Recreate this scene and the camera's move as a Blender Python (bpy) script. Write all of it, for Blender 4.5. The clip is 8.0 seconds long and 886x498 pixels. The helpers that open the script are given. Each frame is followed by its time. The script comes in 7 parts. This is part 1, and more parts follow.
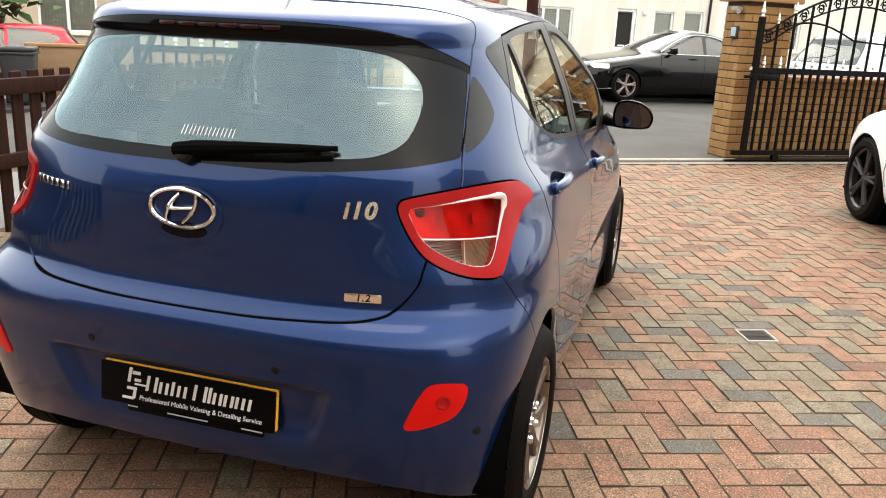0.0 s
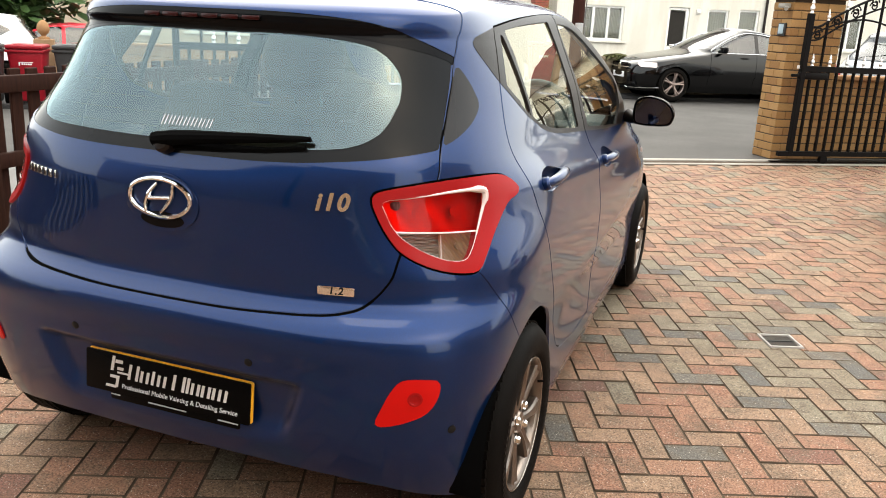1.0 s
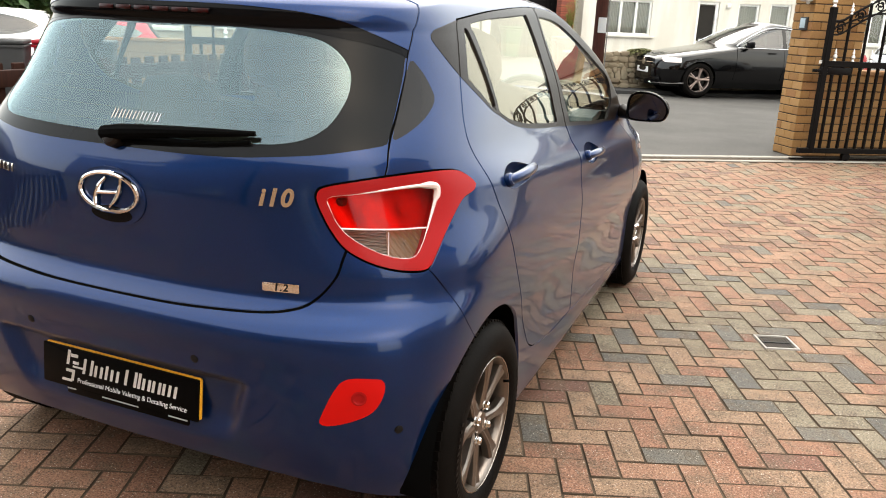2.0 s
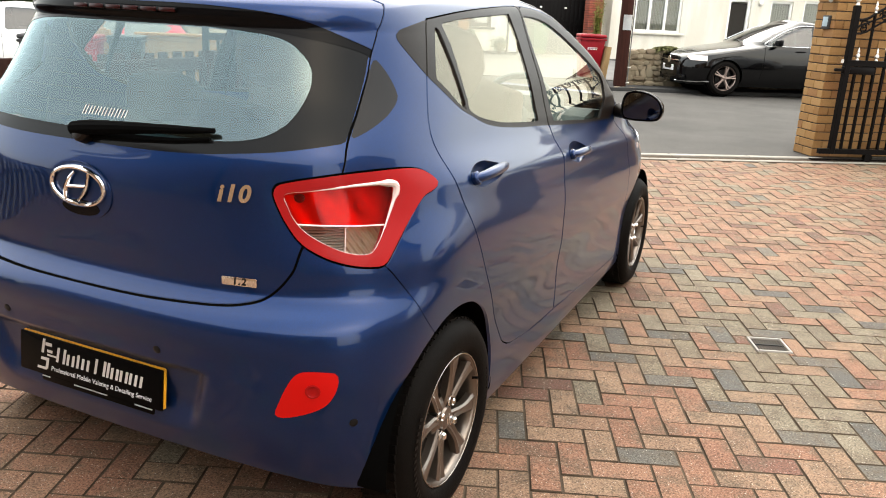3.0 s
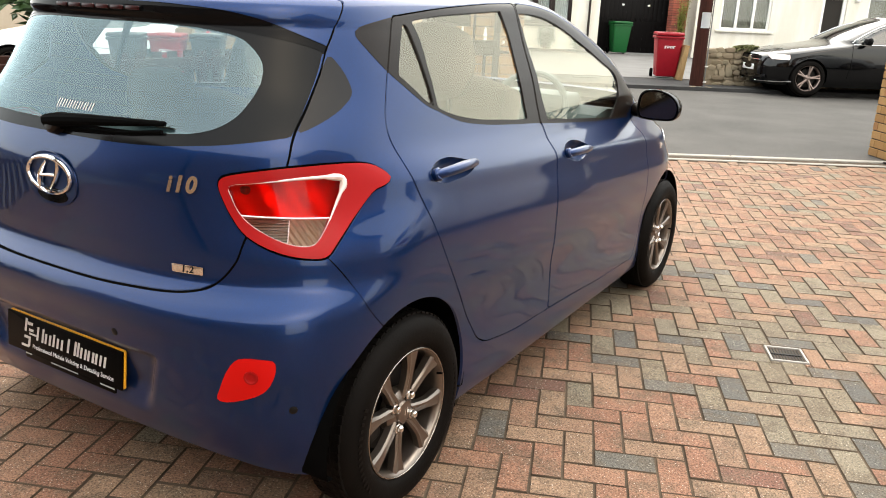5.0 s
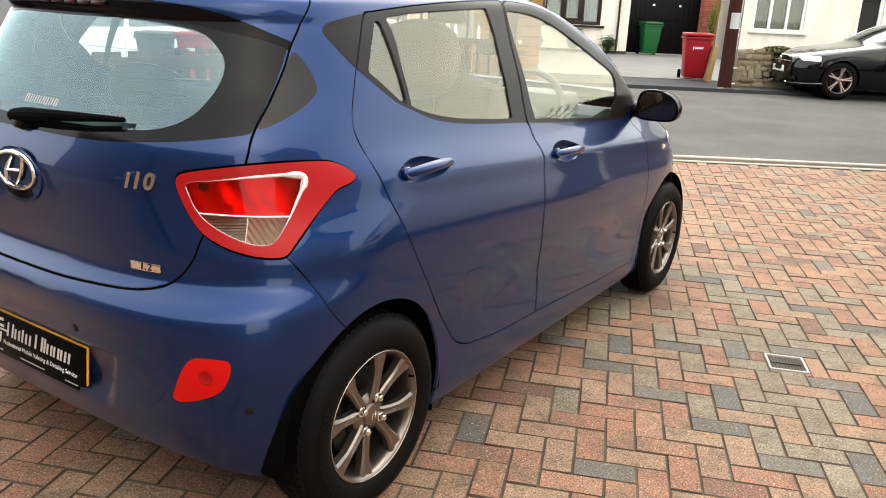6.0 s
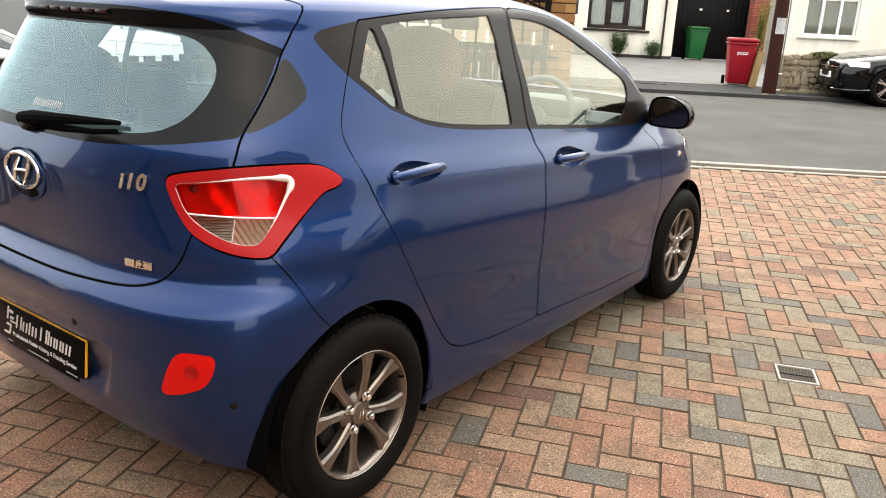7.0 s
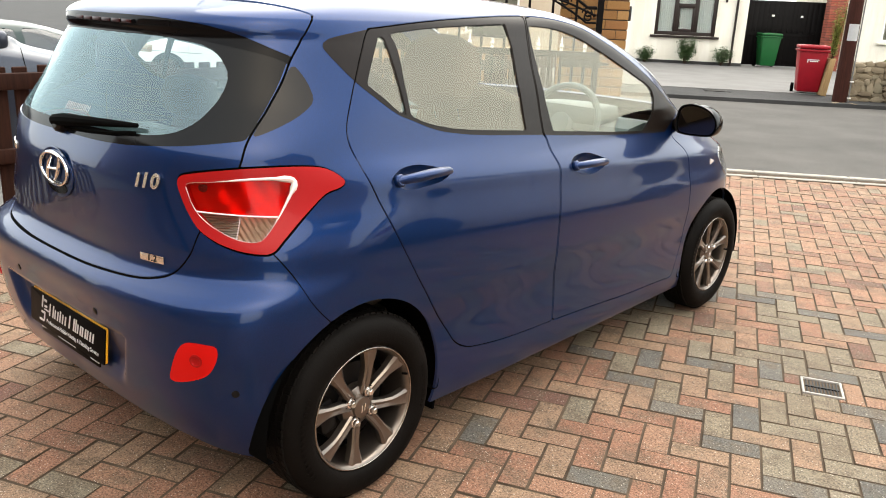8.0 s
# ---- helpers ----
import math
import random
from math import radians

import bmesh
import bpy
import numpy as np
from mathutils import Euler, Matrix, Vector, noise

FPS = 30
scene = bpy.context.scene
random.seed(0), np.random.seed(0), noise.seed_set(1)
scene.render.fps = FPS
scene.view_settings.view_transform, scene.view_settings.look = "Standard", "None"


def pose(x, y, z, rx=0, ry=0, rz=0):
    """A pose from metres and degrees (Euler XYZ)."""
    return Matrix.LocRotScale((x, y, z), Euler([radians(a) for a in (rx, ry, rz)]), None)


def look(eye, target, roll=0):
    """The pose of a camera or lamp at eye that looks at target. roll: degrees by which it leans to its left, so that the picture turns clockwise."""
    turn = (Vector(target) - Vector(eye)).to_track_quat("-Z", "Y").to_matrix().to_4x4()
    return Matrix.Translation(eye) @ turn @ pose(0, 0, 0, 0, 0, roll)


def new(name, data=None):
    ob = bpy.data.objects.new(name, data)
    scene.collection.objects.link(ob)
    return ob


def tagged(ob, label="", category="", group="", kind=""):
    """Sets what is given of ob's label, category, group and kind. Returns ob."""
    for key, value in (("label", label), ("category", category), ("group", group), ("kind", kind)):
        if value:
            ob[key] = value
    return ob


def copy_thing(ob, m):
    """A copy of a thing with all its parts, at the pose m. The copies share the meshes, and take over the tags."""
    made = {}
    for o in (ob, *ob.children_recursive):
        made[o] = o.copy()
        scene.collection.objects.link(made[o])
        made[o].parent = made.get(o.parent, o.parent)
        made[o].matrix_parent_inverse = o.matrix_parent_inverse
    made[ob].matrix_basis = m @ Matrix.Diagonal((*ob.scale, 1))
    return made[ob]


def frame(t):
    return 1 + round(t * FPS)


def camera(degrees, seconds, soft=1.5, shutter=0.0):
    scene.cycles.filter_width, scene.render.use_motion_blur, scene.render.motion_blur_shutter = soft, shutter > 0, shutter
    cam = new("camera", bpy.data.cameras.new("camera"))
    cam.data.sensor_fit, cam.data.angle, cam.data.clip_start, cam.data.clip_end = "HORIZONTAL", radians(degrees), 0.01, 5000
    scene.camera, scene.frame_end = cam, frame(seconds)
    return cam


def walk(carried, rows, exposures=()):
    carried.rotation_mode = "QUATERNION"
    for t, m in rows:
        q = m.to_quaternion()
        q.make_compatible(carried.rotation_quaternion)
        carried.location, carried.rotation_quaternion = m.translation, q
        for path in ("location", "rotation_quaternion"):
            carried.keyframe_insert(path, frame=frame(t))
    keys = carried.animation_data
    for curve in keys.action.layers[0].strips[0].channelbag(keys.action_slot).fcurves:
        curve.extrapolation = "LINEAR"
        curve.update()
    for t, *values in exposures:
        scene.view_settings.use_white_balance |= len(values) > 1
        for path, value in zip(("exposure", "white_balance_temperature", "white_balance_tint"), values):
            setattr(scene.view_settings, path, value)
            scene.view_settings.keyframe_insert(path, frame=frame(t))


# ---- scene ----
cam = camera(58.0, 8.0, 1.0)
PATH = [
    (0, (1.131, -2.098, 1.39), (0.585, -0.252, 0.849), 2.8),
    (0.5, (1.212, -2.064, 1.386), (0.598, -0.24, 0.84), 2.8),
    (1, (1.288, -2.009, 1.374), (0.623, -0.204, 0.827), 2.7),
    (1.5, (1.371, -1.948, 1.374), (0.668, -0.16, 0.82), 2.6),
    (3, (1.618, -1.855, 1.393), (0.82, -0.112, 0.82), 2.8),
    (3.5, (1.714, -1.836, 1.406), (0.865, -0.121, 0.827), 2.9),
    (4, (1.795, -1.815, 1.409), (0.896, -0.126, 0.829), 2.8),
    (5.5, (1.987, -1.64, 1.402), (0.974, -0.019, 0.814), 2.6),
    (6, (2.046, -1.581, 1.401), (1.002, 0.02, 0.813), 2.7),
    (6.5, (2.111, -1.544, 1.404), (1.029, 0.033, 0.819), 2.6),
    (7, (2.195, -1.52, 1.418), (1.058, 0.019, 0.834), 2.7),
    (7.5, (2.299, -1.492, 1.435), (1.093, -0.006, 0.852), 2.6),
    (8, (2.38, -1.456, 1.433), (1.114, -0.02, 0.857), 2.5),
]
walk(cam, [(t, look(eye, target, roll)) for t, eye, target, roll in PATH], [(0.0, 1.31, 6600, 7.0), (8.0, 1.36, 6600, 7.0)])

# ---- light ----
world = bpy.data.worlds.new("world")
scene.world = world
world.use_nodes = True
wt = world.node_tree
sky = wt.nodes.new("ShaderNodeTexSky")
sky.sky_type, sky.sun_disc = "NISHITA", False
sky.sun_elevation, sky.sun_rotation = radians(50), radians(115)
sky.dust_density, sky.ozone_density, sky.air_density = 4.0, 0.5, 1.5
# a bright, thin layer of cloud over the clear sky
cloud = wt.nodes.new("ShaderNodeTexNoise")
cloud.inputs["Scale"].default_value, cloud.inputs["Detail"].default_value = 1.6, 5
veil = wt.nodes.new("ShaderNodeValToRGB")
veil.color_ramp.elements[0].position, veil.color_ramp.elements[0].color = 0.3, (8.2, 8.6, 9.0, 1)
veil.color_ramp.elements[1].position, veil.color_ramp.elements[1].color = 0.75, (12.4, 12.1, 11.5, 1)
cover = wt.nodes.new("ShaderNodeMix")
cover.data_type = "RGBA"
cover.inputs[0].default_value = 0.72
wt.links.new(cloud.outputs["Fac"], veil.inputs[0])
wt.links.new(sky.outputs[0], cover.inputs[6])
wt.links.new(veil.outputs[0], cover.inputs[7])
wt.nodes["Background"].inputs[1].default_value = 0.135
wt.links.new(cover.outputs[2], wt.nodes["Background"].inputs[0])
sun = new("sun", bpy.data.lights.new("sun", "SUN"))
sun.data.energy, sun.data.angle, sun.data.color = 1.8, radians(70), (1.0, 0.92, 0.82)
sun.matrix_world = look((0, 0, 20), (2.0, -5.0, 11.5))

# ---- materials ----
def node_mat(name):
    m = bpy.data.materials.new(name)
    m.use_nodes = True
    return m, m.node_tree.nodes, m.node_tree.links, m.node_tree.nodes["Principled BSDF"]


def coords(nd, ln, scale=1.0):
    tc = nd.new("ShaderNodeTexCoord")
    mp = nd.new("ShaderNodeMapping")
    mp.inputs["Scale"].default_value = (scale, scale, scale) if isinstance(scale, (int, float)) else scale
    ln.new(tc.outputs["Object"], mp.inputs[0])
    return mp.outputs[0]


def noise_tex(nd, ln, vec, scale, detail=6, rough=0.6):
    n = nd.new("ShaderNodeTexNoise")
    n.inputs["Scale"].default_value, n.inputs["Detail"].default_value, n.inputs["Roughness"].default_value = scale, detail, rough
    ln.new(vec, n.inputs["Vector"])
    return n.outputs["Fac"]


def ramp(nd, ln, fac, stops):
    r = nd.new("ShaderNodeValToRGB")
    el = r.color_ramp.elements
    while len(el) < len(stops):
        el.new(0.5)
    for e, (p, c) in zip(el, stops):
        e.position, e.color = p, (*c, 1) if len(c) == 3 else c
    ln.new(fac, r.inputs[0])
    return r.outputs[0]


def mixed(nd, ln, fac, a, b, mode="MIX"):
    m = nd.new("ShaderNodeMix")
    m.data_type, m.blend_type = "RGBA", mode
    for sock, v in ((0, fac), (6, a), (7, b)):
        if hasattr(v, "is_output"):
            ln.new(v, m.inputs[sock])
        else:
            m.inputs[sock].default_value = v if sock == 0 else (*v, 1)
    return m.outputs[2]


def bump(nd, ln, bs, height, strength=0.3, dist=0.01):
    b = nd.new("ShaderNodeBump")
    b.inputs["Strength"].default_value, b.inputs["Distance"].default_value = strength, dist
    ln.new(height, b.inputs["Height"])
    ln.new(b.outputs[0], bs.inputs["Normal"])


def solid(name, col, rough=0.5, metal=0.0, coat=0.0, grain=0.0, scale=60.0, var=0.12, spec=0.3):
    """A plain material with slight grain in colour and relief."""
    m, nd, ln, bs = node_mat(name)
    bs.inputs["Roughness"].default_value, bs.inputs["Metallic"].default_value = rough, metal
    bs.inputs["Coat Weight"].default_value, bs.inputs["Coat Roughness"].default_value = coat, 0.03
    bs.inputs["Specular IOR Level"].default_value = spec
    v = coords(nd, ln)
    big, fine = noise_tex(nd, ln, v, scale * 0.08, 4), noise_tex(nd, ln, v, scale, 5)
    lo, hi = tuple(c * (1 - var) for c in col), tuple(min(1, c * (1 + var)) for c in col)
    c1 = ramp(nd, ln, big, [(0.3, lo), (0.7, hi)])
    ln.new(mixed(nd, ln, 0.35, c1, ramp(nd, ln, fine, [(0.3, lo), (0.7, hi)])), bs.inputs["Base Color"])
    if grain:
        bump(nd, ln, bs, fine, grain, 0.004)
    return m


def car_paint(name, col, metal=0.55, rough=0.32, flake=True, coat=1.5, weight=0.6):
    m, nd, ln, bs = node_mat(name)
    bs.inputs["Metallic"].default_value = metal
    bs.inputs["Roughness"].default_value = rough
    bs.inputs["Coat Weight"].default_value, bs.inputs["Coat Roughness"].default_value = weight, 0.035
    bs.inputs["Coat IOR"].default_value = coat
    bs.inputs["Specular IOR Level"].default_value = 0.2
    v = coords(nd, ln)
    fl = nd.new("ShaderNodeTexVoronoi")
    fl.inputs["Scale"].default_value = 900
    ln.new(v, fl.inputs["Vector"])
    soft = noise_tex(nd, ln, v, 1.5, 3)
    base = ramp(nd, ln, soft, [(0.3, tuple(c * .92 for c in col)), (0.7, tuple(c * 1.06 for c in col))])
    if flake:
        base = mixed(nd, ln, 0.25, base, ramp(nd, ln, fl.outputs["Color"], [(0.2, tuple(c * .6 for c in col)), (0.9, tuple(min(1, c * 1.8) for c in col))]))
    ln.new(base, bs.inputs["Base Color"])
    return m


def glass(name, tint, ior=1.5, rough=0.0, sheen=(1, 1, 1)):
    m, nd, ln, bs = node_mat(name)
    nd.remove(bs)
    tr, gl, mx, lw = nd.new("ShaderNodeBsdfTransparent"), nd.new("ShaderNodeBsdfGlossy"), nd.new("ShaderNodeMixShader"), nd.new("ShaderNodeLayerWeight")
    tr.inputs[0].default_value = (*tint, 1)
    gl.inputs["Roughness"].default_value = rough
    gl.inputs[0].default_value = (*sheen, 1)
    lw.inputs["Blend"].default_value = 0.5
    straight = ((ior - 1) / (ior + 1)) ** 2
    steep, gloss = nd.new("ShaderNodeMath"), nd.new("ShaderNodeMath")
    steep.operation, gloss.operation = "POWER", "MULTIPLY_ADD"
    steep.inputs[1].default_value = 5
    gloss.inputs[1].default_value, gloss.inputs[2].default_value = 1 - straight, straight
    ln.new(lw.outputs["Facing"], steep.inputs[0])
    ln.new(steep.outputs[0], gloss.inputs[0])
    ln.new(gloss.outputs[0], mx.inputs[0])
    ln.new(tr.outputs[0], mx.inputs[1])
    ln.new(gl.outputs[0], mx.inputs[2])
    ln.new(mx.outputs[0], nd["Material Output"].inputs[0])
    return m


def ribbed(name, col, scale, axis, relief=0.8):
    """Moulded reflector with fine ribs."""
    m, nd, ln, bs = node_mat(name)
    bs.inputs["Metallic"].default_value, bs.inputs["Roughness"].default_value = 0.6, 0.28
    bs.inputs["Base Color"].default_value = (*col, 1)
    w = nd.new("ShaderNodeTexWave")
    w.bands_direction = axis
    w.inputs["Scale"].default_value, w.inputs["Distortion"].default_value = scale, 0.4
    ln.new(coords(nd, ln), w.inputs["Vector"])
    bump(nd, ln, bs, w.outputs["Fac"], relief, 0.004)
    return m


def paver_mat(name, stops, per_island):
    m, nd, ln, bs = node_mat(name)
    v = coords(nd, ln)
    if per_island:
        rnd = nd.new("ShaderNodeNewGeometry").outputs["Random Per Island"]
    else:
        rnd = nd.new("ShaderNodeObjectInfo").outputs["Random"]
        tc = nd.new("ShaderNodeNewGeometry")
        v = tc.outputs["Position"]
    base = ramp(nd, ln, rnd, stops)
    shift = nd.new("ShaderNodeVectorMath")
    shift.operation = "ADD"
    cell = nd.new("ShaderNodeCombineXYZ")
    ln.new(rnd, cell.inputs[2])
    ln.new(v, shift.inputs[0])
    ln.new(cell.outputs[0], shift.inputs[1])
    blend = noise_tex(nd, ln, shift.outputs[0], 9.0, 4, 0.7)
    base = mixed(nd, ln, mixed(nd, ln, 0.6, (0, 0, 0), ramp(nd, ln, blend, [(0.46, (0, 0, 0)), (0.62, (1, 1, 1))])), base, (0.155, 0.12, 0.082))
    stain = noise_tex(nd, ln, v, 5.0, 5)
    base = mixed(nd, ln, 0.45, base, ramp(nd, ln, stain, [(0.3, (0.50, 0.46, 0.43)), (0.7, (1.0, 0.98, 0.95))]), "MULTIPLY")
    wide = noise_tex(nd, ln, v, 0.7, 3)
    base = mixed(nd, ln, 0.3, base, ramp(nd, ln, wide, [(0.35, (0.68, 0.66, 0.66)), (0.65, (1.0, 1.0, 1.0))]), "MULTIPLY")
    fine = noise_tex(nd, ln, v, 150.0, 6, 0.75)
    base = mixed(nd, ln, 0.75, base, ramp(nd, ln, fine, [(0.38, (0.10, 0.08, 0.07)), (0.58, (1.25, 1.22, 1.2))]), "MULTIPLY")
    vo = nd.new("ShaderNodeTexVoronoi")
    vo.inputs["Scale"].default_value = 130
    ln.new(v, vo.inputs["Vector"])
    speck = ramp(nd, ln, vo.outputs["Distance"], [(0.16, (1, 1, 1)), (0.24, (0, 0, 0))])
    thin = ramp(nd, ln, noise_tex(nd, ln, v, 75.0, 2), [(0.50, (0, 0, 0)), (0.60, (1, 1, 1))])
    base = mixed(nd, ln, mixed(nd, ln, 1.0, speck, thin, "MULTIPLY"), base, (0.55, 0.50, 0.42))
    ln.new(base, bs.inputs["Base Color"])
    bs.inputs["Roughness"].default_value = 0.7
    bs.inputs["Specular IOR Level"].default_value = 0.2
    bump(nd, ln, bs, fine, 0.8, 0.005)
    return m


PAINT = car_paint("blue_metallic_paint", (0.0019, 0.0188, 0.084), 0.65, 0.34, True, 1.34, 0.95)
GLASS_REAR = glass("rear_glass", (0.80, 0.95, 0.96), 2.05, 0.0, (0.74, 0.95, 1.0))
GLASS_SIDE = glass("side_glass", (0.97, 0.97, 0.92), 2.15, 0.0, (1.0, 0.95, 0.78))
GLASS_CLEAR = glass("clear_plastic", (0.97, 0.97, 0.96), 1.25)
GLASS_RED = glass("red_plastic", (0.98, 0.12, 0.09), 1.25)
GLOSS_BLACK = solid("gloss_black", (0.00308, 0.00308, 0.00346), 0.06, 0, 0.0, var=0.05, spec=0.08)
CORNER_TRIM = solid("gloss_corner_trim", (0.012, 0.010, 0.0085), 0.14, 0, 0.0, var=0.05, spec=0.24)
FRIT = solid("dark_glass_border", (0.006, 0.0062, 0.0065), 0.10, 0, 0.0, var=0.05, spec=0.12)
TRIM_BLACK = solid("satin_black_trim", (0.0105, 0.0075, 0.006), 0.30, 0, 0.0, 0.05, 300, spec=0.15)
RUBBER = solid("black_rubber", (0.002, 0.002, 0.002), 0.8, 0, 0, 0.2, 200, spec=0.02)
TYRE = solid("tyre_rubber", (0.0042, 0.0034, 0.0029), 0.62, 0, 0, 0.3, 120, 0.3, spec=0.06)
ALLOY = solid("alloy_silver", (0.194, 0.162, 0.137), 0.30, 0.9, 0.2, 0.02, 400, 0.06)
CHROME = solid("chrome", (0.86, 0.86, 0.85), 0.07, 1.0, var=0.03)
DULL_STEEL = solid("dark_steel", (0.014, 0.012, 0.011), 0.5, 0.6)
RED_DARK = solid("dark_red_plastic", (0.020, 0.0004, 0.0006), 0.3, 0, 0.0)
BADGE_SILVER = solid("satin_silver", (0.80, 0.77, 0.72), 0.16, 1.0, var=0.03)
TYRE_MARK = solid("raised_tyre_lettering", (0.0012, 0.0010, 0.0009), 0.45, 0, 0, 0.1, 200, spec=0.08)
LIP = solid("polished_lip", (0.342, 0.319, 0.29), 0.18, 1.0, var=0.04)
LENS_RED = car_paint("red_lens", (0.29, 0.0006, 0.0015), 0.0, 0.5, False, 1.30, 0.2)
FOG_RED = car_paint("red_fog_lens", (0.52, 0.0010, 0.0005), 0.0, 0.5, False, 1.25, 0.2)
REFLECT_RED = ribbed("red_reflector", (0.42, 0.035, 0.025), 6, "DIAGONAL", 0.7)
REFLECT_CLEAR = ribbed("clear_reflector", (0.17, 0.14, 0.10), 50, "Z", 1.0)
REFLECT_BRIGHT = ribbed("bright_reflector", (0.22, 0.13, 0.07), 28, "DIAGONAL", 1.0)
GUIDE = solid("white_light_guide", (0.74, 0.62, 0.58), 0.2, 0.2, 0.4)
SEAT = solid("grey_seat_cloth", (0.085, 0.066, 0.048), 0.9, 0, 0, 0.4, 400)
DASH = solid("grey_blue_dashboard", (0.10, 0.145, 0.155), 0.6, 0, 0, 0.2, 300)
HEADLINER = solid("pale_headliner", (0.82, 0.79, 0.69), 0.9, 0, 0, 0.1, 300)
PLATE_BLACK = solid("black_plate_film", (0.0015, 0.0014, 0.0014), 0.35, 0, 0.0, spec=0.04)
PLATE_YELLOW = solid("yellow_plate", (0.75, 0.36, 0.02), 0.35, 0, 0.3)
SILVER_INK = solid("silver_ink", (0.66, 0.66, 0.66), 0.3, 0.5)
FAINT_INK = solid("faint_ink", (0.34, 0.35, 0.35), 0.5)
MIRROR = solid("mirror_glass", (0.13, 0.13, 0.14), 0.03, 1.0, var=0.02)
WHITE_INK = solid("white_ink", (0.675, 0.675, 0.675), 0.5)
BADGE_DARK = solid("dark_ink", (0.006, 0.006, 0.006), 0.4, spec=0.15)
# ---- building tools ----
def mesh_object(name, bm, mats, parent=None, label="", smooth=None):
    me = bpy.data.meshes.new(name)
    bm.to_mesh(me)
    bm.free()
    for m in (mats if isinstance(mats, (list, tuple)) else [mats]):
        me.materials.append(m)
    if smooth is not None:
        me.shade_smooth()
        me.set_sharp_from_angle(angle=radians(smooth))
    ob = new(name, me)
    if parent is not None:
        ob.parent = parent
    if label:
        ob["label"] = label
    return ob


def part(name, bm, mats, parent, label="", smooth=35):
    return mesh_object(name, bm, mats, parent, label, smooth)


def thing(name, label, category, m=None, group="", kind=""):
    ob = new(name)
    if m is not None:
        ob.matrix_world = m
    return tagged(ob, label, category, group, kind)


def add_box(bm, c, size, rot=None, bevel=0.0, seg=2, mat=0):
    m = Matrix.Translation(c) @ (rot or Matrix.Identity(4)) @ Matrix.Diagonal((*size, 1))
    r = bmesh.ops.create_cube(bm, size=1, matrix=m)
    faces = {f for v in r["verts"] for f in v.link_faces}
    for f in faces:
        f.material_index = mat
    if bevel:
        bmesh.ops.bevel(bm, geom=list({e for v in r["verts"] for e in v.link_edges}), offset=bevel, segments=seg, affect="EDGES", profile=0.5)
    return bm


def add_lathe(bm, profile, seg=32, m=None, closed=False, mat=0):
    """Turns (radius, height) pairs round the z axis of m."""
    m = m or Matrix.Identity(4)
    rings = []
    for r, h in profile:
        rings.append([bm.verts.new(m @ Vector((r * math.cos(2 * math.pi * k / seg), r * math.sin(2 * math.pi * k / seg), h))) for k in range(seg)])
    pairs = list(zip(rings, rings[1:])) + ([(rings[-1], rings[0])] if closed else [])
    for a, b in pairs:
        for k in range(seg):
            f = bm.faces.new((a[k], a[(k + 1) % seg], b[(k + 1) % seg], b[k]))
            f.material_index = mat
    if not closed:
        for ring, flip in ((rings[0], True), (rings[-1], False)):
            f = bm.faces.new(ring[::-1] if flip else ring)
            f.material_index = mat
    return bm


def add_tube(bm, pts, r, seg=8, closed=False, mat=0):
    """A round rod along pts; r: one radius, or one for each point."""
    pts = [Vector(p) for p in pts]
    n = len(pts)
    rs = r if isinstance(r, (list, tuple)) else [r] * n
    rings, side = [], None
    for i, p in enumerate(pts):
        a, b = pts[(i - 1) % n if closed else max(i - 1, 0)], pts[(i + 1) % n if closed else min(i + 1, n - 1)]
        d = (b - a).normalized()
        if side is None:
            side = d.orthogonal().normalized()
        side = (side - d * side.dot(d)).normalized()
        up = d.cross(side)
        rings.append([bm.verts.new(p + (side * math.cos(2 * math.pi * k / seg) + up * math.sin(2 * math.pi * k / seg)) * rs[i]) for k in range(seg)])
    for a, b in zip(rings, rings[1:] + ([rings[0]] if closed else [])):
        for k in range(seg):
            f = bm.faces.new((a[k], a[(k + 1) % seg], b[(k + 1) % seg], b[k]))
            f.material_index = mat
    if not closed:
        bm.faces.new(rings[0][::-1]).material_index = mat
        bm.faces.new(rings[-1]).material_index = mat
    return bm


def add_prism(bm, outline, depth, m=None, mat=0, bevel=0.0):
    """Extrudes an outline (x, y) from z = 0 to z = depth of m."""
    m = m or Matrix.Identity(4)
    lo = [bm.verts.new(m @ Vector((x, y, 0))) for x, y in outline]
    hi = [bm.verts.new(m @ Vector((x, y, depth))) for x, y in outline]
    fs = [bm.faces.new(lo[::-1]), bm.faces.new(hi)]
    n = len(lo)
    for k in range(n):
        fs.append(bm.faces.new((lo[k], lo[(k + 1) % n], hi[(k + 1) % n], hi[k])))
    for f in fs:
        f.material_index = mat
    if bevel:
        bmesh.ops.bevel(bm, geom=list(fs[1].edges), offset=bevel, segments=2, affect="EDGES", profile=0.5)
    return bm


def rounded(w, h, r, n=5):
    """Outline of a rounded rectangle about the origin."""
    out = []
    for cx, cy, a0 in ((w / 2 - r, h / 2 - r, 0), (-w / 2 + r, h / 2 - r, 90), (-w / 2 + r, -h / 2 + r, 180), (w / 2 - r, -h / 2 + r, 270)):
        out += [(cx + r * math.cos(radians(a0 + 90 * k / n)), cy + r * math.sin(radians(a0 + 90 * k / n))) for k in range(n + 1)]
    return out


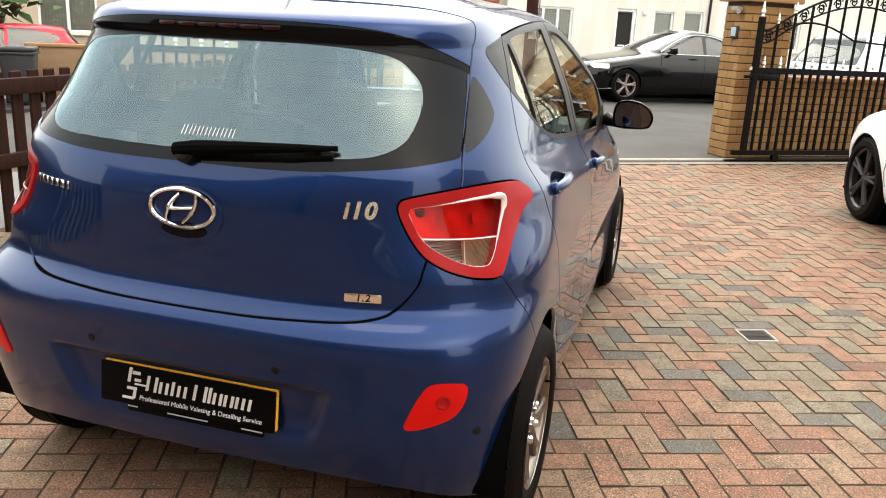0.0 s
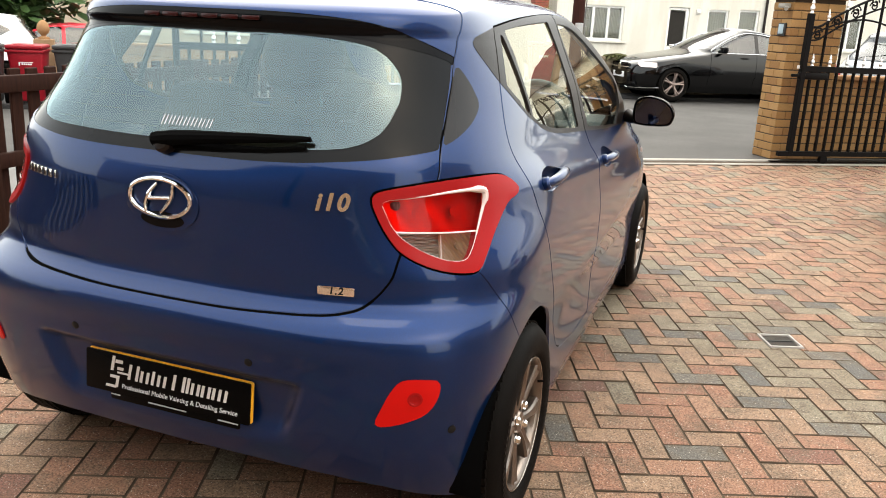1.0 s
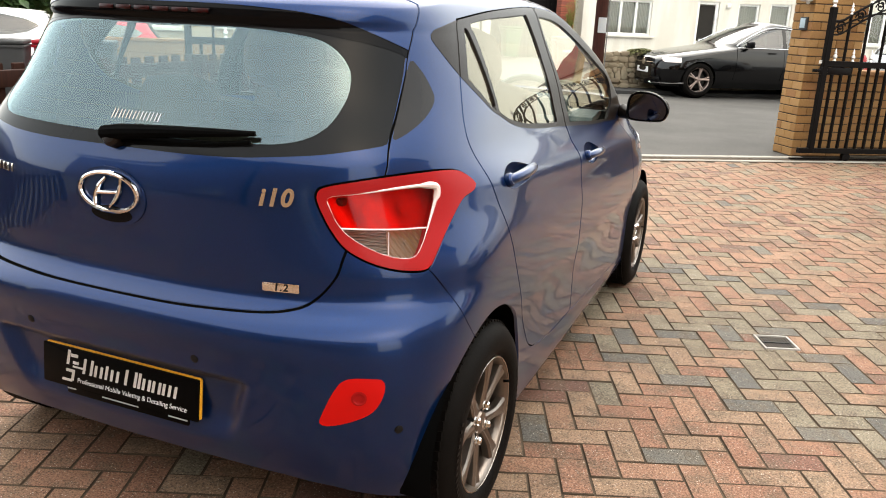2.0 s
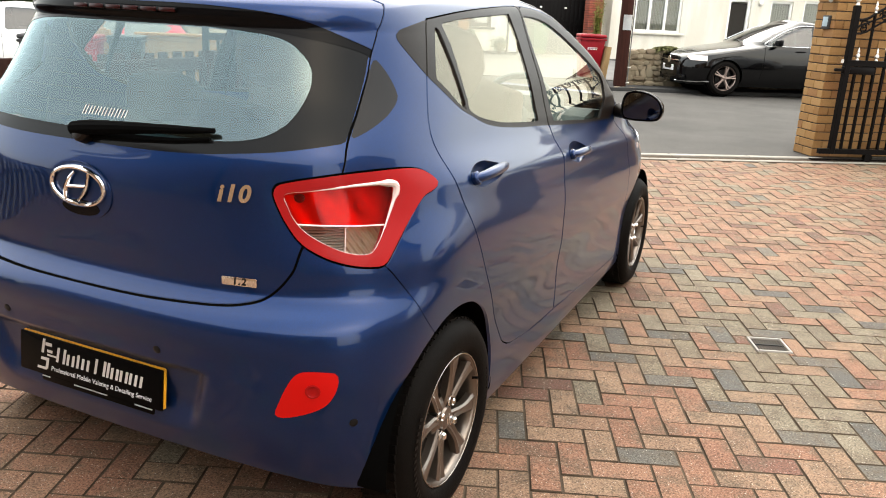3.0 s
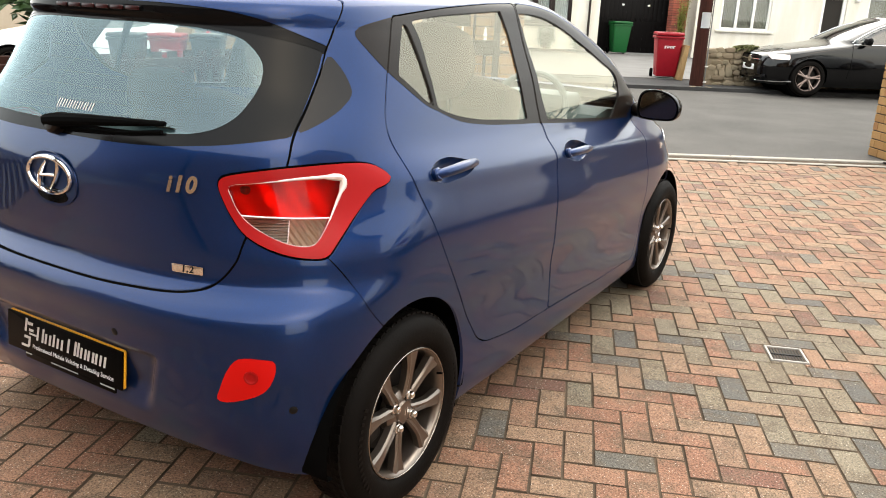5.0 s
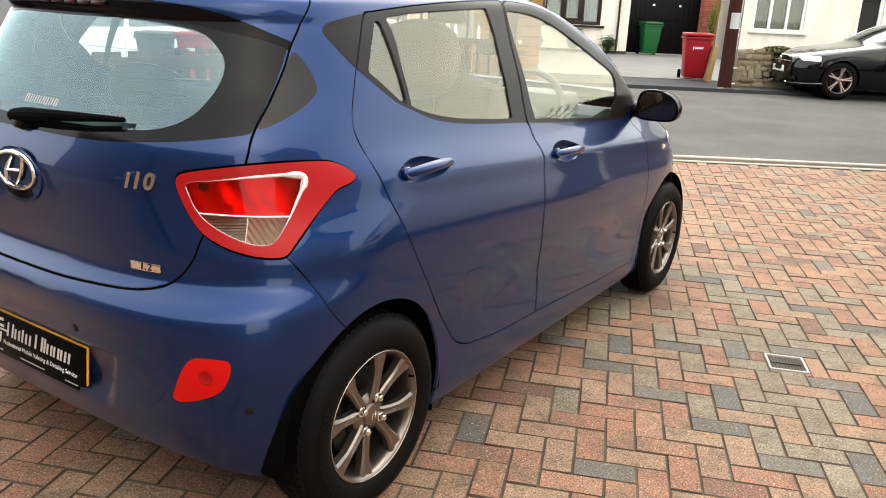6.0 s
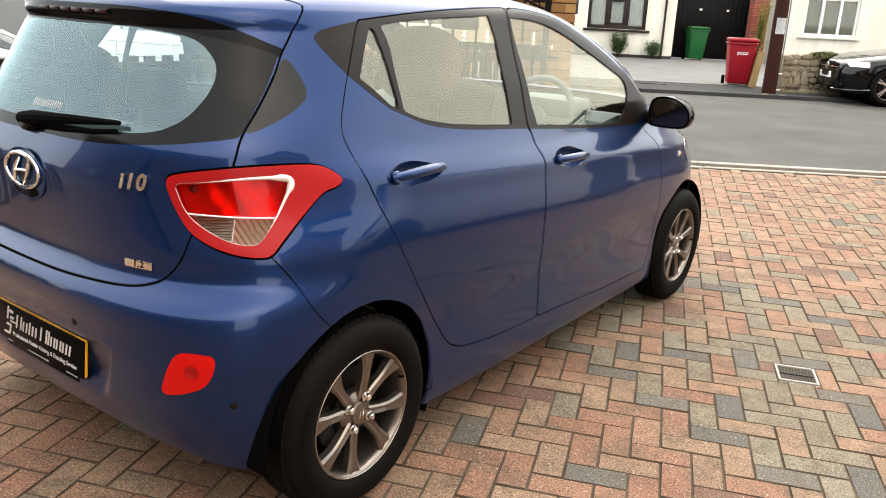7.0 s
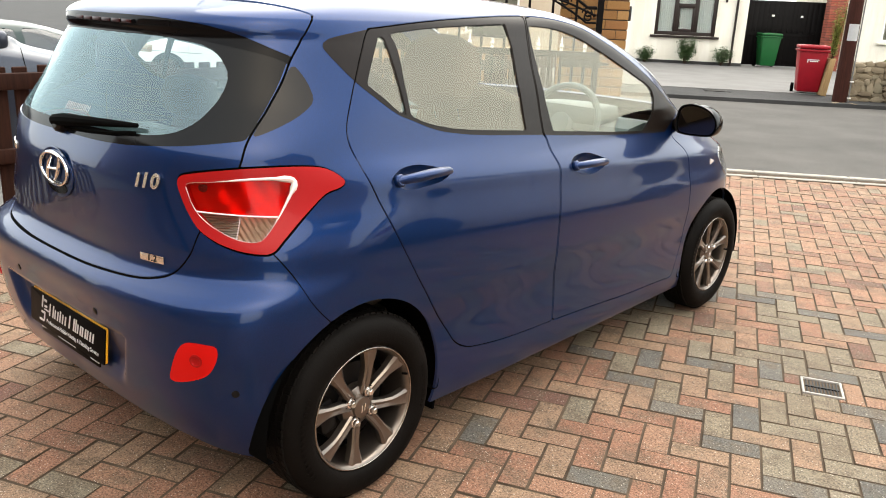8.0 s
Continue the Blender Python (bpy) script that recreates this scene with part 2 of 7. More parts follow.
def add_text(bm, text, size, depth, m, spacing=1.0, shear=0.0, bold=0.0):
    """Built-in lettering as raised geometry, centred in the xy plane of m."""
    cu = bpy.data.curves.new("lettering", "FONT")
    cu.body, cu.size, cu.extrude, cu.space_character, cu.shear = text, size, depth, spacing, shear
    cu.offset = bold
    cu.align_x, cu.align_y = "CENTER", "CENTER"
    ob = bpy.data.objects.new("lettering", cu)
    scene.collection.objects.link(ob)
    bpy.context.view_layer.update()
    me = bpy.data.meshes.new_from_object(ob.evaluated_get(bpy.context.evaluated_depsgraph_get()))
    me.transform(m)
    bm.from_mesh(me)
    bpy.data.objects.remove(ob)
    bpy.data.curves.remove(cu)
    bpy.data.meshes.remove(me)
    return bm


def basis(o, x, z):
    """A pose at o with its x along x and its z along z."""
    z = Vector(z).normalized()
    x = (Vector(x) - z * Vector(x).dot(z)).normalized()
    y = z.cross(x)
    return Matrix.Translation(o) @ Matrix((x, y, z)).transposed().to_4x4()

# ---- car body surface ----
def curve(tab, z):
    """Smooth monotone curve through the pairs of tab."""
    x, y = np.array([a for a, _ in tab], float), np.array([b for _, b in tab], float)
    h, d = np.diff(x), np.diff(y) / np.diff(x)
    m = np.zeros(len(x))
    same = d[:-1] * d[1:] > 0
    m[1:-1][same] = 2 * d[:-1][same] * d[1:][same] / (d[:-1][same] + d[1:][same])
    m[0], m[-1] = d[0], d[-1]
    z = np.clip(z, x[0], x[-1])
    i = np.clip(np.searchsorted(x, z) - 1, 0, len(h) - 1)
    t = (z - x[i]) / h[i]
    return ((2 * t**3 - 3 * t**2 + 1) * y[i] + (t**3 - 2 * t**2 + t) * h[i] * m[i]
            + (3 * t**2 - 2 * t**3) * y[i + 1] + (t**3 - t**2) * h[i] * m[i + 1])


WIDTH_TAB = [(.15, .765), (.18, .788), (.24, .80), (.33, .803), (.45, .803), (.6, .82), (.75, .82), (.87, .803), (.925, .797), (.94, .792), (1.03, .737), (1.17, .69), (1.3, .628), (1.34, .607), (1.40, .574), (1.43, .54), (1.455, .48), (1.475, .40), (1.49, .26), (1.50, .02)]
REAR_TAB = [(.15, -.38), (.2, -.43), (.3, -.475), (.4, -.505), (.57, -.527), (.645, -.541), (.66, -.541), (.68, -.532), (.72, -.484), (.735, -.474), (.8, -.479), (.95, -.486), (1.05, -.455), (1.2, -.38), (1.32, -.312), (1.337, -.300), (1.350, -.312), (1.378, -.308), (1.395, -.292), (1.42, -.22), (1.45, -.10), (1.48, .1), (1.5, .7)]


def faired(tab, top, sigma):
    """The table as a dense one, its lower part up to the height top faired to an even curvature."""
    z = np.arange(.15, 1.5001, .005)
    raw = np.array([curve(tab, q) for q in z])
    pad = np.r_[2 * raw[0] - raw[60:0:-1], raw, raw[-1:].repeat(60)]
    k = np.exp(-.5 * (np.arange(-60, 61) * .005 / sigma) ** 2)
    soft = np.convolve(pad, k / k.sum(), "valid")
    mix = np.clip((top - z) / .08, 0, 1) * np.clip((z - .19) / .06, 0, 1)
    return list(zip(z, raw + (soft - raw) * mix))


HALF_WIDTH = faired(WIDTH_TAB, .90, .03)
REAR = faired(REAR_TAB, .60, .04)
FRONT = [(.15, 2.92), (.3, 3.02), (.5, 3.05), (.7, 3.0), (.8, 2.93), (.9, 2.72), (.97, 2.42), (1.05, 2.27), (1.2, 2.09), (1.35, 1.77), (1.42, 1.53), (1.46, 1.27), (1.5, .72)]
FRONT_ROUND = [(.15, 1.0), (.85, 1.0), (.98, .5), (1.42, .45), (1.5, .4)]
REAR_ROUND = [(.15, .45), (.5, .5), (.66, .55), (.78, .58), (.95, .88), (1.05, .70), (1.17, .80), (1.34, .60), (1.5, .4)]
REAR_POWER = [(.15, 4), (.5, 4), (.66, 3.4), (.78, 3.0), (.95, 3.0), (1.05, 3.2), (1.17, 3.1), (1.34, 3.0), (1.5, 2.6)]
ROWS, COLS_REAR, COLS_SIDE = 140, 200, 200


def body_grid():
    """Points, normals and arc lengths of the right half: rows by height, columns from the rear's middle round to the nose."""
    zs = np.concatenate([np.linspace(.15, 1.40, ROWS - 20), 1.40 + .1 * np.sin(np.linspace(0, np.pi / 2, 21)[1:])])
    pts, arcs = [], []
    for z in zs:
        w, yr, yf = curve(HALF_WIDTH, z), curve(REAR, z), curve(FRONT, z)
        d, p = min(curve(REAR_ROUND, z), .5 * (yf - yr)), curve(REAR_POWER, z)
        e = min(curve(FRONT_ROUND, z), .5 * (yf - yr))
        a = np.linspace(0, np.pi / 2, 600)
        xs, cs = np.sin(a), np.cos(a)
        ra = np.stack([w * xs ** (2 / p), yr + d * (1 - cs ** (2 / p))], 1)
        fr = np.stack([w * cs ** (2 / 2.8), yf - e * (1 - xs ** (2 / 2.8))], 1)
        line = np.concatenate([ra, fr])
        step = np.r_[0, np.cumsum(np.hypot(*np.diff(line, axis=0).T))]
        keep = np.r_[True, np.diff(step) > 1e-9]
        line, step = line[keep], step[keep]
        cut = min(2.0, .84 * step[-1])
        s = np.r_[np.linspace(0, cut, COLS_REAR), np.linspace(cut, step[-1], COLS_SIDE + 1)[1:]]
        pts.append(np.stack([np.interp(s, step, line[:, 0]), np.interp(s, step, line[:, 1]), np.full(len(s), z)], 1))
        arcs.append(s)
    pts, arcs = np.array(pts), np.array(arcs)
    # shoulder crease, falling towards the front
    x, y, z = pts[..., 0], pts[..., 1], pts[..., 2]
    drop = .935 - (.962 - .062 * np.clip(y, 0, 2.3))
    hold = np.clip((z - .55) / .2, 0, 1) * np.clip((1.05 - z) / .09, 0, 1)
    wide = np.array([curve(HALF_WIDTH, q) for q in zs])[:, None]
    full = np.clip(x / wide, 0, 1) ** 8
    moved = np.interp(z + drop * hold, np.linspace(.15, 1.5, 700), [curve(HALF_WIDTH, q) for q in np.linspace(.15, 1.5, 700)])
    pts[..., 0] += (moved - wide) * full
    # plate recess in the rear bumper
    x, z, y = pts[..., 0], pts[..., 2], pts[..., 1]
    inx = np.clip((.385 + .35 * (z - .46) - x) / .05, 0, 1)
    inz = np.clip((.540 - z) / .018, 0, 1) * np.clip((z - .345) / .09, 0, 1)
    m = inx * inx * (3 - 2 * inx) * inz * inz * (3 - 2 * inz)
    pts[..., 1] += np.where(y < 0, .03 * m, 0)
    du, dz = np.gradient(pts, axis=1), np.gradient(pts, axis=0)
    nor = np.cross(du, dz)
    nor /= np.maximum(np.linalg.norm(nor, axis=2, keepdims=True), 1e-9)
    nor[:, 0, 0] = 0
    return pts, nor, arcs
def smooth_loop(ctrl, n=6, closed=True):
    """Catmull-Rom curve through control points; a point given twice makes a corner."""
    p = [np.array(c, float) for c in ctrl]
    k, out = len(p), []
    for i in range(k if closed else k - 1):
        a, b, c, d = (p[(i + j) % k] if closed else p[min(max(i + j, 0), k - 1)] for j in (-1, 0, 1, 2))
        if np.allclose(b, c):
            continue
        for t in np.arange(n) / n:
            out.append(.5 * (2 * b + (c - a) * t + (2 * a - 5 * b + 4 * c - d) * t**2 + (3 * b - a - 3 * c + d) * t**3))
    if not closed:
        out.append(p[-1])
    return np.array(out)


def side_of(loop, q):
    """Signed distance of the points q to a closed loop, less than 0 inside."""
    out = np.full(len(q), 1.0)
    near = np.all((q > loop.min(0) - .06) & (q < loop.max(0) + .06), axis=1)
    p = q[near]
    if not len(p):
        return out
    best, inside = np.full(len(p), 9.0), np.zeros(len(p), bool)
    for a, b in zip(loop, np.roll(loop, -1, 0)):
        e = b - a
        t = np.clip(((p - a) @ e) / max(e @ e, 1e-12), 0, 1)
        best = np.minimum(best, np.hypot(*(p - a - t[:, None] * e).T))
        if a[1] != b[1]:
            inside ^= ((a[1] > p[:, 1]) != (b[1] > p[:, 1])) & (p[:, 0] < a[0] + (p[:, 1] - a[1]) / (b[1] - a[1]) * e[0])
    out[near] = np.where(inside, -best, best)
    return out


class Shell:
    """A half body that can be cut into panels along curves."""

    def __init__(self, pts, nor, arcs):
        r, c = arcs.shape
        self.pos, self.nor = pts.reshape(-1, 3), nor.reshape(-1, 3)
        self.par = np.stack([arcs.ravel(), pts[..., 2].ravel()], 1)
        i = np.arange(r * c).reshape(r, c)
        self.all = [list(q) for q in np.stack([i[:-1, :-1], i[:-1, 1:], i[1:, 1:], i[1:, :-1]], 2).reshape(-1, 4)]

    def cut(self, polys, values):
        """Splits polygons at values = 0: those below, those above."""
        low, high, made, extra = [], [], {}, []
        base = len(self.pos)
        for poly in polys:
            v = values[poly]
            if v.max() <= 0:
                low.append(poly)
                continue
            if v.min() >= 0:
                high.append(poly)
                continue
            a, b = [], []
            for k in range(len(poly)):
                i, j = poly[k], poly[(k + 1) % len(poly)]
                (a if values[i] < 0 else b).append(i)
                if (values[i] < 0) != (values[j] < 0):
                    key = (min(i, j), max(i, j))
                    if key not in made:
                        made[key] = base + len(extra)
                        lo, hi = key
                        extra.append((lo, hi, values[lo] / (values[lo] - values[hi])))
                    a.append(made[key])
                    b.append(made[key])
            if len(a) > 2:
                low.append(a)
            if len(b) > 2:
                high.append(b)
        if extra:
            lo, hi, t = np.array([e[0] for e in extra]), np.array([e[1] for e in extra]), np.array([e[2] for e in extra])[:, None]
            self.pos = np.concatenate([self.pos, self.pos[lo] * (1 - t) + self.pos[hi] * t])
            self.nor = np.concatenate([self.nor, self.nor[lo] * (1 - t) + self.nor[hi] * t])
            self.par = np.concatenate([self.par, self.par[lo] * (1 - t) + self.par[hi] * t])
        return low, high

    def carve(self, polys, loop, gap=0.0):
        """The panel inside a loop, the gap round it and the rest."""
        inner, rest = self.cut(polys, side_of(loop, self.par) + gap)
        if not gap:
            return inner, [], rest
        groove, rest = self.cut(rest, side_of(loop, self.par) - gap)
        return inner, groove, rest

    def bowl(self, name, polys, loop, depth, mats, parent, sx, ease=.022):
        """A hollow sunk into the skin inside a loop, deepest away from its rim."""
        used = sorted({i for p in polys for i in p})
        at = {i: k for k, i in enumerate(used)}
        sunk = np.clip(-side_of(loop, self.par[used]) / ease, 0, 1)
        sunk = 1 - (1 - sunk) ** 2
        pos = (self.pos[used] - self.nor[used] * (depth * sunk)[:, None]) * np.array([sx, 1, 1])
        me = bpy.data.meshes.new(name)
        me.from_pydata([tuple(p) for p in pos], [], [[at[i] for i in p] if sx > 0 else [at[i] for i in p][::-1] for p in polys])
        me.materials.append(mats)
        me.shade_smooth()
        ob = new(name, me)
        ob.parent = parent
        ob["label"] = "hollow behind the handle"
        return ob

    def panel(self, name, polys, mats, parent, label="", lift=0.0, skirt=0.01, sides=(1, -1)):
        """One mesh of the polygons, for the right half, the left half or both, with its edges turned inwards."""
        verts, faces, normals = [], [], []
        for sx in sides:
            ids, count = {}, {}
            fl = np.array([sx, 1, 1])
            for poly in polys:
                for k in range(len(poly)):
                    e = (poly[k], poly[(k + 1) % len(poly)])
                    count[(min(e), max(e))] = count.get((min(e), max(e)), 0) + 1
                face = []
                for i in poly:
                    if i not in ids:
                        ids[i] = len(verts)
                        n = self.nor[i] / np.linalg.norm(self.nor[i])
                        verts.append((self.pos[i] + n * lift) * fl)
                        normals.append(n * fl)
                    face.append(ids[i])
                faces.append(face if sx > 0 else face[::-1])
            if skirt:
                low = {}
                for poly in polys:
                    for k in range(len(poly)):
                        i, j = poly[k], poly[(k + 1) % len(poly)]
                        if count[(min(i, j), max(i, j))] == 1 and not (self.pos[i][0] < 1e-6 and self.pos[j][0] < 1e-6):
                            quad = []
                            for q, deep in ((j, 0), (i, 0), (i, 1), (j, 1)):
                                if (q, deep) not in low:
                                    low[(q, deep)] = len(verts)
                                    n = self.nor[q] / np.linalg.norm(self.nor[q])
                                    verts.append((self.pos[q] + n * (lift - skirt * deep)) * fl)
                                    normals.append(n * fl)
                                quad.append(low[(q, deep)])
                            faces.append(quad if sx > 0 else quad[::-1])
        me = bpy.data.meshes.new(name)
        me.from_pydata([tuple(v) for v in verts], [], faces)
        me.materials.append(mats)
        me.shade_smooth()
        me.normals_split_custom_set_from_vertices([tuple(n) for n in normals])
        ob = new(name, me)
        ob.parent = parent
        if label:
            ob["label"] = label
        return ob

# ---- materials of the street ----
def brick_mat(name, stops):
    m, nd, ln, bs = node_mat(name)
    rnd = nd.new("ShaderNodeObjectInfo").outputs["Random"]
    pos = nd.new("ShaderNodeNewGeometry").outputs["Position"]
    base = ramp(nd, ln, rnd, stops)
    fine = noise_tex(nd, ln, pos, 90, 5)
    base = mixed(nd, ln, 0.5, base, ramp(nd, ln, fine, [(0.3, (0.62, 0.58, 0.55)), (0.7, (1.05, 1.03, 1.0))]), "MULTIPLY")
    ln.new(base, bs.inputs["Base Color"])
    bs.inputs["Roughness"].default_value = 0.85
    bump(nd, ln, bs, fine, 0.35, 0.004)
    return m


def rough_mat(name, lo, hi, scale, fine_scale, rough=0.85, relief=0.4, stain=None):
    """Asphalt, render, stone: broad stains over a fine grain."""
    m, nd, ln, bs = node_mat(name)
    pos = nd.new("ShaderNodeNewGeometry").outputs["Position"]
    wide, fine = noise_tex(nd, ln, pos, scale, 5), noise_tex(nd, ln, pos, fine_scale, 5, 0.7)
    base = ramp(nd, ln, wide, [(0.3, lo), (0.7, hi)])
    base = mixed(nd, ln, 0.4, base, ramp(nd, ln, fine, [(0.3, (0.55, 0.55, 0.55)), (0.7, (1.1, 1.1, 1.1))]), "MULTIPLY")
    if stain:
        streak = nd.new("ShaderNodeMapping")
        streak.inputs["Scale"].default_value = (1, 1, .15)
        ln.new(pos, streak.inputs[0])
        base = mixed(nd, ln, 0.35, base, ramp(nd, ln, noise_tex(nd, ln, streak.outputs[0], 3.0, 5), [(0.45, stain), (0.6, (1, 1, 1))]), "MULTIPLY")
    ln.new(base, bs.inputs["Base Color"])
    bs.inputs["Roughness"].default_value = rough
    bs.inputs["Specular IOR Level"].default_value = 0.2
    bump(nd, ln, bs, fine, relief, 0.006)
    return m


def wood_mat(name, lo, hi, axis=2):
    m, nd, ln, bs = node_mat(name)
    sc = [14, 14, 14]
    sc[axis] = 1.2
    v = coords(nd, ln, tuple(sc))
    rnd = nd.new("ShaderNodeObjectInfo").outputs["Random"]
    grain = noise_tex(nd, ln, v, 3.0, 8, 0.7)
    base = ramp(nd, ln, grain, [(0.3, lo), (0.7, hi)])
    base = mixed(nd, ln, 0.5, base, ramp(nd, ln, rnd, [(0.0, (0.7, 0.7, 0.7)), (1.0, (1.15, 1.1, 1.05))]), "MULTIPLY")
    ln.new(base, bs.inputs["Base Color"])
    bs.inputs["Roughness"].default_value = 0.75
    bs.inputs["Specular IOR Level"].default_value = 0.12
    bump(nd, ln, bs, grain, 0.4, 0.004)
    return m


WARM = [(0.0, (0.270, 0.140, 0.092)), (0.25, (0.320, 0.172, 0.112)), (0.5, (0.328, 0.2, 0.132)), (0.7, (0.295, 0.197, 0.132)), (0.88, (0.328, 0.221, 0.147)), (0.95, (0.218, 0.112, 0.080)), (1.0, (0.165, 0.093, 0.072))]
BLUEGREY = [(0.0, (0.121, 0.118, 0.108)), (0.5, (0.147, 0.142, 0.126)), (1.0, (0.173, 0.158, 0.134))]
PALE = [(0.0, (0.215, 0.185, 0.135)), (0.5, (0.255, 0.220, 0.162)), (1.0, (0.225, 0.185, 0.130))]
PAVER_SINGLE = [paver_mat("brindle_paver", WARM, False), paver_mat("grey_paver", BLUEGREY, False), paver_mat("buff_paver", PALE, False)]
PAVER_JOINED = [paver_mat("brindle_paving", WARM, True), paver_mat("grey_paving", BLUEGREY, True), paver_mat("buff_paving", PALE, True)]
JOINT_SAND = rough_mat("joint_sand", (0.0427, 0.0296, 0.0194), (0.114, 0.0824, 0.0558), 6, 200, 0.95)
ASPHALT = rough_mat("asphalt", (0.057, 0.0536, 0.0496), (0.0886, 0.0824, 0.0764), 0.9, 90, 0.85)
DARK_ASPHALT = rough_mat("dark_asphalt", (0.0313, 0.0313, 0.0319), (0.0484, 0.0473, 0.0467), 1.0, 160, 0.9)
CONCRETE = rough_mat("pale_concrete", (0.273, 0.251, 0.216), (0.353, 0.33, 0.29), 2.0, 120, 0.85)
FORECOURT = rough_mat("grey_paving", (0.142, 0.137, 0.131), (0.188, 0.182, 0.176), 1.2, 60, 0.85)
RENDER_WHITE = rough_mat("white_render", (0.702, 0.666, 0.585), (0.756, 0.729, 0.657), 0.6, 70, 0.9, 0.25, (0.738, 0.702, 0.63))
RENDER_BEIGE = rough_mat("beige_render", (0.421, 0.337, 0.245), (0.505, 0.421, 0.321), 0.5, 70, 0.9, 0.25)
ROOF_TILE = rough_mat("dark_roof_tile", (0.07, 0.055, 0.05), (0.12, 0.09, 0.08), 2.0, 30, 0.85)
YELLOW_BRICK = brick_mat("yellow_brick", [(0.0, (0.228, 0.114, 0.0342)), (0.35, (0.296, 0.159, 0.0513)), (0.7, (0.342, 0.199, 0.0741)), (1.0, (0.251, 0.119, 0.0399))])
RED_BRICK = brick_mat("red_brick", [(0.0, (0.26, 0.06, 0.04)), (0.6, (0.36, 0.10, 0.06)), (1.0, (0.20, 0.06, 0.05))])
MORTAR = rough_mat("dark_mortar", (0.0513, 0.037, 0.0256), (0.0801, 0.057, 0.0399), 5, 150, 0.95)
CAP_STONE = rough_mat("orange_cap_stone", (0.296, 0.154, 0.0684), (0.353, 0.205, 0.102), 3, 80, 0.85)
WALL_STONE = brick_mat("rubble_stone", [(0.0, (0.17, 0.13, 0.085)), (0.4, (0.24, 0.195, 0.13)), (0.75, (0.29, 0.24, 0.165)), (1.0, (0.19, 0.165, 0.11))])
STRAW_NET = rough_mat("old_net_curtain", (0.216, 0.194, 0.148), (0.273, 0.245, 0.194), 8, 40, 0.9, 0.6)
IRON = solid("black_painted_iron", (0.00385, 0.00323, 0.00323), 0.45, 0.0, 0.0, 0.1, 80, spec=0.08)
FINIAL = solid("silver_finial", (0.75, 0.73, 0.70), 0.3, 0.8)
FENCE_WOOD = wood_mat("dark_stained_wood", (0.0126, 0.00456, 0.00285), (0.0342, 0.0119, 0.00684))
POLE_WOOD = wood_mat("brown_pole_wood", (0.0182, 0.0057, 0.00399), (0.0427, 0.0137, 0.00909))
PLY = wood_mat("pale_board", (0.285, 0.188, 0.0909), (0.353, 0.245, 0.126))
RED_PLASTIC = solid("red_bin_plastic", (0.239, 0.00342, 0.0114), 0.45, 0, 0, 0.1, 120, 0.08)
GREEN_PLASTIC = solid("green_bin_plastic", (0.00444, 0.074, 0.0167), 0.45, 0, 0, 0.1, 120, 0.08)
GREY_PLASTIC = solid("dark_grey_bin_plastic", (0.035, 0.035, 0.036), 0.5, 0, 0, 0.1, 120, 0.08)
WINDOW_BROWN = solid("dark_brown_frame", (0.012, 0.006, 0.0045), 0.45, 0, 0.0)
WINDOW_WHITE = solid("white_frame", (0.78, 0.77, 0.74), 0.4, 0, 0.2)
CURTAIN = rough_mat("net_curtain", (0.562, 0.555, 0.518), (0.622, 0.614, 0.577), 8, 40, 0.9, 0.6)
# dark colour for the dimness of rooms, also for door glass and car cabins
UNLIT_DARK = solid("unlit_interior_dark", (0.0231, 0.02, 0.0169), 0.9)
PANE = glass("window_glass", (0.85, 0.88, 0.88), 1.5)
LEAF = solid("dark_leaf", (0.035, 0.07, 0.018), 0.55, 0, 0, 0, 30, 0.5)
LEAF_YELLOW = solid("yellow_green_leaf", (0.18, 0.20, 0.04), 0.55, 0, 0, 0, 30, 0.4)
MOSS = solid("olive_moss", (0.13, 0.13, 0.05), 0.9, 0, 0, 0.4, 90, 0.3)
BLACK_PAINT = car_paint("black_car_paint", (0.0010, 0.0010, 0.0013), 0.0, 0.12, False, 1.4, 0.6)
WHITE_PAINT = car_paint("white_car_paint", (0.78, 0.78, 0.78), 0.0, 0.4, False)
SILVER_PAINT = car_paint("silver_car_paint", (0.52, 0.54, 0.57), 0.6)
RED_PAINT = car_paint("red_car_paint", (0.48, 0.015, 0.03), 0.0, 0.4, False)
TEAL_PAINT = car_paint("teal_car_paint", (0.016, 0.030, 0.028), 0.3)
GREY_PAINT = car_paint("dark_grey_car_paint", (0.035, 0.04, 0.055), 0.5)
CAR_GLASS = glass("car_glass", (0.22, 0.27, 0.27), 1.9)
DARK_RIM = solid("dark_alloy", (0.05, 0.045, 0.045), 0.35, 0.6)
BRONZE_RIM = solid("grey_bronze_alloy", (0.22, 0.17, 0.15), 0.35, 0.8)

# ---- the blue hatchback ----
TAIL_LAMP = [(.526, .98), (.552, .997), (.668, 1.013), (.787, 1.018), (.889, 1.012), (.941, .993), (.972, .968), (.957, .952), (.919, .939), (.876, .895), (.825, .832), (.803, .804), (.774, .799), (.717, .806), (.656, .824), (.601, .853), (.565, .893), (.539, .938)]
LAMP_INNER = [(.554, .97), (.606, .977), (.714, .986), (.799, .986), (.825, .976), (.822, .947), (.801, .891), (.779, .849), (.758, .83), (.709, .834), (.653, .855), (.605, .883), (.577, .913), (.56, .945)]
LAMP_BAR = [(.5, .905), (.582, .901), (.651, .897), (.719, .893), (.793, .890), (.9, .885)]
FOG_LAMP = [(.730, .572), (.712, .580), (.645, .580), (.613, .546), (.587, .492), (.578, .463), (.603, .459), (.66, .476), (.702, .499), (.727, .539)]
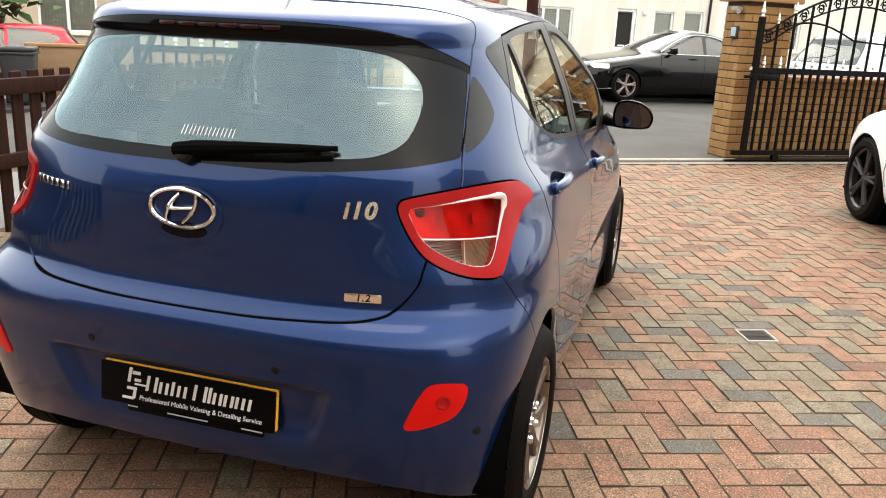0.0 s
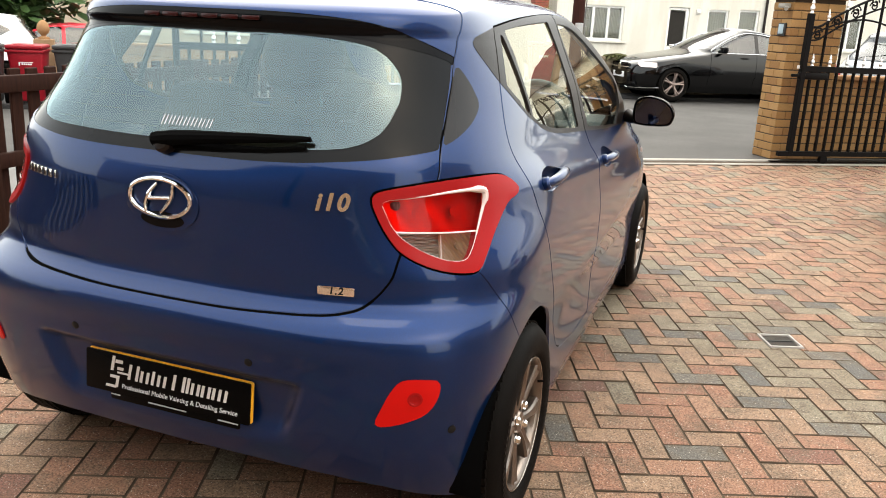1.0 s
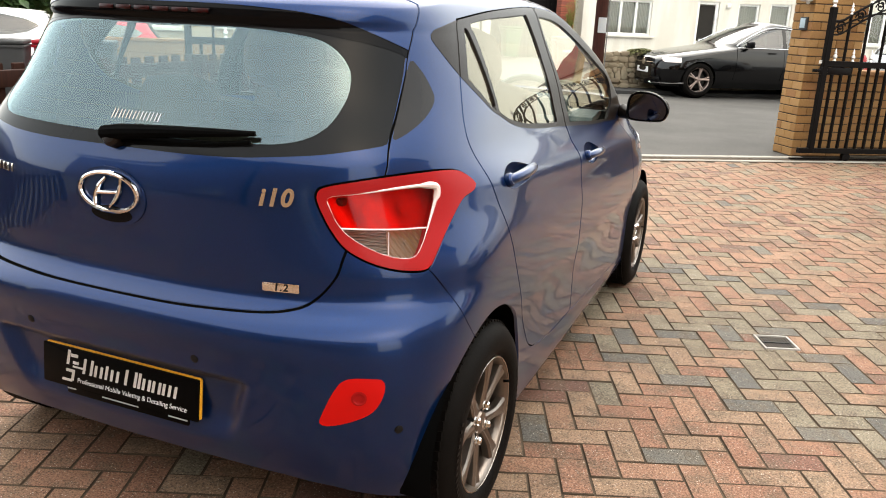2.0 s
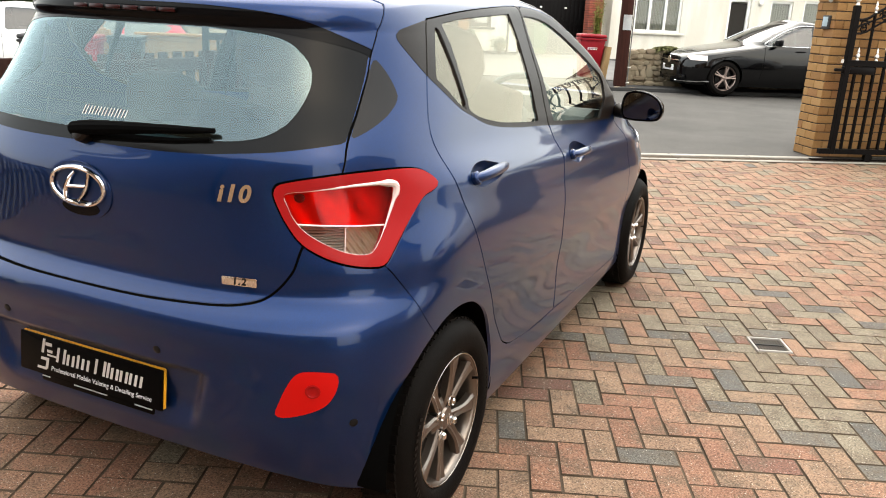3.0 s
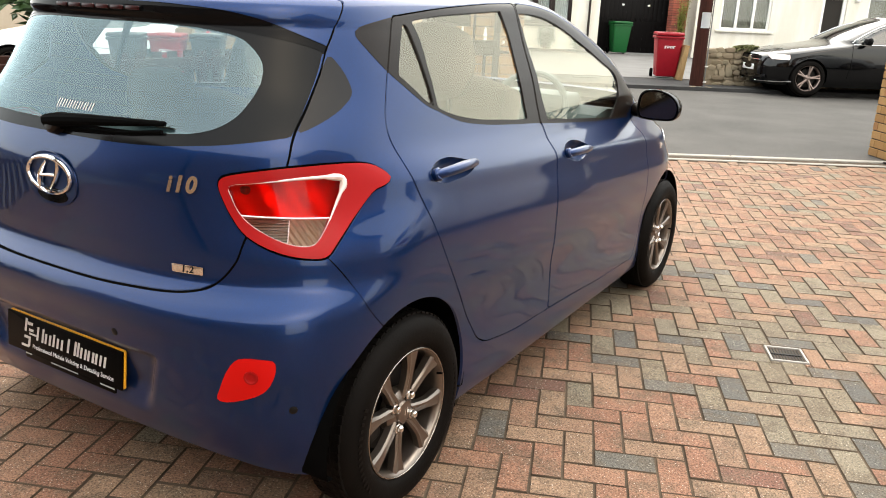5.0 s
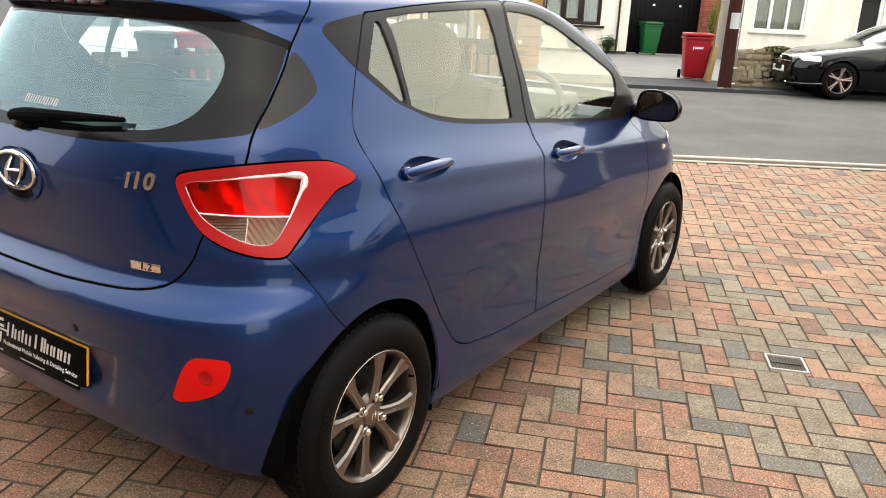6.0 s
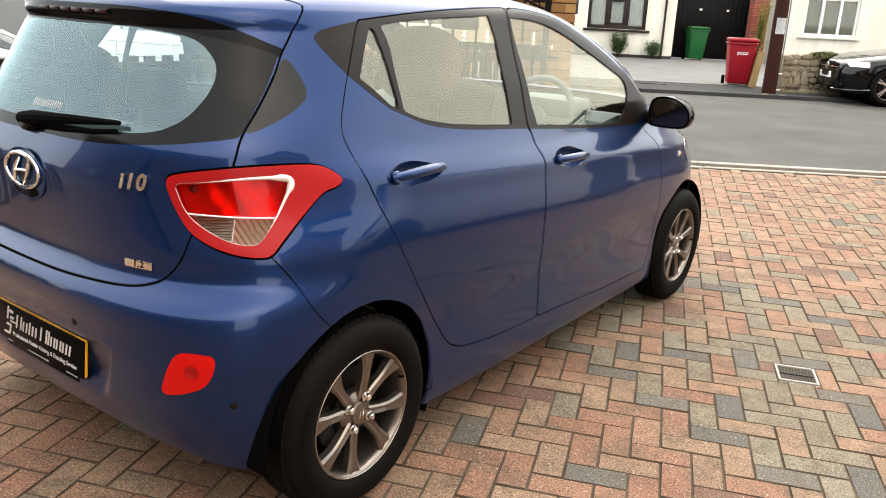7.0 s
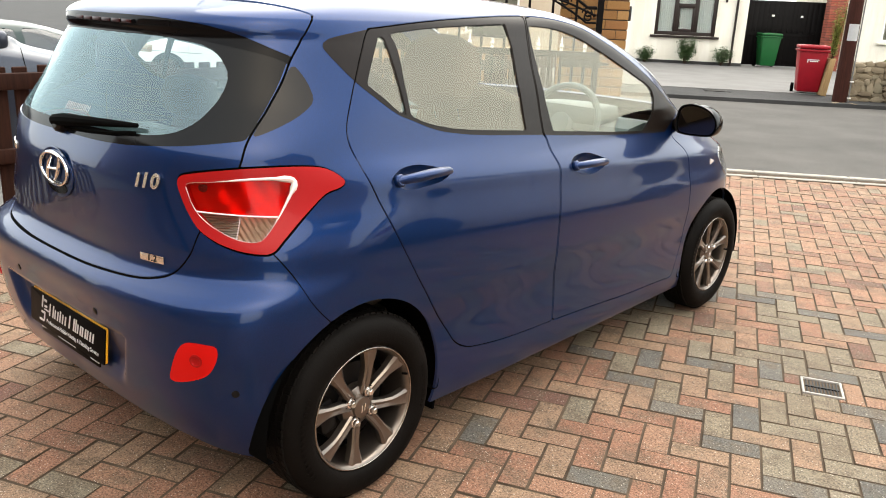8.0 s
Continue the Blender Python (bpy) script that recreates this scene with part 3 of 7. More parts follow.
QUARTER_GLASS = [(.694, 1.265), (.734, 1.244), (.777, 1.206), (.801, 1.172), (.782, 1.14), (.749, 1.116), (.711, 1.097), (.684, 1.088), (.684, 1.088), (.686, 1.147), (.691, 1.211)]
REAR_GLASS = [(-.2, 1.337), (-.2, 1.337), (.123, 1.337), (.27, 1.335), (.407, 1.326), (.523, 1.31), (.609, 1.294), (.676, 1.277), (.676, 1.277), (.681, 1.225), (.680, 1.16), (.674, 1.081), (.674, 1.081), (.609, 1.073), (.515, 1.062), (.426, 1.055), (.348, 1.049), (.237, 1.045), (.118, 1.044), (-.2, 1.045), (-.2, 1.045)]
REAR_CLEAR = [(-.2, 1.328), (-.2, 1.328), (.123, 1.330), (.27, 1.329), (.381, 1.321), (.452, 1.307), (.501, 1.279), (.539, 1.239), (.547, 1.188), (.531, 1.138), (.504, 1.108), (.457, 1.089), (.393, 1.081), (.314, 1.079), (.111, 1.075), (-.2, 1.074), (-.2, 1.074)]
SPOILER = [(-.2, 1.380), (-.2, 1.380), (.145, 1.381), (.287, 1.377), (.419, 1.366), (.52, 1.342), (.625, 1.308), (.690, 1.286), (.690, 1.270), (.609, 1.283), (.523, 1.299), (.407, 1.315), (.27, 1.324), (.123, 1.327), (-.2, 1.327), (-.2, 1.327)]
HATCH = [(-.2, 1.436), (-.2, 1.436), (.2, 1.434), (.45, 1.428), (.62, 1.412), (.701, 1.399), (.701, 1.399), (.69, 1.34), (.684, 1.281), (.688, 1.225), (.685, 1.154), (.68, 1.078), (.678, 1.0), (.65, .93), (.599, .846), (.581, .792), (.55, .752), (.52, .727), (.478, .714), (.423, .707), (.316, .702), (.142, .697), (-.2, .696), (-.2, .696)]
BUMPER = [(-.2, .82), (-.2, .82), (.58, .88), (.72, .86), (.80, .803), (.80, .803), (.866, .733), (.982, .666), (1.05, .60), (1.12, .54), (1.15, .4), (1.15, .05), (1.15, .05), (-.2, .05), (-.2, .05)]
SIDE_WINDOWS = [(.754, 1.327), (.792, 1.343), (.95, 1.369), (1.186, 1.393), (1.433, 1.411), (1.586, 1.418), (1.802, 1.41), (2.028, 1.386), (2.193, 1.338), (2.423, 1.261), (2.64, 1.173), (2.86, 1.085), (2.99, 1.03), (2.99, 1.03), (2.888, .945), (2.888, .945), (2.428, .972), (2.038, 1.002), (1.899, 1.015), (1.581, 1.039), (1.405, 1.059), (1.304, 1.078), (1.212, 1.103), (1.107, 1.133), (.965, 1.195), (.886, 1.236), (.807, 1.284), (.764, 1.312)]
REAR_PANE = [(1.003, 1.355), (1.003, 1.355), (1.157, 1.37), (1.382, 1.382), (1.56, 1.39), (1.56, 1.39), (1.6, 1.312), (1.672, 1.191), (1.806, 1.036), (1.806, 1.036), (1.638, 1.049), (1.457, 1.065), (1.34, 1.082), (1.251, 1.1), (1.18, 1.12), (1.18, 1.12), (1.099, 1.212), (1.042, 1.299)]
REAR_FIXED_PANE = [(.950, 1.344), (.950, 1.344), (.975, 1.347), (.975, 1.347), (1.034, 1.268), (1.108, 1.177), (1.162, 1.121), (1.162, 1.121), (1.101, 1.143), (1.023, 1.181), (.953, 1.214), (.953, 1.214), (.945, 1.285)]
FRONT_PANE = [(1.70, 1.386), (1.70, 1.386), (1.872, 1.376), (2.027, 1.344), (2.226, 1.282), (2.472, 1.199), (2.662, 1.132), (2.728, 1.039), (2.683, .965), (2.683, .965), (2.352, .99), (1.972, 1.022), (1.972, 1.022), (1.871, 1.127), (1.753, 1.263)]
REAR_DOOR = [(.915, 1.363), (.896, 1.301), (.906, 1.232), (.924, 1.158), (.942, 1.115), (.972, 1.071), (1.015, 1.018), (1.061, .949), (1.185, .81), (1.444, .571), (1.542, .415), (1.566, .378), (1.604, .35), (1.66, .332), (1.845, .31), (2.11, .30), (2.11, .30), (2.134, .413), (2.133, .556), (2.1, .688), (2.029, .813), (1.993, .895), (1.959, .946), (1.928, 1.0), (1.894, 1.043), (1.73, 1.245), (1.60, 1.418), (1.60, 1.418), (1.433, 1.412), (1.186, 1.394), (.95, 1.370)]
FRONT_DOOR = [(2.117, .30), (2.117, .30), (2.412, .285), (2.64, .27), (2.974, .26), (3.086, .26), (3.142, .322), (3.205, .441), (3.22, .583), (3.13, .719), (3.097, .799), (3.039, .865), (2.95, .930), (2.99, 1.03), (2.86, 1.086), (2.64, 1.174), (2.423, 1.262), (2.193, 1.339), (2.028, 1.387), (1.802, 1.411), (1.607, 1.419), (1.607, 1.419), (1.737, 1.245), (1.901, 1.043), (1.935, 1.0), (1.966, .946), (2.0, .895), (2.036, .813), (2.107, .688), (2.14, .556), (2.141, .413)]
REAR_HANDLE = [(1.13, .960), (1.167, .982), (1.237, .987), (1.318, .973), (1.383, .954), (1.339, .931), (1.266, .924), (1.197, .924), (1.148, .943)]
FRONT_HANDLE = [(2.068, .905), (2.106, .926), (2.184, .930), (2.260, .915), (2.333, .888), (2.290, .860), (2.225, .850), (2.147, .862), (2.09, .882)]
HEADLAMP = [(3.50, .79), (3.62, .825), (3.80, .79), (3.98, .73), (3.92, .67), (3.7, .68)]
LOWER_EDGE = [(0, .282), (.3, .286), (.46, .282), (.582, .268), (.659, .248), (.735, .230), (.79, .218), (.9, .215), (1.3, .19), (1.7, .178), (5.5, .178)]
HUB_Z, ARCH_R, WHEELBASE = .288, .340, 2.385

body_pts, body_nor, body_arcs = body_grid()
body_z = body_pts[:, 0, 2]


def on_body(s, z, lift=0.0):
    """Place, direction of growing s and normal at an arc length and height of the right side (left: minus s)."""
    sg = -1 if s < 0 else 1
    i = int(np.clip(np.searchsorted(body_z, z) - 1, 0, len(body_z) - 2))
    t = (z - body_z[i]) / (body_z[i + 1] - body_z[i])

    def row(k, grid, at):
        return np.array([np.interp(at, body_arcs[k], grid[k, :, c]) for c in range(3)])

    p = row(i, body_pts, abs(s)) * (1 - t) + row(i + 1, body_pts, abs(s)) * t
    q = row(i, body_pts, abs(s) + .01) * (1 - t) + row(i + 1, body_pts, abs(s) + .01) * t
    n = row(i, body_nor, abs(s)) * (1 - t) + row(i + 1, body_nor, abs(s)) * t
    fl = np.array([sg, 1, 1])
    n = Vector(n * fl).normalized()
    return Vector(p * fl) + n * lift, Vector((q - p) * fl * sg).normalized(), n


def spot(s, z, lift=0.0):
    p, d, n = on_body(s, z, lift)
    return basis(p, d, n)


row_foot = [np.interp(.6, body_pts[i, np.argmax(body_pts[i, :, 0]) // 2:, 1], body_arcs[i, np.argmax(body_pts[i, :, 0]) // 2:]) for i in range(len(body_z))]


def foot(z):
    """Arc length at which each height passes the middle of the rear door."""
    return np.interp(z, body_z, row_foot)


def body_loop(ctrl):
    """A smooth outline on the body, in arc lengths eased along the side."""
    return smooth_loop([(s - foot(z) + 1.4, z) for s, z in ctrl])


car = thing("hatchback_car", "glossy blue metallic five-door hatchback parked on block paving", "car")
sh = Shell(body_pts, body_nor, body_arcs)
sh.par[:, 0] += 1.4 - foot(sh.par[:, 1])


def raw_arc():
    return sh.par[:, 0] + foot(sh.par[:, 1]) - 1.4


edge_s, edge_z = zip(*LOWER_EDGE)
_, polys = sh.cut(sh.all, sh.par[:, 1] - np.interp(raw_arc(), edge_s, edge_z))
for hub_y in (0.0, WHEELBASE):
    back = np.clip((hub_y - sh.pos[:, 1]) / .34, -.35, 1) * np.clip((.50 - sh.pos[:, 2]) / .25, 0, 1)
    d = np.hypot(sh.pos[:, 1] - hub_y, sh.pos[:, 2] - HUB_Z) - ARCH_R + .030 * np.abs(back)
    _, polys = sh.cut(polys, np.where(sh.pos[:, 0] > .55, d, 1.0))
loops = {k: body_loop(v) for k, v in dict(lamp=TAIL_LAMP, inner=LAMP_INNER, fog=FOG_LAMP, quarter=QUARTER_GLASS, rear=REAR_GLASS, clear=REAR_CLEAR, spoiler=SPOILER,
         hatch=HATCH, bumper=BUMPER, dlo=SIDE_WINDOWS, pane_r=REAR_PANE, pane_x=REAR_FIXED_PANE, pane_f=FRONT_PANE, door_r=REAR_DOOR, door_f=FRONT_DOOR,
         hand_r=REAR_HANDLE, hand_f=FRONT_HANDLE, head=HEADLAMP).items()}
lamp, seal1, polys = sh.carve(polys, loops["lamp"], .0027)
hatch, seal2, polys = sh.carve(polys, loops["hatch"], .0028)
bumper, seal3, polys = sh.carve(polys, loops["bumper"], .0020)
rear_door, seal4, polys = sh.carve(polys, loops["door_r"], .0028)
front_door, seal5, polys = sh.carve(polys, loops["door_f"], .0026)
head, seal6, polys = sh.carve(polys, loops["head"], .0025)
quarter, _, polys = sh.carve(polys, loops["quarter"])
dlo_rest, _, polys = sh.carve(polys, loops["dlo"])
span = np.array([curve(HALF_WIDTH, z) for z in sh.par[:, 1]])
pane_side = np.maximum.reduce([sh.pos[:, 0] - .84 * span, 1.03 - sh.par[:, 1], sh.par[:, 1] - 1.43, 1.15 - sh.pos[:, 1]])
screen, polys = sh.cut(polys, pane_side)
sh.panel("windscreen", screen, GLASS_SIDE, car, "clear windscreen", lift=-.004, skirt=0).visible_shadow = False
# black strips put the shade of the panel gaps into colour, rubber seals included
sh.panel("gap_strip", seal1 + seal2 + seal3 + seal4 + seal5 + seal6, RUBBER, car, "black strips for the shaded gaps and rubber seals between the panels", lift=-.005, skirt=0)
roof = [p for p in polys if sh.par[p][:, 1].min() > 1.40]
sh.panel("body_shell", polys, PAINT, car, "blue roof, rear wings and sills")
sh.panel("headliner", roof, HEADLINER, car, "pale cloth headliner", lift=-.03, skirt=0)
rear_trim, front_trim = sh.cut(dlo_rest, raw_arc() - 1.2)
for sx in (1, -1):
    sh.panel("pillar_trim", rear_trim, TRIM_BLACK, car, "satin black pillar trim", lift=.001, sides=(sx,))
    if front_trim:
        sh.panel("mirror_sail", front_trim, TRIM_BLACK, car, "black corner panel behind the mirror", lift=.001, sides=(sx,))

# hatch, glass and spoiler
glass_all, _, hatch = sh.carve(hatch, loops["rear"])
black, _, hatch = sh.carve(hatch, loops["spoiler"])
clear, _, border = sh.carve(glass_all, loops["clear"])
hatch_ob = sh.panel("tailgate", hatch, PAINT, car, "blue tailgate with a roof spoiler")
sh.panel("spoiler_face", black, GLOSS_BLACK, hatch_ob, "gloss black underside of the spoiler", lift=-.002, skirt=.02)
window = sh.panel("rear_window", clear, GLASS_REAR, hatch_ob, "tinted heated rear window", lift=-.004, skirt=0)
window.visible_shadow = False
sh.panel("glass_border", border, FRIT, window, "dark printed border of the glass", lift=-.003, skirt=.012)
for sx in (1, -1):
    sh.panel("corner_trim", quarter, CORNER_TRIM, car, "gloss dark corner trim beside the rear window", lift=.0, sides=(sx,))

# heater lines on the rear window
for k in range(7):
    zz = 1.10 + .032 * k
    reach = .50 - abs(zz - 1.19) * .6
    bm = bmesh.new()
    for sx in (1, -1):
        add_tube(bm, [on_body(sx * max(s, .001), zz, -.0055)[0] for s in np.linspace(0, reach, 14)], .0007, 4)
    part("heater_line", bm, TRIM_BLACK, window)

fog_in, _, bumper = sh.carve(bumper, loops["fog"])
bumper_ob = sh.panel("rear_bumper", bumper, PAINT, car, "blue rear bumper with a recess for the plate")


def bumper_part(sx):
    lens = sh.panel("rear_reflector", fog_in, FOG_RED, bumper_ob, "red plastic fog lamp and reflector", lift=.004, skirt=.02, sides=(sx,))
    o, d, n = on_body(sx * .672, .535, .004)
    bm = bmesh.new()
    add_lathe(bm, [(.018, .0), (.018, .0015), (.014, .002), (.012, .0005), (.004, .0002)], 28, basis(o, d, n))
    part("lamp_ring", bm, LENS_RED, lens, "round bulb housing behind the lens")


for sx in (1, -1):
    bumper_part(sx)
for s, z in ((.263, .575), (-.263, .575), (.762, .441), (-.762, .441)):
    bm = bmesh.new()
    add_lathe(bm, [(.0105, -.004), (.0105, .0012), (.009, .002)], 20, spot(s, z))
    part("parking_sensor", bm, BADGE_DARK, bumper_ob, "small round dark parking sensor")

# doors
def build_door(name, polys, pane_loops, handle, sx, label):
    glazing, _, skin = sh.carve(polys, loops["dlo"])
    cup, _, skin = sh.carve(skin, handle)
    panes, frame_polys = [], glazing
    for lp in pane_loops:
        a, _, frame_polys = sh.carve(frame_polys, lp)
        panes.append(a)
    door = sh.panel(name, skin, PAINT, car, label, sides=(sx,))
    sh.panel("window_frame", frame_polys, TRIM_BLACK, door, "satin black window frame", lift=.001, skirt=.007, sides=(sx,))
    for a in panes:
        sh.panel("window_pane", a, GLASS_SIDE, door, "clear side window", lift=-.005, skirt=0, sides=(sx,)).visible_shadow = False
    sh.bowl("handle_recess", cup, handle, .034, PAINT, door, sx)
    return door


def build_handle(door, s0, s1, z0, z1, sx):
    bm = bmesh.new()
    n = 14
    pts, rs = [], []
    for k in range(n):
        t = k / (n - 1)
        pts.append(on_body(sx * (s0 + (s1 - s0) * t), z0 + (z1 - z0) * t, .004 + .022 * math.sin(math.pi * t) ** .6)[0])
        rs.append(.007 + .0085 * math.sin(math.pi * min(1, .10 + t * .85)) ** .4)
    add_tube(bm, pts, rs, 12)
    h = part("door_handle", bm, PAINT, door, "blue grab handle")
    p, d, nn = on_body(sx * (s0 + .012), z0, .0)
    bm = bmesh.new()
    add_lathe(bm, [(.019, -.002), (.019, .012), (.015, .017), (.006, .018)], 20, basis(p, d, nn))
    part("lock_cap", bm, PAINT, h, "round cap at the end of the handle")


for sx in (1, -1):
    dr = build_door("rear_door", rear_door, [loops["pane_r"], loops["pane_x"]], loops["hand_r"], sx, "blue rear passenger door")
    build_handle(dr, 1.145, 1.375, .952, .955, sx)
    df = build_door("front_door", front_door, [loops["pane_f"]], loops["hand_f"], sx, "blue front door")
    build_handle(df, 2.085, 2.320, .893, .884, sx)
    # door mirror
    rim_loop = smooth_loop([(-.088, -.050), (-.094, .005), (-.080, .055), (-.035, .073), (.028, .066), (.074, .040), (.096, .004), (.094, -.034), (.070, -.058), (-.005, -.064), (-.06, -.062)], 4)
    bm = bmesh.new()
    rings = []
    for yy, k in ((-.016, .93), (-.024, .985), (-.012, 1.0), (.025, .985), (.060, .90), (.086, .74), (.100, .50), (.106, .22)):
        rings.append([bm.verts.new((sx * (.872 + x * k), 1.90 + yy, 1.008 + z * k)) for x, z in rim_loop])
    for p, q in zip(rings, rings[1:]):
        for i in range(len(p)):
            bm.faces.new((p[i], p[(i + 1) % len(p)], q[(i + 1) % len(p)], q[i]))
    bm.faces.new(rings[0][::-1])
    bm.faces.new(rings[-1])
    bmesh.ops.recalc_face_normals(bm, faces=bm.faces)
    mirror = part("door_mirror", bm, GLOSS_BLACK, df, "gloss black door mirror", 50)
    bm = bmesh.new()
    add_prism(bm, [(x * .88, z * .86) for x, z in rim_loop] if sx > 0 else [(-x * .88, z * .86) for x, z in rim_loop[::-1]], .004, pose(sx * .872, 1.884, 1.008, 90, 0, 0))
    part("mirror_glass", bm, MIRROR, mirror, "mirror glass")
    bm = bmesh.new()
    add_tube(bm, [(sx * .742, 1.98, .975), (sx * .77, 1.96, .968), (sx * .80, 1.93, .965)], [.035, .028, .022], 12)
    part("mirror_foot", bm, TRIM_BLACK, mirror)
    # side repeater
    bm = bmesh.new()
    add_prism(bm, [(-.022, -.012), (.026, -.002), (.022, .006), (-.018, .014)], .006, spot(sx * 3.373, .775), bevel=.002)
    part("side_repeater", bm, GUIDE, car, "small clear indicator repeater")
    sh.panel("headlamp", head, GLASS_CLEAR, car, "clear headlamp cover", lift=.002, sides=(sx,))
    sh.panel("headlamp_bowl", head, REFLECT_CLEAR, car, "bright headlamp reflector", lift=-.03, skirt=0, sides=(sx,))

# tail lamps
inner, _, bezel = sh.carve(lamp, loops["inner"])
bar_s, bar_z = zip(*LAMP_BAR)
low, up = sh.cut(inner, sh.par[:, 1] - np.interp(raw_arc(), bar_s, bar_z))
low_in, low_out = sh.cut(low, raw_arc() - .70)
for sx in (1, -1):
    tl = sh.panel("tail_lamp", bezel, LENS_RED, car, "wraparound red and clear tail lamp", lift=.006, skirt=.045, sides=(sx,))
    sh.panel("red_lens", up, GLASS_RED, tl, "red upper lens", lift=.003, skirt=0, sides=(sx,)).visible_shadow = False
    sh.panel("clear_lens", low, GLASS_CLEAR, tl, "clear lower lens", lift=.003, skirt=0, sides=(sx,)).visible_shadow = False
    sh.panel("brake_reflector", up, REFLECT_RED, tl, "ribbed reflector of the brake lamp", lift=-.022, skirt=0, sides=(sx,))
    sh.panel("reverse_reflector", low_in, REFLECT_CLEAR, tl, "ribbed reflector of the reversing lamp", lift=-.022, skirt=0, sides=(sx,))
    sh.panel("indicator_reflector", low_out, REFLECT_BRIGHT, tl, "bright faceted reflector of the indicator", lift=-.020, skirt=0, sides=(sx,))
    bm = bmesh.new()
    lp = smooth_loop(LAMP_INNER)[::2]
    wide = [.0011 + (.0042 * min(max((s - .57) / .22, 0), 1) if z > .955 else 0) + (.0042 * min(max((z - .86) / .1, 0), 1) if s > .78 else 0) for s, z in lp]
    add_tube(bm, [on_body(sx * s, z, .004)[0] for s, z in lp], wide, 8, closed=True)
    part("light_guide", bm, GUIDE, tl, "white light guide round the lens")
    bm = bmesh.new()
    add_tube(bm, [on_body(sx * s, float(np.interp(s, bar_s, bar_z)), .003)[0] for s in np.linspace(.578, .797, 12)], .0022, 8)
    part("divider", bm, GUIDE, tl, "white bar between the lenses")
    bm = bmesh.new()
    add_tube(bm, [on_body(sx * .70, z, -.004)[0] for z in np.linspace(.84, .89, 5)], .0012, 6)
    part("lens_rib", bm, GUIDE, tl)
    for q, (s, z, r, m_) in enumerate(((.655, .94, .020, REFLECT_RED), (.745, .94, .016, REFLECT_RED), (.752, .866, .010, REFLECT_BRIGHT))):
        bm = bmesh.new()
        add_lathe(bm, [(r, 0), (r * .8, -.008), (r * .3, -.014)], 20, spot(sx * s, z, -.010))
        part("bulb_bowl", bm, m_, tl, "round bulb bowl")

# high brake lamp, wiper, aerial
bm = bmesh.new()
for sx in (1, -1):
    add_tube(bm, [on_body(sx * max(s, .0005), 1.362, -.001)[0] for s in np.linspace(0, .17, 12)], .0065, 8)
brake = part("high_brake_lamp", bm, GLOSS_BLACK, hatch_ob, "dark high-level brake lamp")
for k in range(6):
    bm = bmesh.new()
    mid_s = -.145 + .058 * k
    add_prism(bm, rounded(.046, .010, .003), .004, spot(mid_s, 1.362, .004), bevel=.001)
    part("brake_cell", bm, RED_DARK, brake, "dark red lamp cell")
bm = bmesh.new()
arm = [on_body(s, z, l)[0] for s, z, l in ((-.03, 1.066, .018), (.03, 1.072, .024), (.13, 1.080, .026), (.25, 1.088, .024), (.37, 1.095, .016))]
add_tube(bm, arm, [.017, .019, .015, .011, .006], 10)
wiper = part("rear_wiper", bm, RUBBER, hatch_ob, "black rear wiper arm parked on the glass")
bm = bmesh.new()
add_lathe(bm, [(.026, -.01), (.026, .018), (.02, .026), (.006, .029)], 24, spot(-.005, 1.062))
part("wiper_cap", bm, TRIM_BLACK, wiper)
bm = bmesh.new()
add_tube(bm, [on_body(s, z, .005)[0] for s, z in ((.02, 1.056), (.14, 1.062), (.26, 1.070), (.36, 1.080))], .005, 6)
part("wiper_blade", bm, RUBBER, wiper)
bm = bmesh.new()
add_tube(bm, [(0, .16, 1.478), (0, .13, 1.492), (0, .09, 1.51), (0, .02, 1.56), (0, -.04, 1.60)], [.02, .016, .008, .005, .004], 10)
part("aerial", bm, TRIM_BLACK, car, "short black roof aerial")

# badges
badge = spot(0.0005, .938, .002)
bm = bmesh.new()
ring = [(.088 * math.cos(a), .047 * math.sin(a)) for a in np.linspace(0, 2 * math.pi, 49)[:-1]]
add_tube(bm, [badge @ Vector((x, y, .006)) for x, y in ring], .0058, 8, closed=True)
oval = part("oval_badge", bm, CHROME, hatch_ob, "chrome oval maker's badge")
bm = bmesh.new()
add_prism(bm, [(x * 1.22, y * 1.55 - .012) for x, y in ring], .003, spot(0.0005, .938, -.0005), bevel=.0025)
part("badge_base", bm, PAINT, oval, "blue oval base")
# no hollow is cut: a black oval paints the shade of the release
bm = bmesh.new()
add_prism(bm, [(x * .72, y * .42 - .055) for x, y in ring], .0045, spot(0.0005, .938, -.0005))
part("release_shade_oval", bm, GLOSS_BLACK, oval, "raised black oval for the shaded hollow of the tailgate release")
bm = bmesh.new()
for x0, bend in ((-.034, 1), (.034, -1)):
    pts = [badge @ Vector((x0 + .55 * y + bend * .012 * (y / .036) ** 2, y, .008)) for y in np.linspace(-.036, .036, 9)]
    add_tube(bm, pts, [.0035, .0045, .0055, .006, .006, .006, .0055, .0045, .0035], 8)
add_tube(bm, [badge @ Vector((x, .10 * x, .008)) for x in np.linspace(-.03, .03, 6)], .005, 8)
part("badge_mark", bm, CHROME, oval, "slanted chrome bars")
bm = bmesh.new()
add_text(bm, "i10", .055, .0028, spot(.438, .966, .004), 1.16, .22, .0020)
part("model_badge", bm, BADGE_SILVER, hatch_ob, "chrome model figures")
bm = bmesh.new()
add_prism(bm, rounded(.088, .021, .002), .003, spot(.453, .7605, .001), bevel=.0008)
size_badge = part("engine_badge", bm, BADGE_SILVER, hatch_ob, "small silver engine size badge")
bm = bmesh.new()
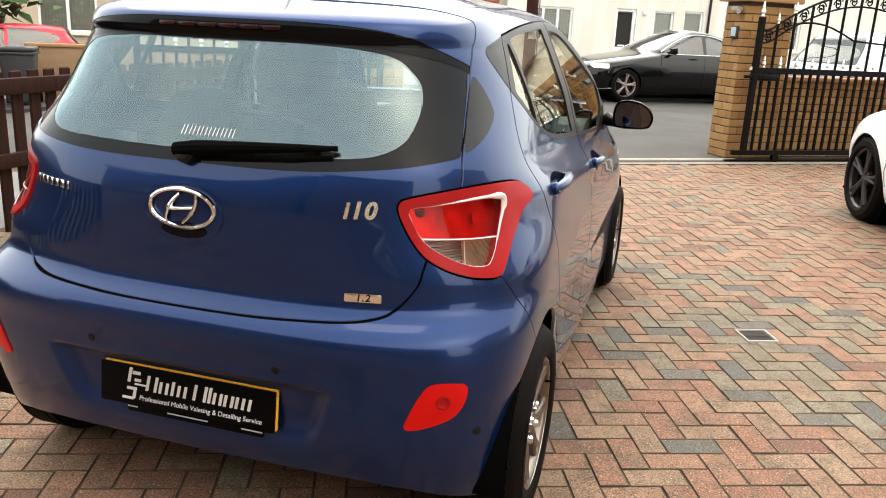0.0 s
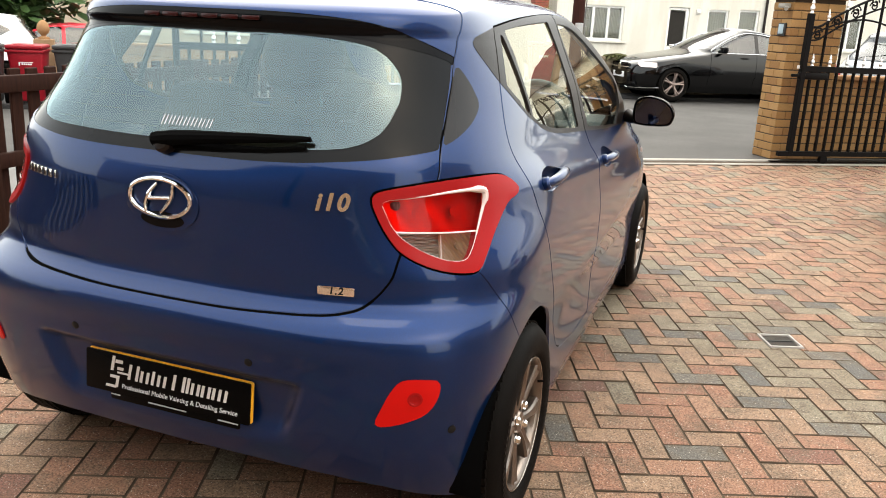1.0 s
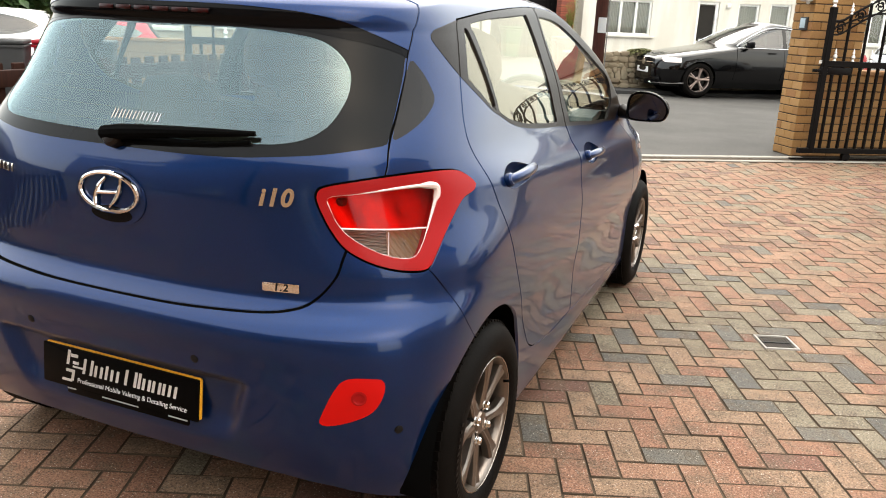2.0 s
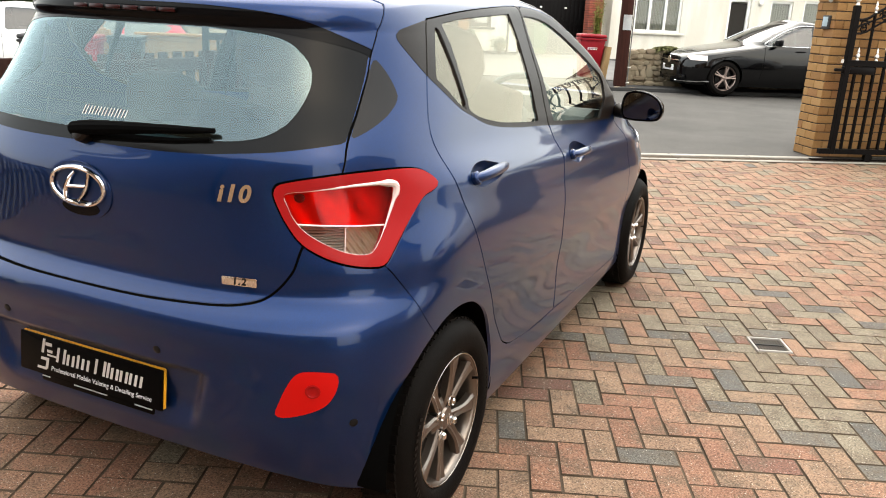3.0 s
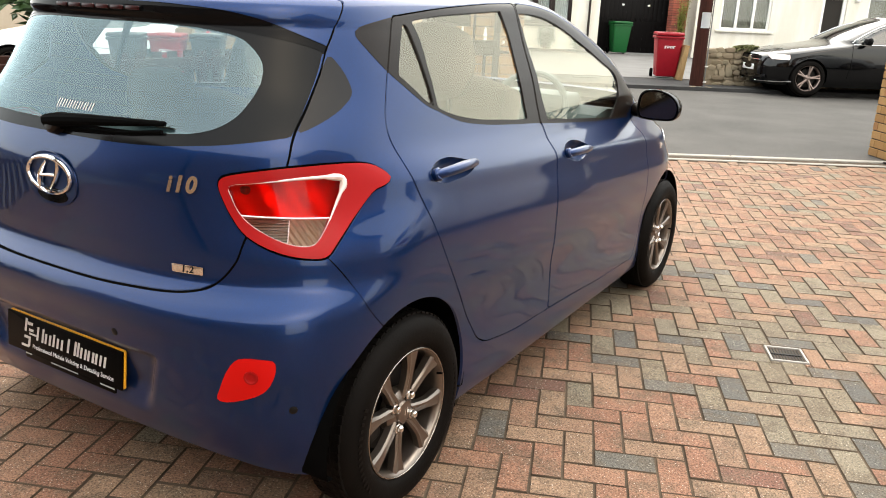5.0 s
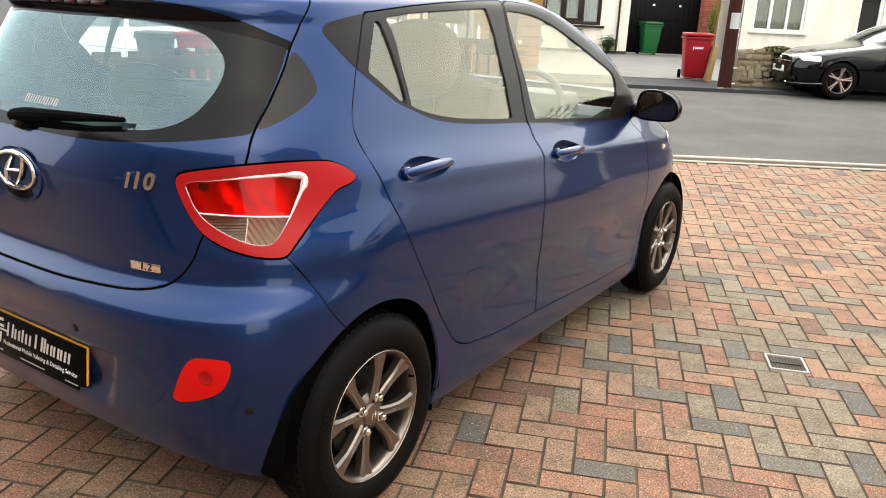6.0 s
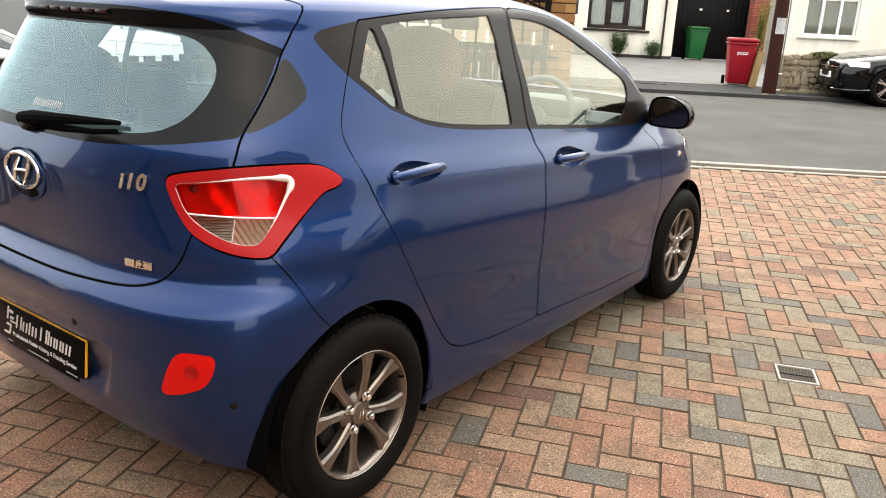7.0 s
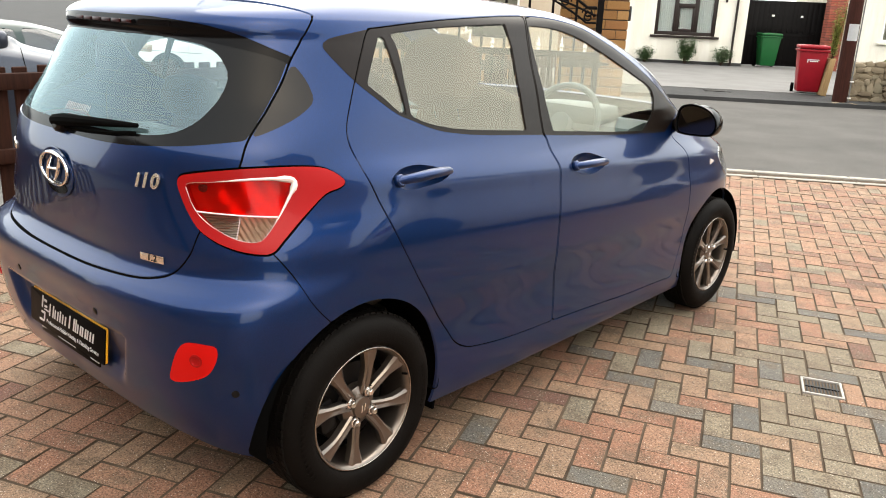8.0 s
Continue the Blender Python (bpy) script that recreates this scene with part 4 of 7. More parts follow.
add_text(bm, "1.2", .025, .0004, spot(.453, .7605, .0046), 1.2, .15, .0006)
part("figures", bm, BADGE_DARK, size_badge, "dark figures")
for k in range(7):
    bm = bmesh.new()
    add_prism(bm, rounded(.017 if k != 6 else .007, .021, .002), .0025, spot(-.505 + k * .0245, .951, .001), bevel=.0008)
    part("maker_badge", bm, BADGE_SILVER, hatch_ob, "chrome bar of the maker's lettering")
# show plate over the number plate
pl = basis((0, -.500, .452), (1, -.0, 0), (0, -1, .10))
bm = bmesh.new()
add_prism(bm, rounded(.508, .108, .006), .004, pl @ Matrix.Translation((.0, .001, -.006)), bevel=.001)
plate = part("number_plate", bm, PLATE_YELLOW, bumper_ob, "yellow rear number plate behind a black cover")
bm = bmesh.new()
add_prism(bm, rounded(.510, .108, .003), .004, pl @ Matrix.Translation((-.006, -.003, -.001)), bevel=.0008)
cover = part("plate_cover", bm, PLATE_BLACK, plate, "black valeting show plate")
bm = bmesh.new()
add_prism(bm, rounded(.40, .026, .004), .003, pl @ Matrix.Translation((.02, -.062, -.003)), bevel=.0008)
part("plate_surround", bm, PLATE_BLACK, plate, "black strip under the plate")
bm = bmesh.new()
add_text(bm, "Professional Mobile Valeting & Detailing Service", .0185, .0003, pl @ Matrix.Translation((.035, -.0345, .0032)), 1.0, .15)
part("plate_text", bm, WHITE_INK, cover, "small white line of lettering")


def slanted(w, h, lean=.18):
    return [(-w / 2 - lean * h / 2, -h / 2), (w / 2 - lean * h / 2, -h / 2), (w / 2 + lean * h / 2, h / 2), (-w / 2 + lean * h / 2, h / 2)]


for k in range(7):
    bm = bmesh.new()
    for dx in (-.005, .005):
        add_prism(bm, slanted(.0022, .022 + .003 * (k == 0)), .0003, spot(-.032 + k * .0215 + dx, 1.117, -.0030))
    part("window_sticker", bm, WHITE_INK, window, "thin white bars of a sticker on the glass")
bm = bmesh.new()
for x, y, w, h in ((-.172, .024, .009, .040), (-.152, .031, .024, .009), (-.148, .012, .020, .008), (-.166, -.012, .030, .008), (-.158, -.026, .009, .026), (-.178, -.039, .034, .007), (-.140, .001, .036, .005)):
    add_prism(bm, slanted(w, h), .0006, pl @ Matrix.Translation((x, y, .003)))
part("plate_mark", bm, SILVER_INK, cover, "silver monogram shape")
xs = -.122
for w, h in ((.034, .042), (.029, .031), (.018, .038), (.029, .031), (.012, 0), (.040, .042), (.009, .042), (.028, .031), (.029, .031), (.046, .031)):
    if h:
        bm = bmesh.new()
        m_ = pl @ Matrix.Translation((xs + w / 2, h / 2 - .012, .003))
        n_ = 1 if w < .02 else 3 if w > .042 else 2
        for k in range(n_):
            add_prism(bm, slanted(.0085, h), .0006, m_ @ Matrix.Translation(((k - (n_ - 1) / 2) * (w - .010) / max(n_ - 1, 1), 0, 0)))
        part("plate_letter", bm, SILVER_INK, cover, "slanted silver bars of the valeter's mark")
    xs += w + .0035
for x, w in ((-.165, .03), (.0, .12), (.185, .06)):
    bm = bmesh.new()
    add_prism(bm, rounded(w, .0035, .001), .0004, pl @ Matrix.Translation((x, -.0625, .0002)))
    part("plate_small_print", bm, FAINT_INK, plate, "tiny line of print")

# wheels: tyre, rim with eight spokes, nuts, brake disc
def build_wheel(name, parent_label):
    """A wheel about the origin, its outer face towards +z."""
    w = new(name)
    bm = bmesh.new()
    seg = 96
    prof = [(.188, .062), (.196, .080), (.215, .088), (.240, .089), (.262, .083), (.276, .070), (.2855, .055), (.2885, .030), (.290, .0), (.2885, -.030), (.284, -.055), (.262, -.083), (.215, -.088), (.188, -.062)]
    add_lathe(bm, prof, seg, closed=True)
    tyre = part("tyre", bm, TYRE, w, "black road tyre", 50)
    bm = bmesh.new()
    for row, z0 in enumerate((-.038, -.0145, .0145, .038)):
        n = 72
        for k in range(n):
            a = 2 * math.pi * (k + .5 * (row % 2)) / n
            if row in (0, 3):
                add_box(bm, (.2862 * math.cos(a), .2862 * math.sin(a), z0 * 1.15), (.006, .0215, .024), pose(0, 0, 0, 0, 0, math.degrees(a)) @ pose(0, 0, 0, 8 if row else -8, 0, 0) @ pose(0, 0, 0, 0, 10 if row == 3 else -10, 0))
            else:
                add_box(bm, (.2882 * math.cos(a), .2882 * math.sin(a), z0), (.005, .022, .024), pose(0, 0, 0, 0, 0, math.degrees(a)) @ pose(0, 0, 0, 12, 0, 0))
    part("tread", bm, TYRE, tyre, "tread blocks", None)
    bm = bmesh.new()
    for k in range(15):
        a = radians(140 + k * 4.4)
        m_ = pose(0, 0, 0, 0, 0, math.degrees(a)) @ Matrix.Translation((.243, 0, .0885)) @ pose(0, 0, 0, 0, -4, 0)
        add_prism(bm, rounded(.015 if k % 4 else .020, .009, .003), .0016, m_)
    part("sidewall_lettering", bm, TYRE_MARK, tyre, "raised lettering on the sidewall", None)
    bm = bmesh.new()
    for k in range(9):
        a = radians(330 + k * 4.2)
        add_prism(bm, rounded(.009, .009, .002), .0014, pose(0, 0, 0, 0, 0, math.degrees(a)) @ Matrix.Translation((.238, 0, .0885)))
    part("sidewall_code", bm, TYRE_MARK, tyre, "raised size code on the sidewall", None)
    bm = bmesh.new()
    add_lathe(bm, [(.178, .066), (.183, .074), (.190, .078), (.1935, .074), (.190, .064), (.186, -.02), (.186, -.07), (.178, -.07), (.176, .0), (.174, .050)], 72, closed=True)
    rim = part("rim", bm, ALLOY, w, "silver alloy rim", 40)
    bm = bmesh.new()
    for k in range(8):
        a = 22.5 + 45 * k
        inward = 5.0 if k % 2 else -5.0
        m_ = pose(0, 0, 0, 0, 0, a)
        cols = []
        for t in np.linspace(0, 1, 9):
            r = .040 + (.181 - .040) * t
            turn = radians(-inward * (1 - t) * 1.6)
            half = .0150 + .003 * abs(t - .45) + .016 * max(0, t - .60) ** 1.2 * 2.6
            top = .060 + .012 * t
            c, s_ = math.cos(turn), math.sin(turn)
            sect = [(-half, top - .026), (-half * .98, top - .006), (-half * .62, top), (0, top - .004), (half * .62, top), (half * .98, top - .006), (half, top - .026)]
            cols.append([bm.verts.new(m_ @ Vector((r * c - y * s_, r * s_ + y * c, z))) for y, z in sect])
        for p, q in zip(cols, cols[1:]):
            for i in range(6):
                bm.faces.new((p[i], q[i], q[i + 1], p[i + 1]))
            bm.faces.new((p[6], q[6], q[0], p[0]))
    part("spokes", bm, ALLOY, rim, "eight flared spokes", 40)
    bm = bmesh.new()
    add_tube(bm, [(.1895 * math.cos(a), .1895 * math.sin(a), .0765) for a in np.linspace(0, 2 * math.pi, 73)[:-1]], .0028, 8, closed=True)
    part("rim_lip", bm, LIP, rim, "polished rim lip", 60)
    bm = bmesh.new()
    add_lathe(bm, [(.066, .02), (.062, .044), (.050, .053), (.034, .057), (.031, .064), (.010, .0675)], 48)
    part("hub_cap", bm, ALLOY, rim, "round centre cap", 40)
    bm = bmesh.new()
    for x0 in (-.006, .006):
        add_tube(bm, [(x0 - .004, -.010, .0685), (x0 + .004, .010, .0685)], .002, 6)
    part("cap_mark", bm, CHROME, rim)
    for k in range(4):
        a = radians(45 + 90 * k)
        bm = bmesh.new()
        add_lathe(bm, [(.0115, .045), (.0115, .070), (.0085, .0745)], 6, Matrix.Translation((.050 * math.cos(a), .050 * math.sin(a), 0)))
        add_lathe(bm, [(.0145, .054), (.0145, .0605), (.012, .0615)], 20, Matrix.Translation((.050 * math.cos(a), .050 * math.sin(a), 0)))
        part("wheel_nut", bm, CHROME, rim, "chrome wheel nut")
        # raised dark ring: the shade of the nut's recess put into its colour
        bm = bmesh.new()
        add_lathe(bm, [(.0205, .040), (.0205, .0585), (.0185, .0590), (.0160, .0565)], 20, Matrix.Translation((.050 * math.cos(a), .050 * math.sin(a), 0)))
        part("nut_shade_ring", bm, DULL_STEEL, rim, "dark ring for the shaded recess round the nut")
    bm = bmesh.new()
    add_lathe(bm, [(.125, -.012), (.125, .006), (.118, .008), (.05, .012)], 48)
    part("brake_disc", bm, DULL_STEEL, w, "dark steel brake disc")
    # added black disc; its colour stands for the shade behind the spokes
    bm = bmesh.new()
    add_lathe(bm, [(.172, -.035), (.172, -.030), (.11, -.026), (.05, -.022)], 48)
    part("void_backing", bm, RUBBER, w, "added black backing that darkens the voids between the spokes")
    bm = bmesh.new()
    add_box(bm, (-.105, .02, .008), (.06, .11, .05), None, .012)
    part("brake_caliper", bm, DULL_STEEL, w, "brake caliper")
    bm = bmesh.new()
    add_tube(bm, [(.170, .02, .068), (.176, .021, .085)], .004, 8)
    part("valve", bm, RUBBER, rim)
    return w


wheel = build_wheel("wheel", "")
wheel["label"] = "alloy wheel with black tyre"
spots = []
for sx in (1, -1):
    for y, spin in ((0.0, 14.0), (WHEELBASE, -9.0)):
        m = Matrix.Translation((sx * .742, y, HUB_Z + .002)) @ (pose(0, 0, 0, 90, 0, 90) if sx > 0 else pose(0, 0, 0, 90, 0, -90)) @ pose(0, 0, 0, 0, 0, spin)
        spots.append(m)
wheel.matrix_basis = spots[0]
wheel.parent = car
for m in spots[1:]:
    copy_thing(wheel, m)

# wheel wells, underside
for y in (0.0, WHEELBASE):
    for sx in (1, -1):
        bm = bmesh.new()
        rings = []
        for x, r in ((.40, .05), (.40, .35), (.60, .352), (.802, .342)):
            rings.append([bm.verts.new((sx * x, y + r * math.cos(a), HUB_Z + max(r * math.sin(a), -.05))) for a in np.linspace(-.4, math.pi + .4, 40)])
        for p, q in zip(rings, rings[1:]):
            for i in range(39):
                bm.faces.new((p[i], p[i + 1], q[i + 1], q[i]))
        part("wheel_well", bm, RUBBER, car, "black wheel arch liner", 40)
bm = bmesh.new()
add_box(bm, (0, 1.3, .235), (1.28, 2.7, .10), None, .02)
add_box(bm, (0, -.12, .345), (1.0, .44, .07), None, .02)
part("underbody", bm, RUBBER, car, "black underside")
for sx in (1, -1):
    bm = bmesh.new()
    add_box(bm, (sx * .70, .375, .19), (.12, .012, .12), pose(0, 0, 0, -8, 0, 0), .004)
    part("mud_flap", bm, RUBBER, car, "small black mud flap")

# cabin
def add_cushion(bm, c, size, tilt, round_=.35):
    r = bmesh.ops.create_cube(bm, size=1)
    vs = r["verts"]
    bmesh.ops.subdivide_edges(bm, edges=list({e for v in vs for e in v.link_edges}), cuts=5, use_grid_fill=True)
    vs = [v for v in bm.verts if not v.tag]
    m_ = Matrix.Translation(c) @ pose(0, 0, 0, tilt, 0, 0)
    for v in vs:
        p = v.co
        n = p.normalized() * .62
        q = p.lerp(n, round_)
        v.co = m_ @ Vector((q.x * size[0], q.y * size[1], q.z * size[2]))
        v.tag = True


for sx in (1, -1):
    bm = bmesh.new()
    add_cushion(bm, (sx * .355, .92, .78), (.50, .17, .72), -16)
    seat = part("front_seat", bm, SEAT, car, "grey cloth front seat", 60)
    bm = bmesh.new()
    add_cushion(bm, (sx * .355, 1.16, .50), (.50, .52, .18), 6)
    part("cushion", bm, SEAT, seat, "", 60)
    bm = bmesh.new()
    add_cushion(bm, (sx * .355, .78, 1.205), (.30, .14, .24), -12, .8)
    part("headrest", bm, SEAT, seat, "cloth headrest", 60)
    bm = bmesh.new()
    for dx in (-.06, .06):
        add_tube(bm, [(sx * .355 + dx, .83, 1.03), (sx * .355 + dx, .79, 1.16)], .007, 8)
    part("headrest_post", bm, CHROME, seat)
    bm = bmesh.new()
    add_cushion(bm, (sx * .34, .27, .78), (.60, .16, .58), -18)
    back = part("rear_seat", bm, SEAT, car, "grey cloth rear seat back", 60)
    bm = bmesh.new()
    add_cushion(bm, (sx * .34, .16, 1.08), (.26, .10, .14), -12, .7)
    part("headrest", bm, SEAT, back, "low cloth headrest", 60)
    bm = bmesh.new()
    add_box(bm, (sx * .715, 1.28, .68), (.03, 1.6, .54), None, .012)
    part("door_card", bm, DASH, car, "dark inner door trim")
bm = bmesh.new()
add_cushion(bm, (0, .55, .48), (1.22, .52, .18), 4)
part("rear_bench", bm, SEAT, car, "grey cloth rear bench cushion", 60)
bm = bmesh.new()
add_box(bm, (0, -.12, .955), (1.12, .46, .02), None, .006)
part("parcel_shelf", bm, DASH, car, "dark parcel shelf")
bm = bmesh.new()
outline = [(1.62, .62), (1.60, .90), (1.66, .965), (1.80, .985), (2.02, .965), (2.14, .93), (2.14, .60)]
add_prism(bm, [(y, z) for y, z in outline], 1.34, Matrix.Translation((-.67, 0, 0)) @ pose(0, 0, 0, 90, 0, 90), bevel=0)
dash = part("dashboard", bm, DASH, car, "dark grey-blue dashboard")
bm = bmesh.new()
add_cushion(bm, (.36, 1.72, .995), (.34, .22, .10), 0)
part("instrument_hood", bm, DASH, dash, "", 60)
for x in (-.60, .60):
    bm = bmesh.new()
    add_prism(bm, rounded(.11, .06, .02), .02, pose(x, 1.63, .90, 65, 0, 0), bevel=.004)
    part("air_vent", bm, GLOSS_BLACK, dash, "dark air vent")
bm = bmesh.new()
tilt = Matrix.Translation((.36, 1.60, .955)) @ pose(0, 0, 0, 66, 0, 0)
add_tube(bm, [tilt @ Vector((.185 * math.cos(a), .185 * math.sin(a), 0)) for a in np.linspace(0, 2 * math.pi, 41)[:-1]], .015, 10, closed=True)
wheel_rim = part("steering_wheel", bm, DASH, car, "dark steering wheel")
bm = bmesh.new()
add_lathe(bm, [(.06, -.03), (.065, .0), (.05, .02)], 24, tilt)
for a in (0, 180, 270):
    add_box(bm, tilt @ Vector((.11 * math.cos(radians(a)), .11 * math.sin(radians(a)), -.005)), (.15, .03, .012), (tilt.to_3x3().to_4x4()) @ pose(0, 0, 0, 0, 0, a), .004)
part("steering_hub", bm, DASH, wheel_rim)
bm = bmesh.new()
add_box(bm, (0, 1.50, 1.345), (.20, .03, .06), None, .012)
part("inner_mirror", bm, GLOSS_BLACK, car, "inside rear-view mirror")
bm = bmesh.new()
add_box(bm, (0, .95, .30), (1.40, 2.5, .03))
part("cabin_floor", bm, RUBBER, car)

# ---- the street ----
ROAD_TURN = 33.5
ALONG = Vector((math.cos(radians(ROAD_TURN)), math.sin(radians(ROAD_TURN)), 0))
ACROSS = Vector((-ALONG.y, ALONG.x, 0))
CORNER = Vector((1.42, 7.30, 0))


def street(a, s, z=0.0, turn=0.0):
    """A pose in the street's frame: a along the road, s across it from the drive's edge."""
    return Matrix.Translation(CORNER + ALONG * a + ACROSS * s + Vector((0, 0, z))) @ pose(0, 0, 0, 0, 0, ROAD_TURN + turn)


def dip(a):
    """Height of the street, which falls away past the drive."""
    return float(np.interp(a, [-90, -8.5, -5.0], [-.50, -.45, 0]))


def slab(name, mat, a0, a1, s0, s1, z0, z1, label, category):
    bm = bmesh.new()
    stops = [a0] + [q for q in (-8.5, -5.0) if a0 < q < a1] + [a1]
    rings = [[bm.verts.new((a, s_, z + dip(a))) for s_, z in ((s0, z0), (s1, z0), (s1, z1), (s0, z1))] for a in stops]
    for p, q in zip(rings, rings[1:]):
        for i in range(4):
            bm.faces.new((p[i], p[(i + 1) % 4], q[(i + 1) % 4], q[i]))
    bm.faces.new(rings[0])
    bm.faces.new(rings[-1][::-1])
    bmesh.ops.recalc_face_normals(bm, faces=bm.faces)
    ob = mesh_object(name, bm, mat)
    ob.matrix_world = street(0, 0)
    return tagged(ob, label, category, kind="structure")


bm = bmesh.new()
bmesh.ops.create_grid(bm, x_segments=40, y_segments=40, size=400)
ob = mesh_object("ground", bm, DARK_ASPHALT)
ob.location = (0, 0, -.62)
tagged(ob, "flat ground reaching the horizon", "ground", kind="structure")
slab("road", ASPHALT, -90, 90, .41, 7.65, -.20, .018, "grey worn asphalt road", "road")
slab("pavement", DARK_ASPHALT, -90, 90, 7.65, 9.35, -.20, .085, "dark asphalt pavement across the road", "pavement")
slab("forecourt", FORECOURT, -5.0, 4.2, 9.35, 19.6, -.20, .10, "pale grey paved forecourt", "forecourt")
slab("forecourt", FORECOURT, -40, -5.0, 9.35, 19.6, -.20, -.12, "lower grey forecourt before the beige house", "forecourt")
slab("front_garden", DARK_ASPHALT, 4.2, 40, 9.35, 18.6, -.20, .09, "dark front garden", "ground")
for s0, s1, z in ((.105, .165, .012), (.315, .405, .020)):
    k = 0
    a = -12.0
    while a < (12 if s0 < .2 else .3):
        length = .9
        bm = bmesh.new()
        add_box(bm, (a + length / 2, (s0 + s1) / 2, z / 2 - .03), (length - .006, s1 - s0, z + .06), None, .006, 1)
        ob = mesh_object("kerb", bm, CONCRETE)
        ob.matrix_world = street(0, 0)
        tagged(ob, "pale concrete edging kerb at the drive's mouth", "kerb", "edging kerbs", "structure")
        a += length
bm = bmesh.new()
add_box(bm, (0, .26, -.012), (24, .33, .03))
ob = mesh_object("kerb_bed", bm, MORTAR)
ob.matrix_world = street(0, 0)
tagged(ob, "dark mortar bedding under the edging", "ground", kind="structure")

# iron cover in the far pavement
bm = bmesh.new()
add_box(bm, (0, 0, 0), (.5, .35, .012), None, .004)
ob = mesh_object("drain_cover", bm, IRON)
ob.matrix_world = street(-1.0, 9.0, .09)
tagged(ob, "dark iron cover in the pavement", "drain cover")


# ---- masonry ----
def brick_courses(parent, mat, runs, gauge, length, height_lo, height_hi, depth=.1, joint=.011):
    """Bricks in stretcher bond along runs of (start, direction, width, outward normal)."""
    cache = {}
    for start, d, width, n in runs:
        rows = int((height_hi - height_lo) / gauge + .5)
        count = max(1, round(width / length))
        unit = width / count
        for r in range(rows):
            edges = [0.0] + [unit * (k + (.5 if r % 2 else 0)) for k in range(count + 1)] + [width]
            edges = sorted({round(min(max(e, 0), width), 4) for e in edges})
            for e0, e1 in zip(edges, edges[1:]):
                w = e1 - e0 - .004
                if w < .02:
                    continue
                key = round(w, 3)
                if key not in cache:
                    bm = bmesh.new()
                    add_box(bm, (0, 0, 0), (w, depth, gauge - joint), None, .004, 1)
                    me = bpy.data.meshes.new("brick")
                    bm.to_mesh(me)
                    bm.free()
                    me.materials.append(mat)
                    cache[key] = me
                b = new("brick", cache[key])
                b.parent = parent
                c = Vector(start) + Vector(d) * ((e0 + e1) / 2) - Vector(n) * (depth / 2 - random.uniform(-.0015, .0015)) + Vector((0, 0, height_lo + gauge * (r + .5)))
                b.matrix_basis = basis(c, d, (0, 0, 1))


def build_pier(a, s, w, d, h, label, right):
    """A gate pillar of w by d, with a stone cap and an entry panel on the face towards the opening."""
    top = thing("gate_pillar", label, "gate pillar", street(a, s), "gate pillars")
    bm = bmesh.new()
    add_box(bm, (w / 2, d / 2, h / 2), (w - .016, d - .016, h))
    part("core", bm, MORTAR, top, "dark mortar joints")
    brick_courses(top, YELLOW_BRICK, [((0, 0, 0), (1, 0, 0), w, (0, -1, 0)), ((0, d, 0), (0, -1, 0), d, (-1, 0, 0)), ((w, 0, 0), (0, 1, 0), d, (1, 0, 0))], .0915, .225, .02, h)
    bm = bmesh.new()
    add_box(bm, (w / 2, d / 2, h + .045), (w + .14, d + .14, .09), None, .012)
    add_box(bm, (w / 2, d / 2, h + .125), (w + .05, d + .05, .07), None, .012)
    part("cap", bm, CAP_STONE, top, "orange stone cap")
    x, out = (0, -1) if right else (w, 1)
    bm = bmesh.new()
    add_box(bm, (x + out * .012, .13, 1.46), (.03, .12, .14), None, .006)
    box = part("intercom", bm, GREY_PLASTIC, top, "small dark intercom box")
    bm = bmesh.new()
    add_box(bm, (x + out * .029, .13, 1.465), (.006, .085, .10), None, .002)
    part("intercom_face", bm, INTERCOM_BLUE, box, "pale blue front")
    if right:
        bm = bmesh.new()
        add_box(bm, (x - .045, .10, h - .085), (.08, .13, .05), None, .012)
        add_tube(bm, [(x - .06, .04, h - .11), (x - .09, .0, h - .12)], .022, 10)
        part("camera_box", bm, CONCRETE, top, "small pale camera under the cap")
    return top


INTERCOM_BLUE = solid("pale_blue_face", (0.36, 0.45, 0.50), 0.4)
build_pier(.48, .41, .66, .36, 1.80, "yellow brick gate pillar with an orange cap and an intercom", True)
build_pier(-4.12, .41, .66, .36, 1.80, "yellow brick gate pillar seen beyond the car's bonnet", False)

wall = thing("garden_wall", "low yellow brick wall behind the gate", "wall", street(1.14, .50), kind="structure")
bm = bmesh.new()
add_box(bm, (3.0, .11, .46), (6.0, .20, .92))
part("core", bm, MORTAR, wall)
brick_courses(wall, YELLOW_BRICK, [((0, 0, 0), (1, 0, 0), 4.2, (0, -1, 0))], .0915, .225, .02, .91)
bm = bmesh.new()
add_box(bm, (3.0, .11, .955), (6.0, .27, .05), None, .01)
part("coping", bm, CAP_STONE, wall, "orange coping")

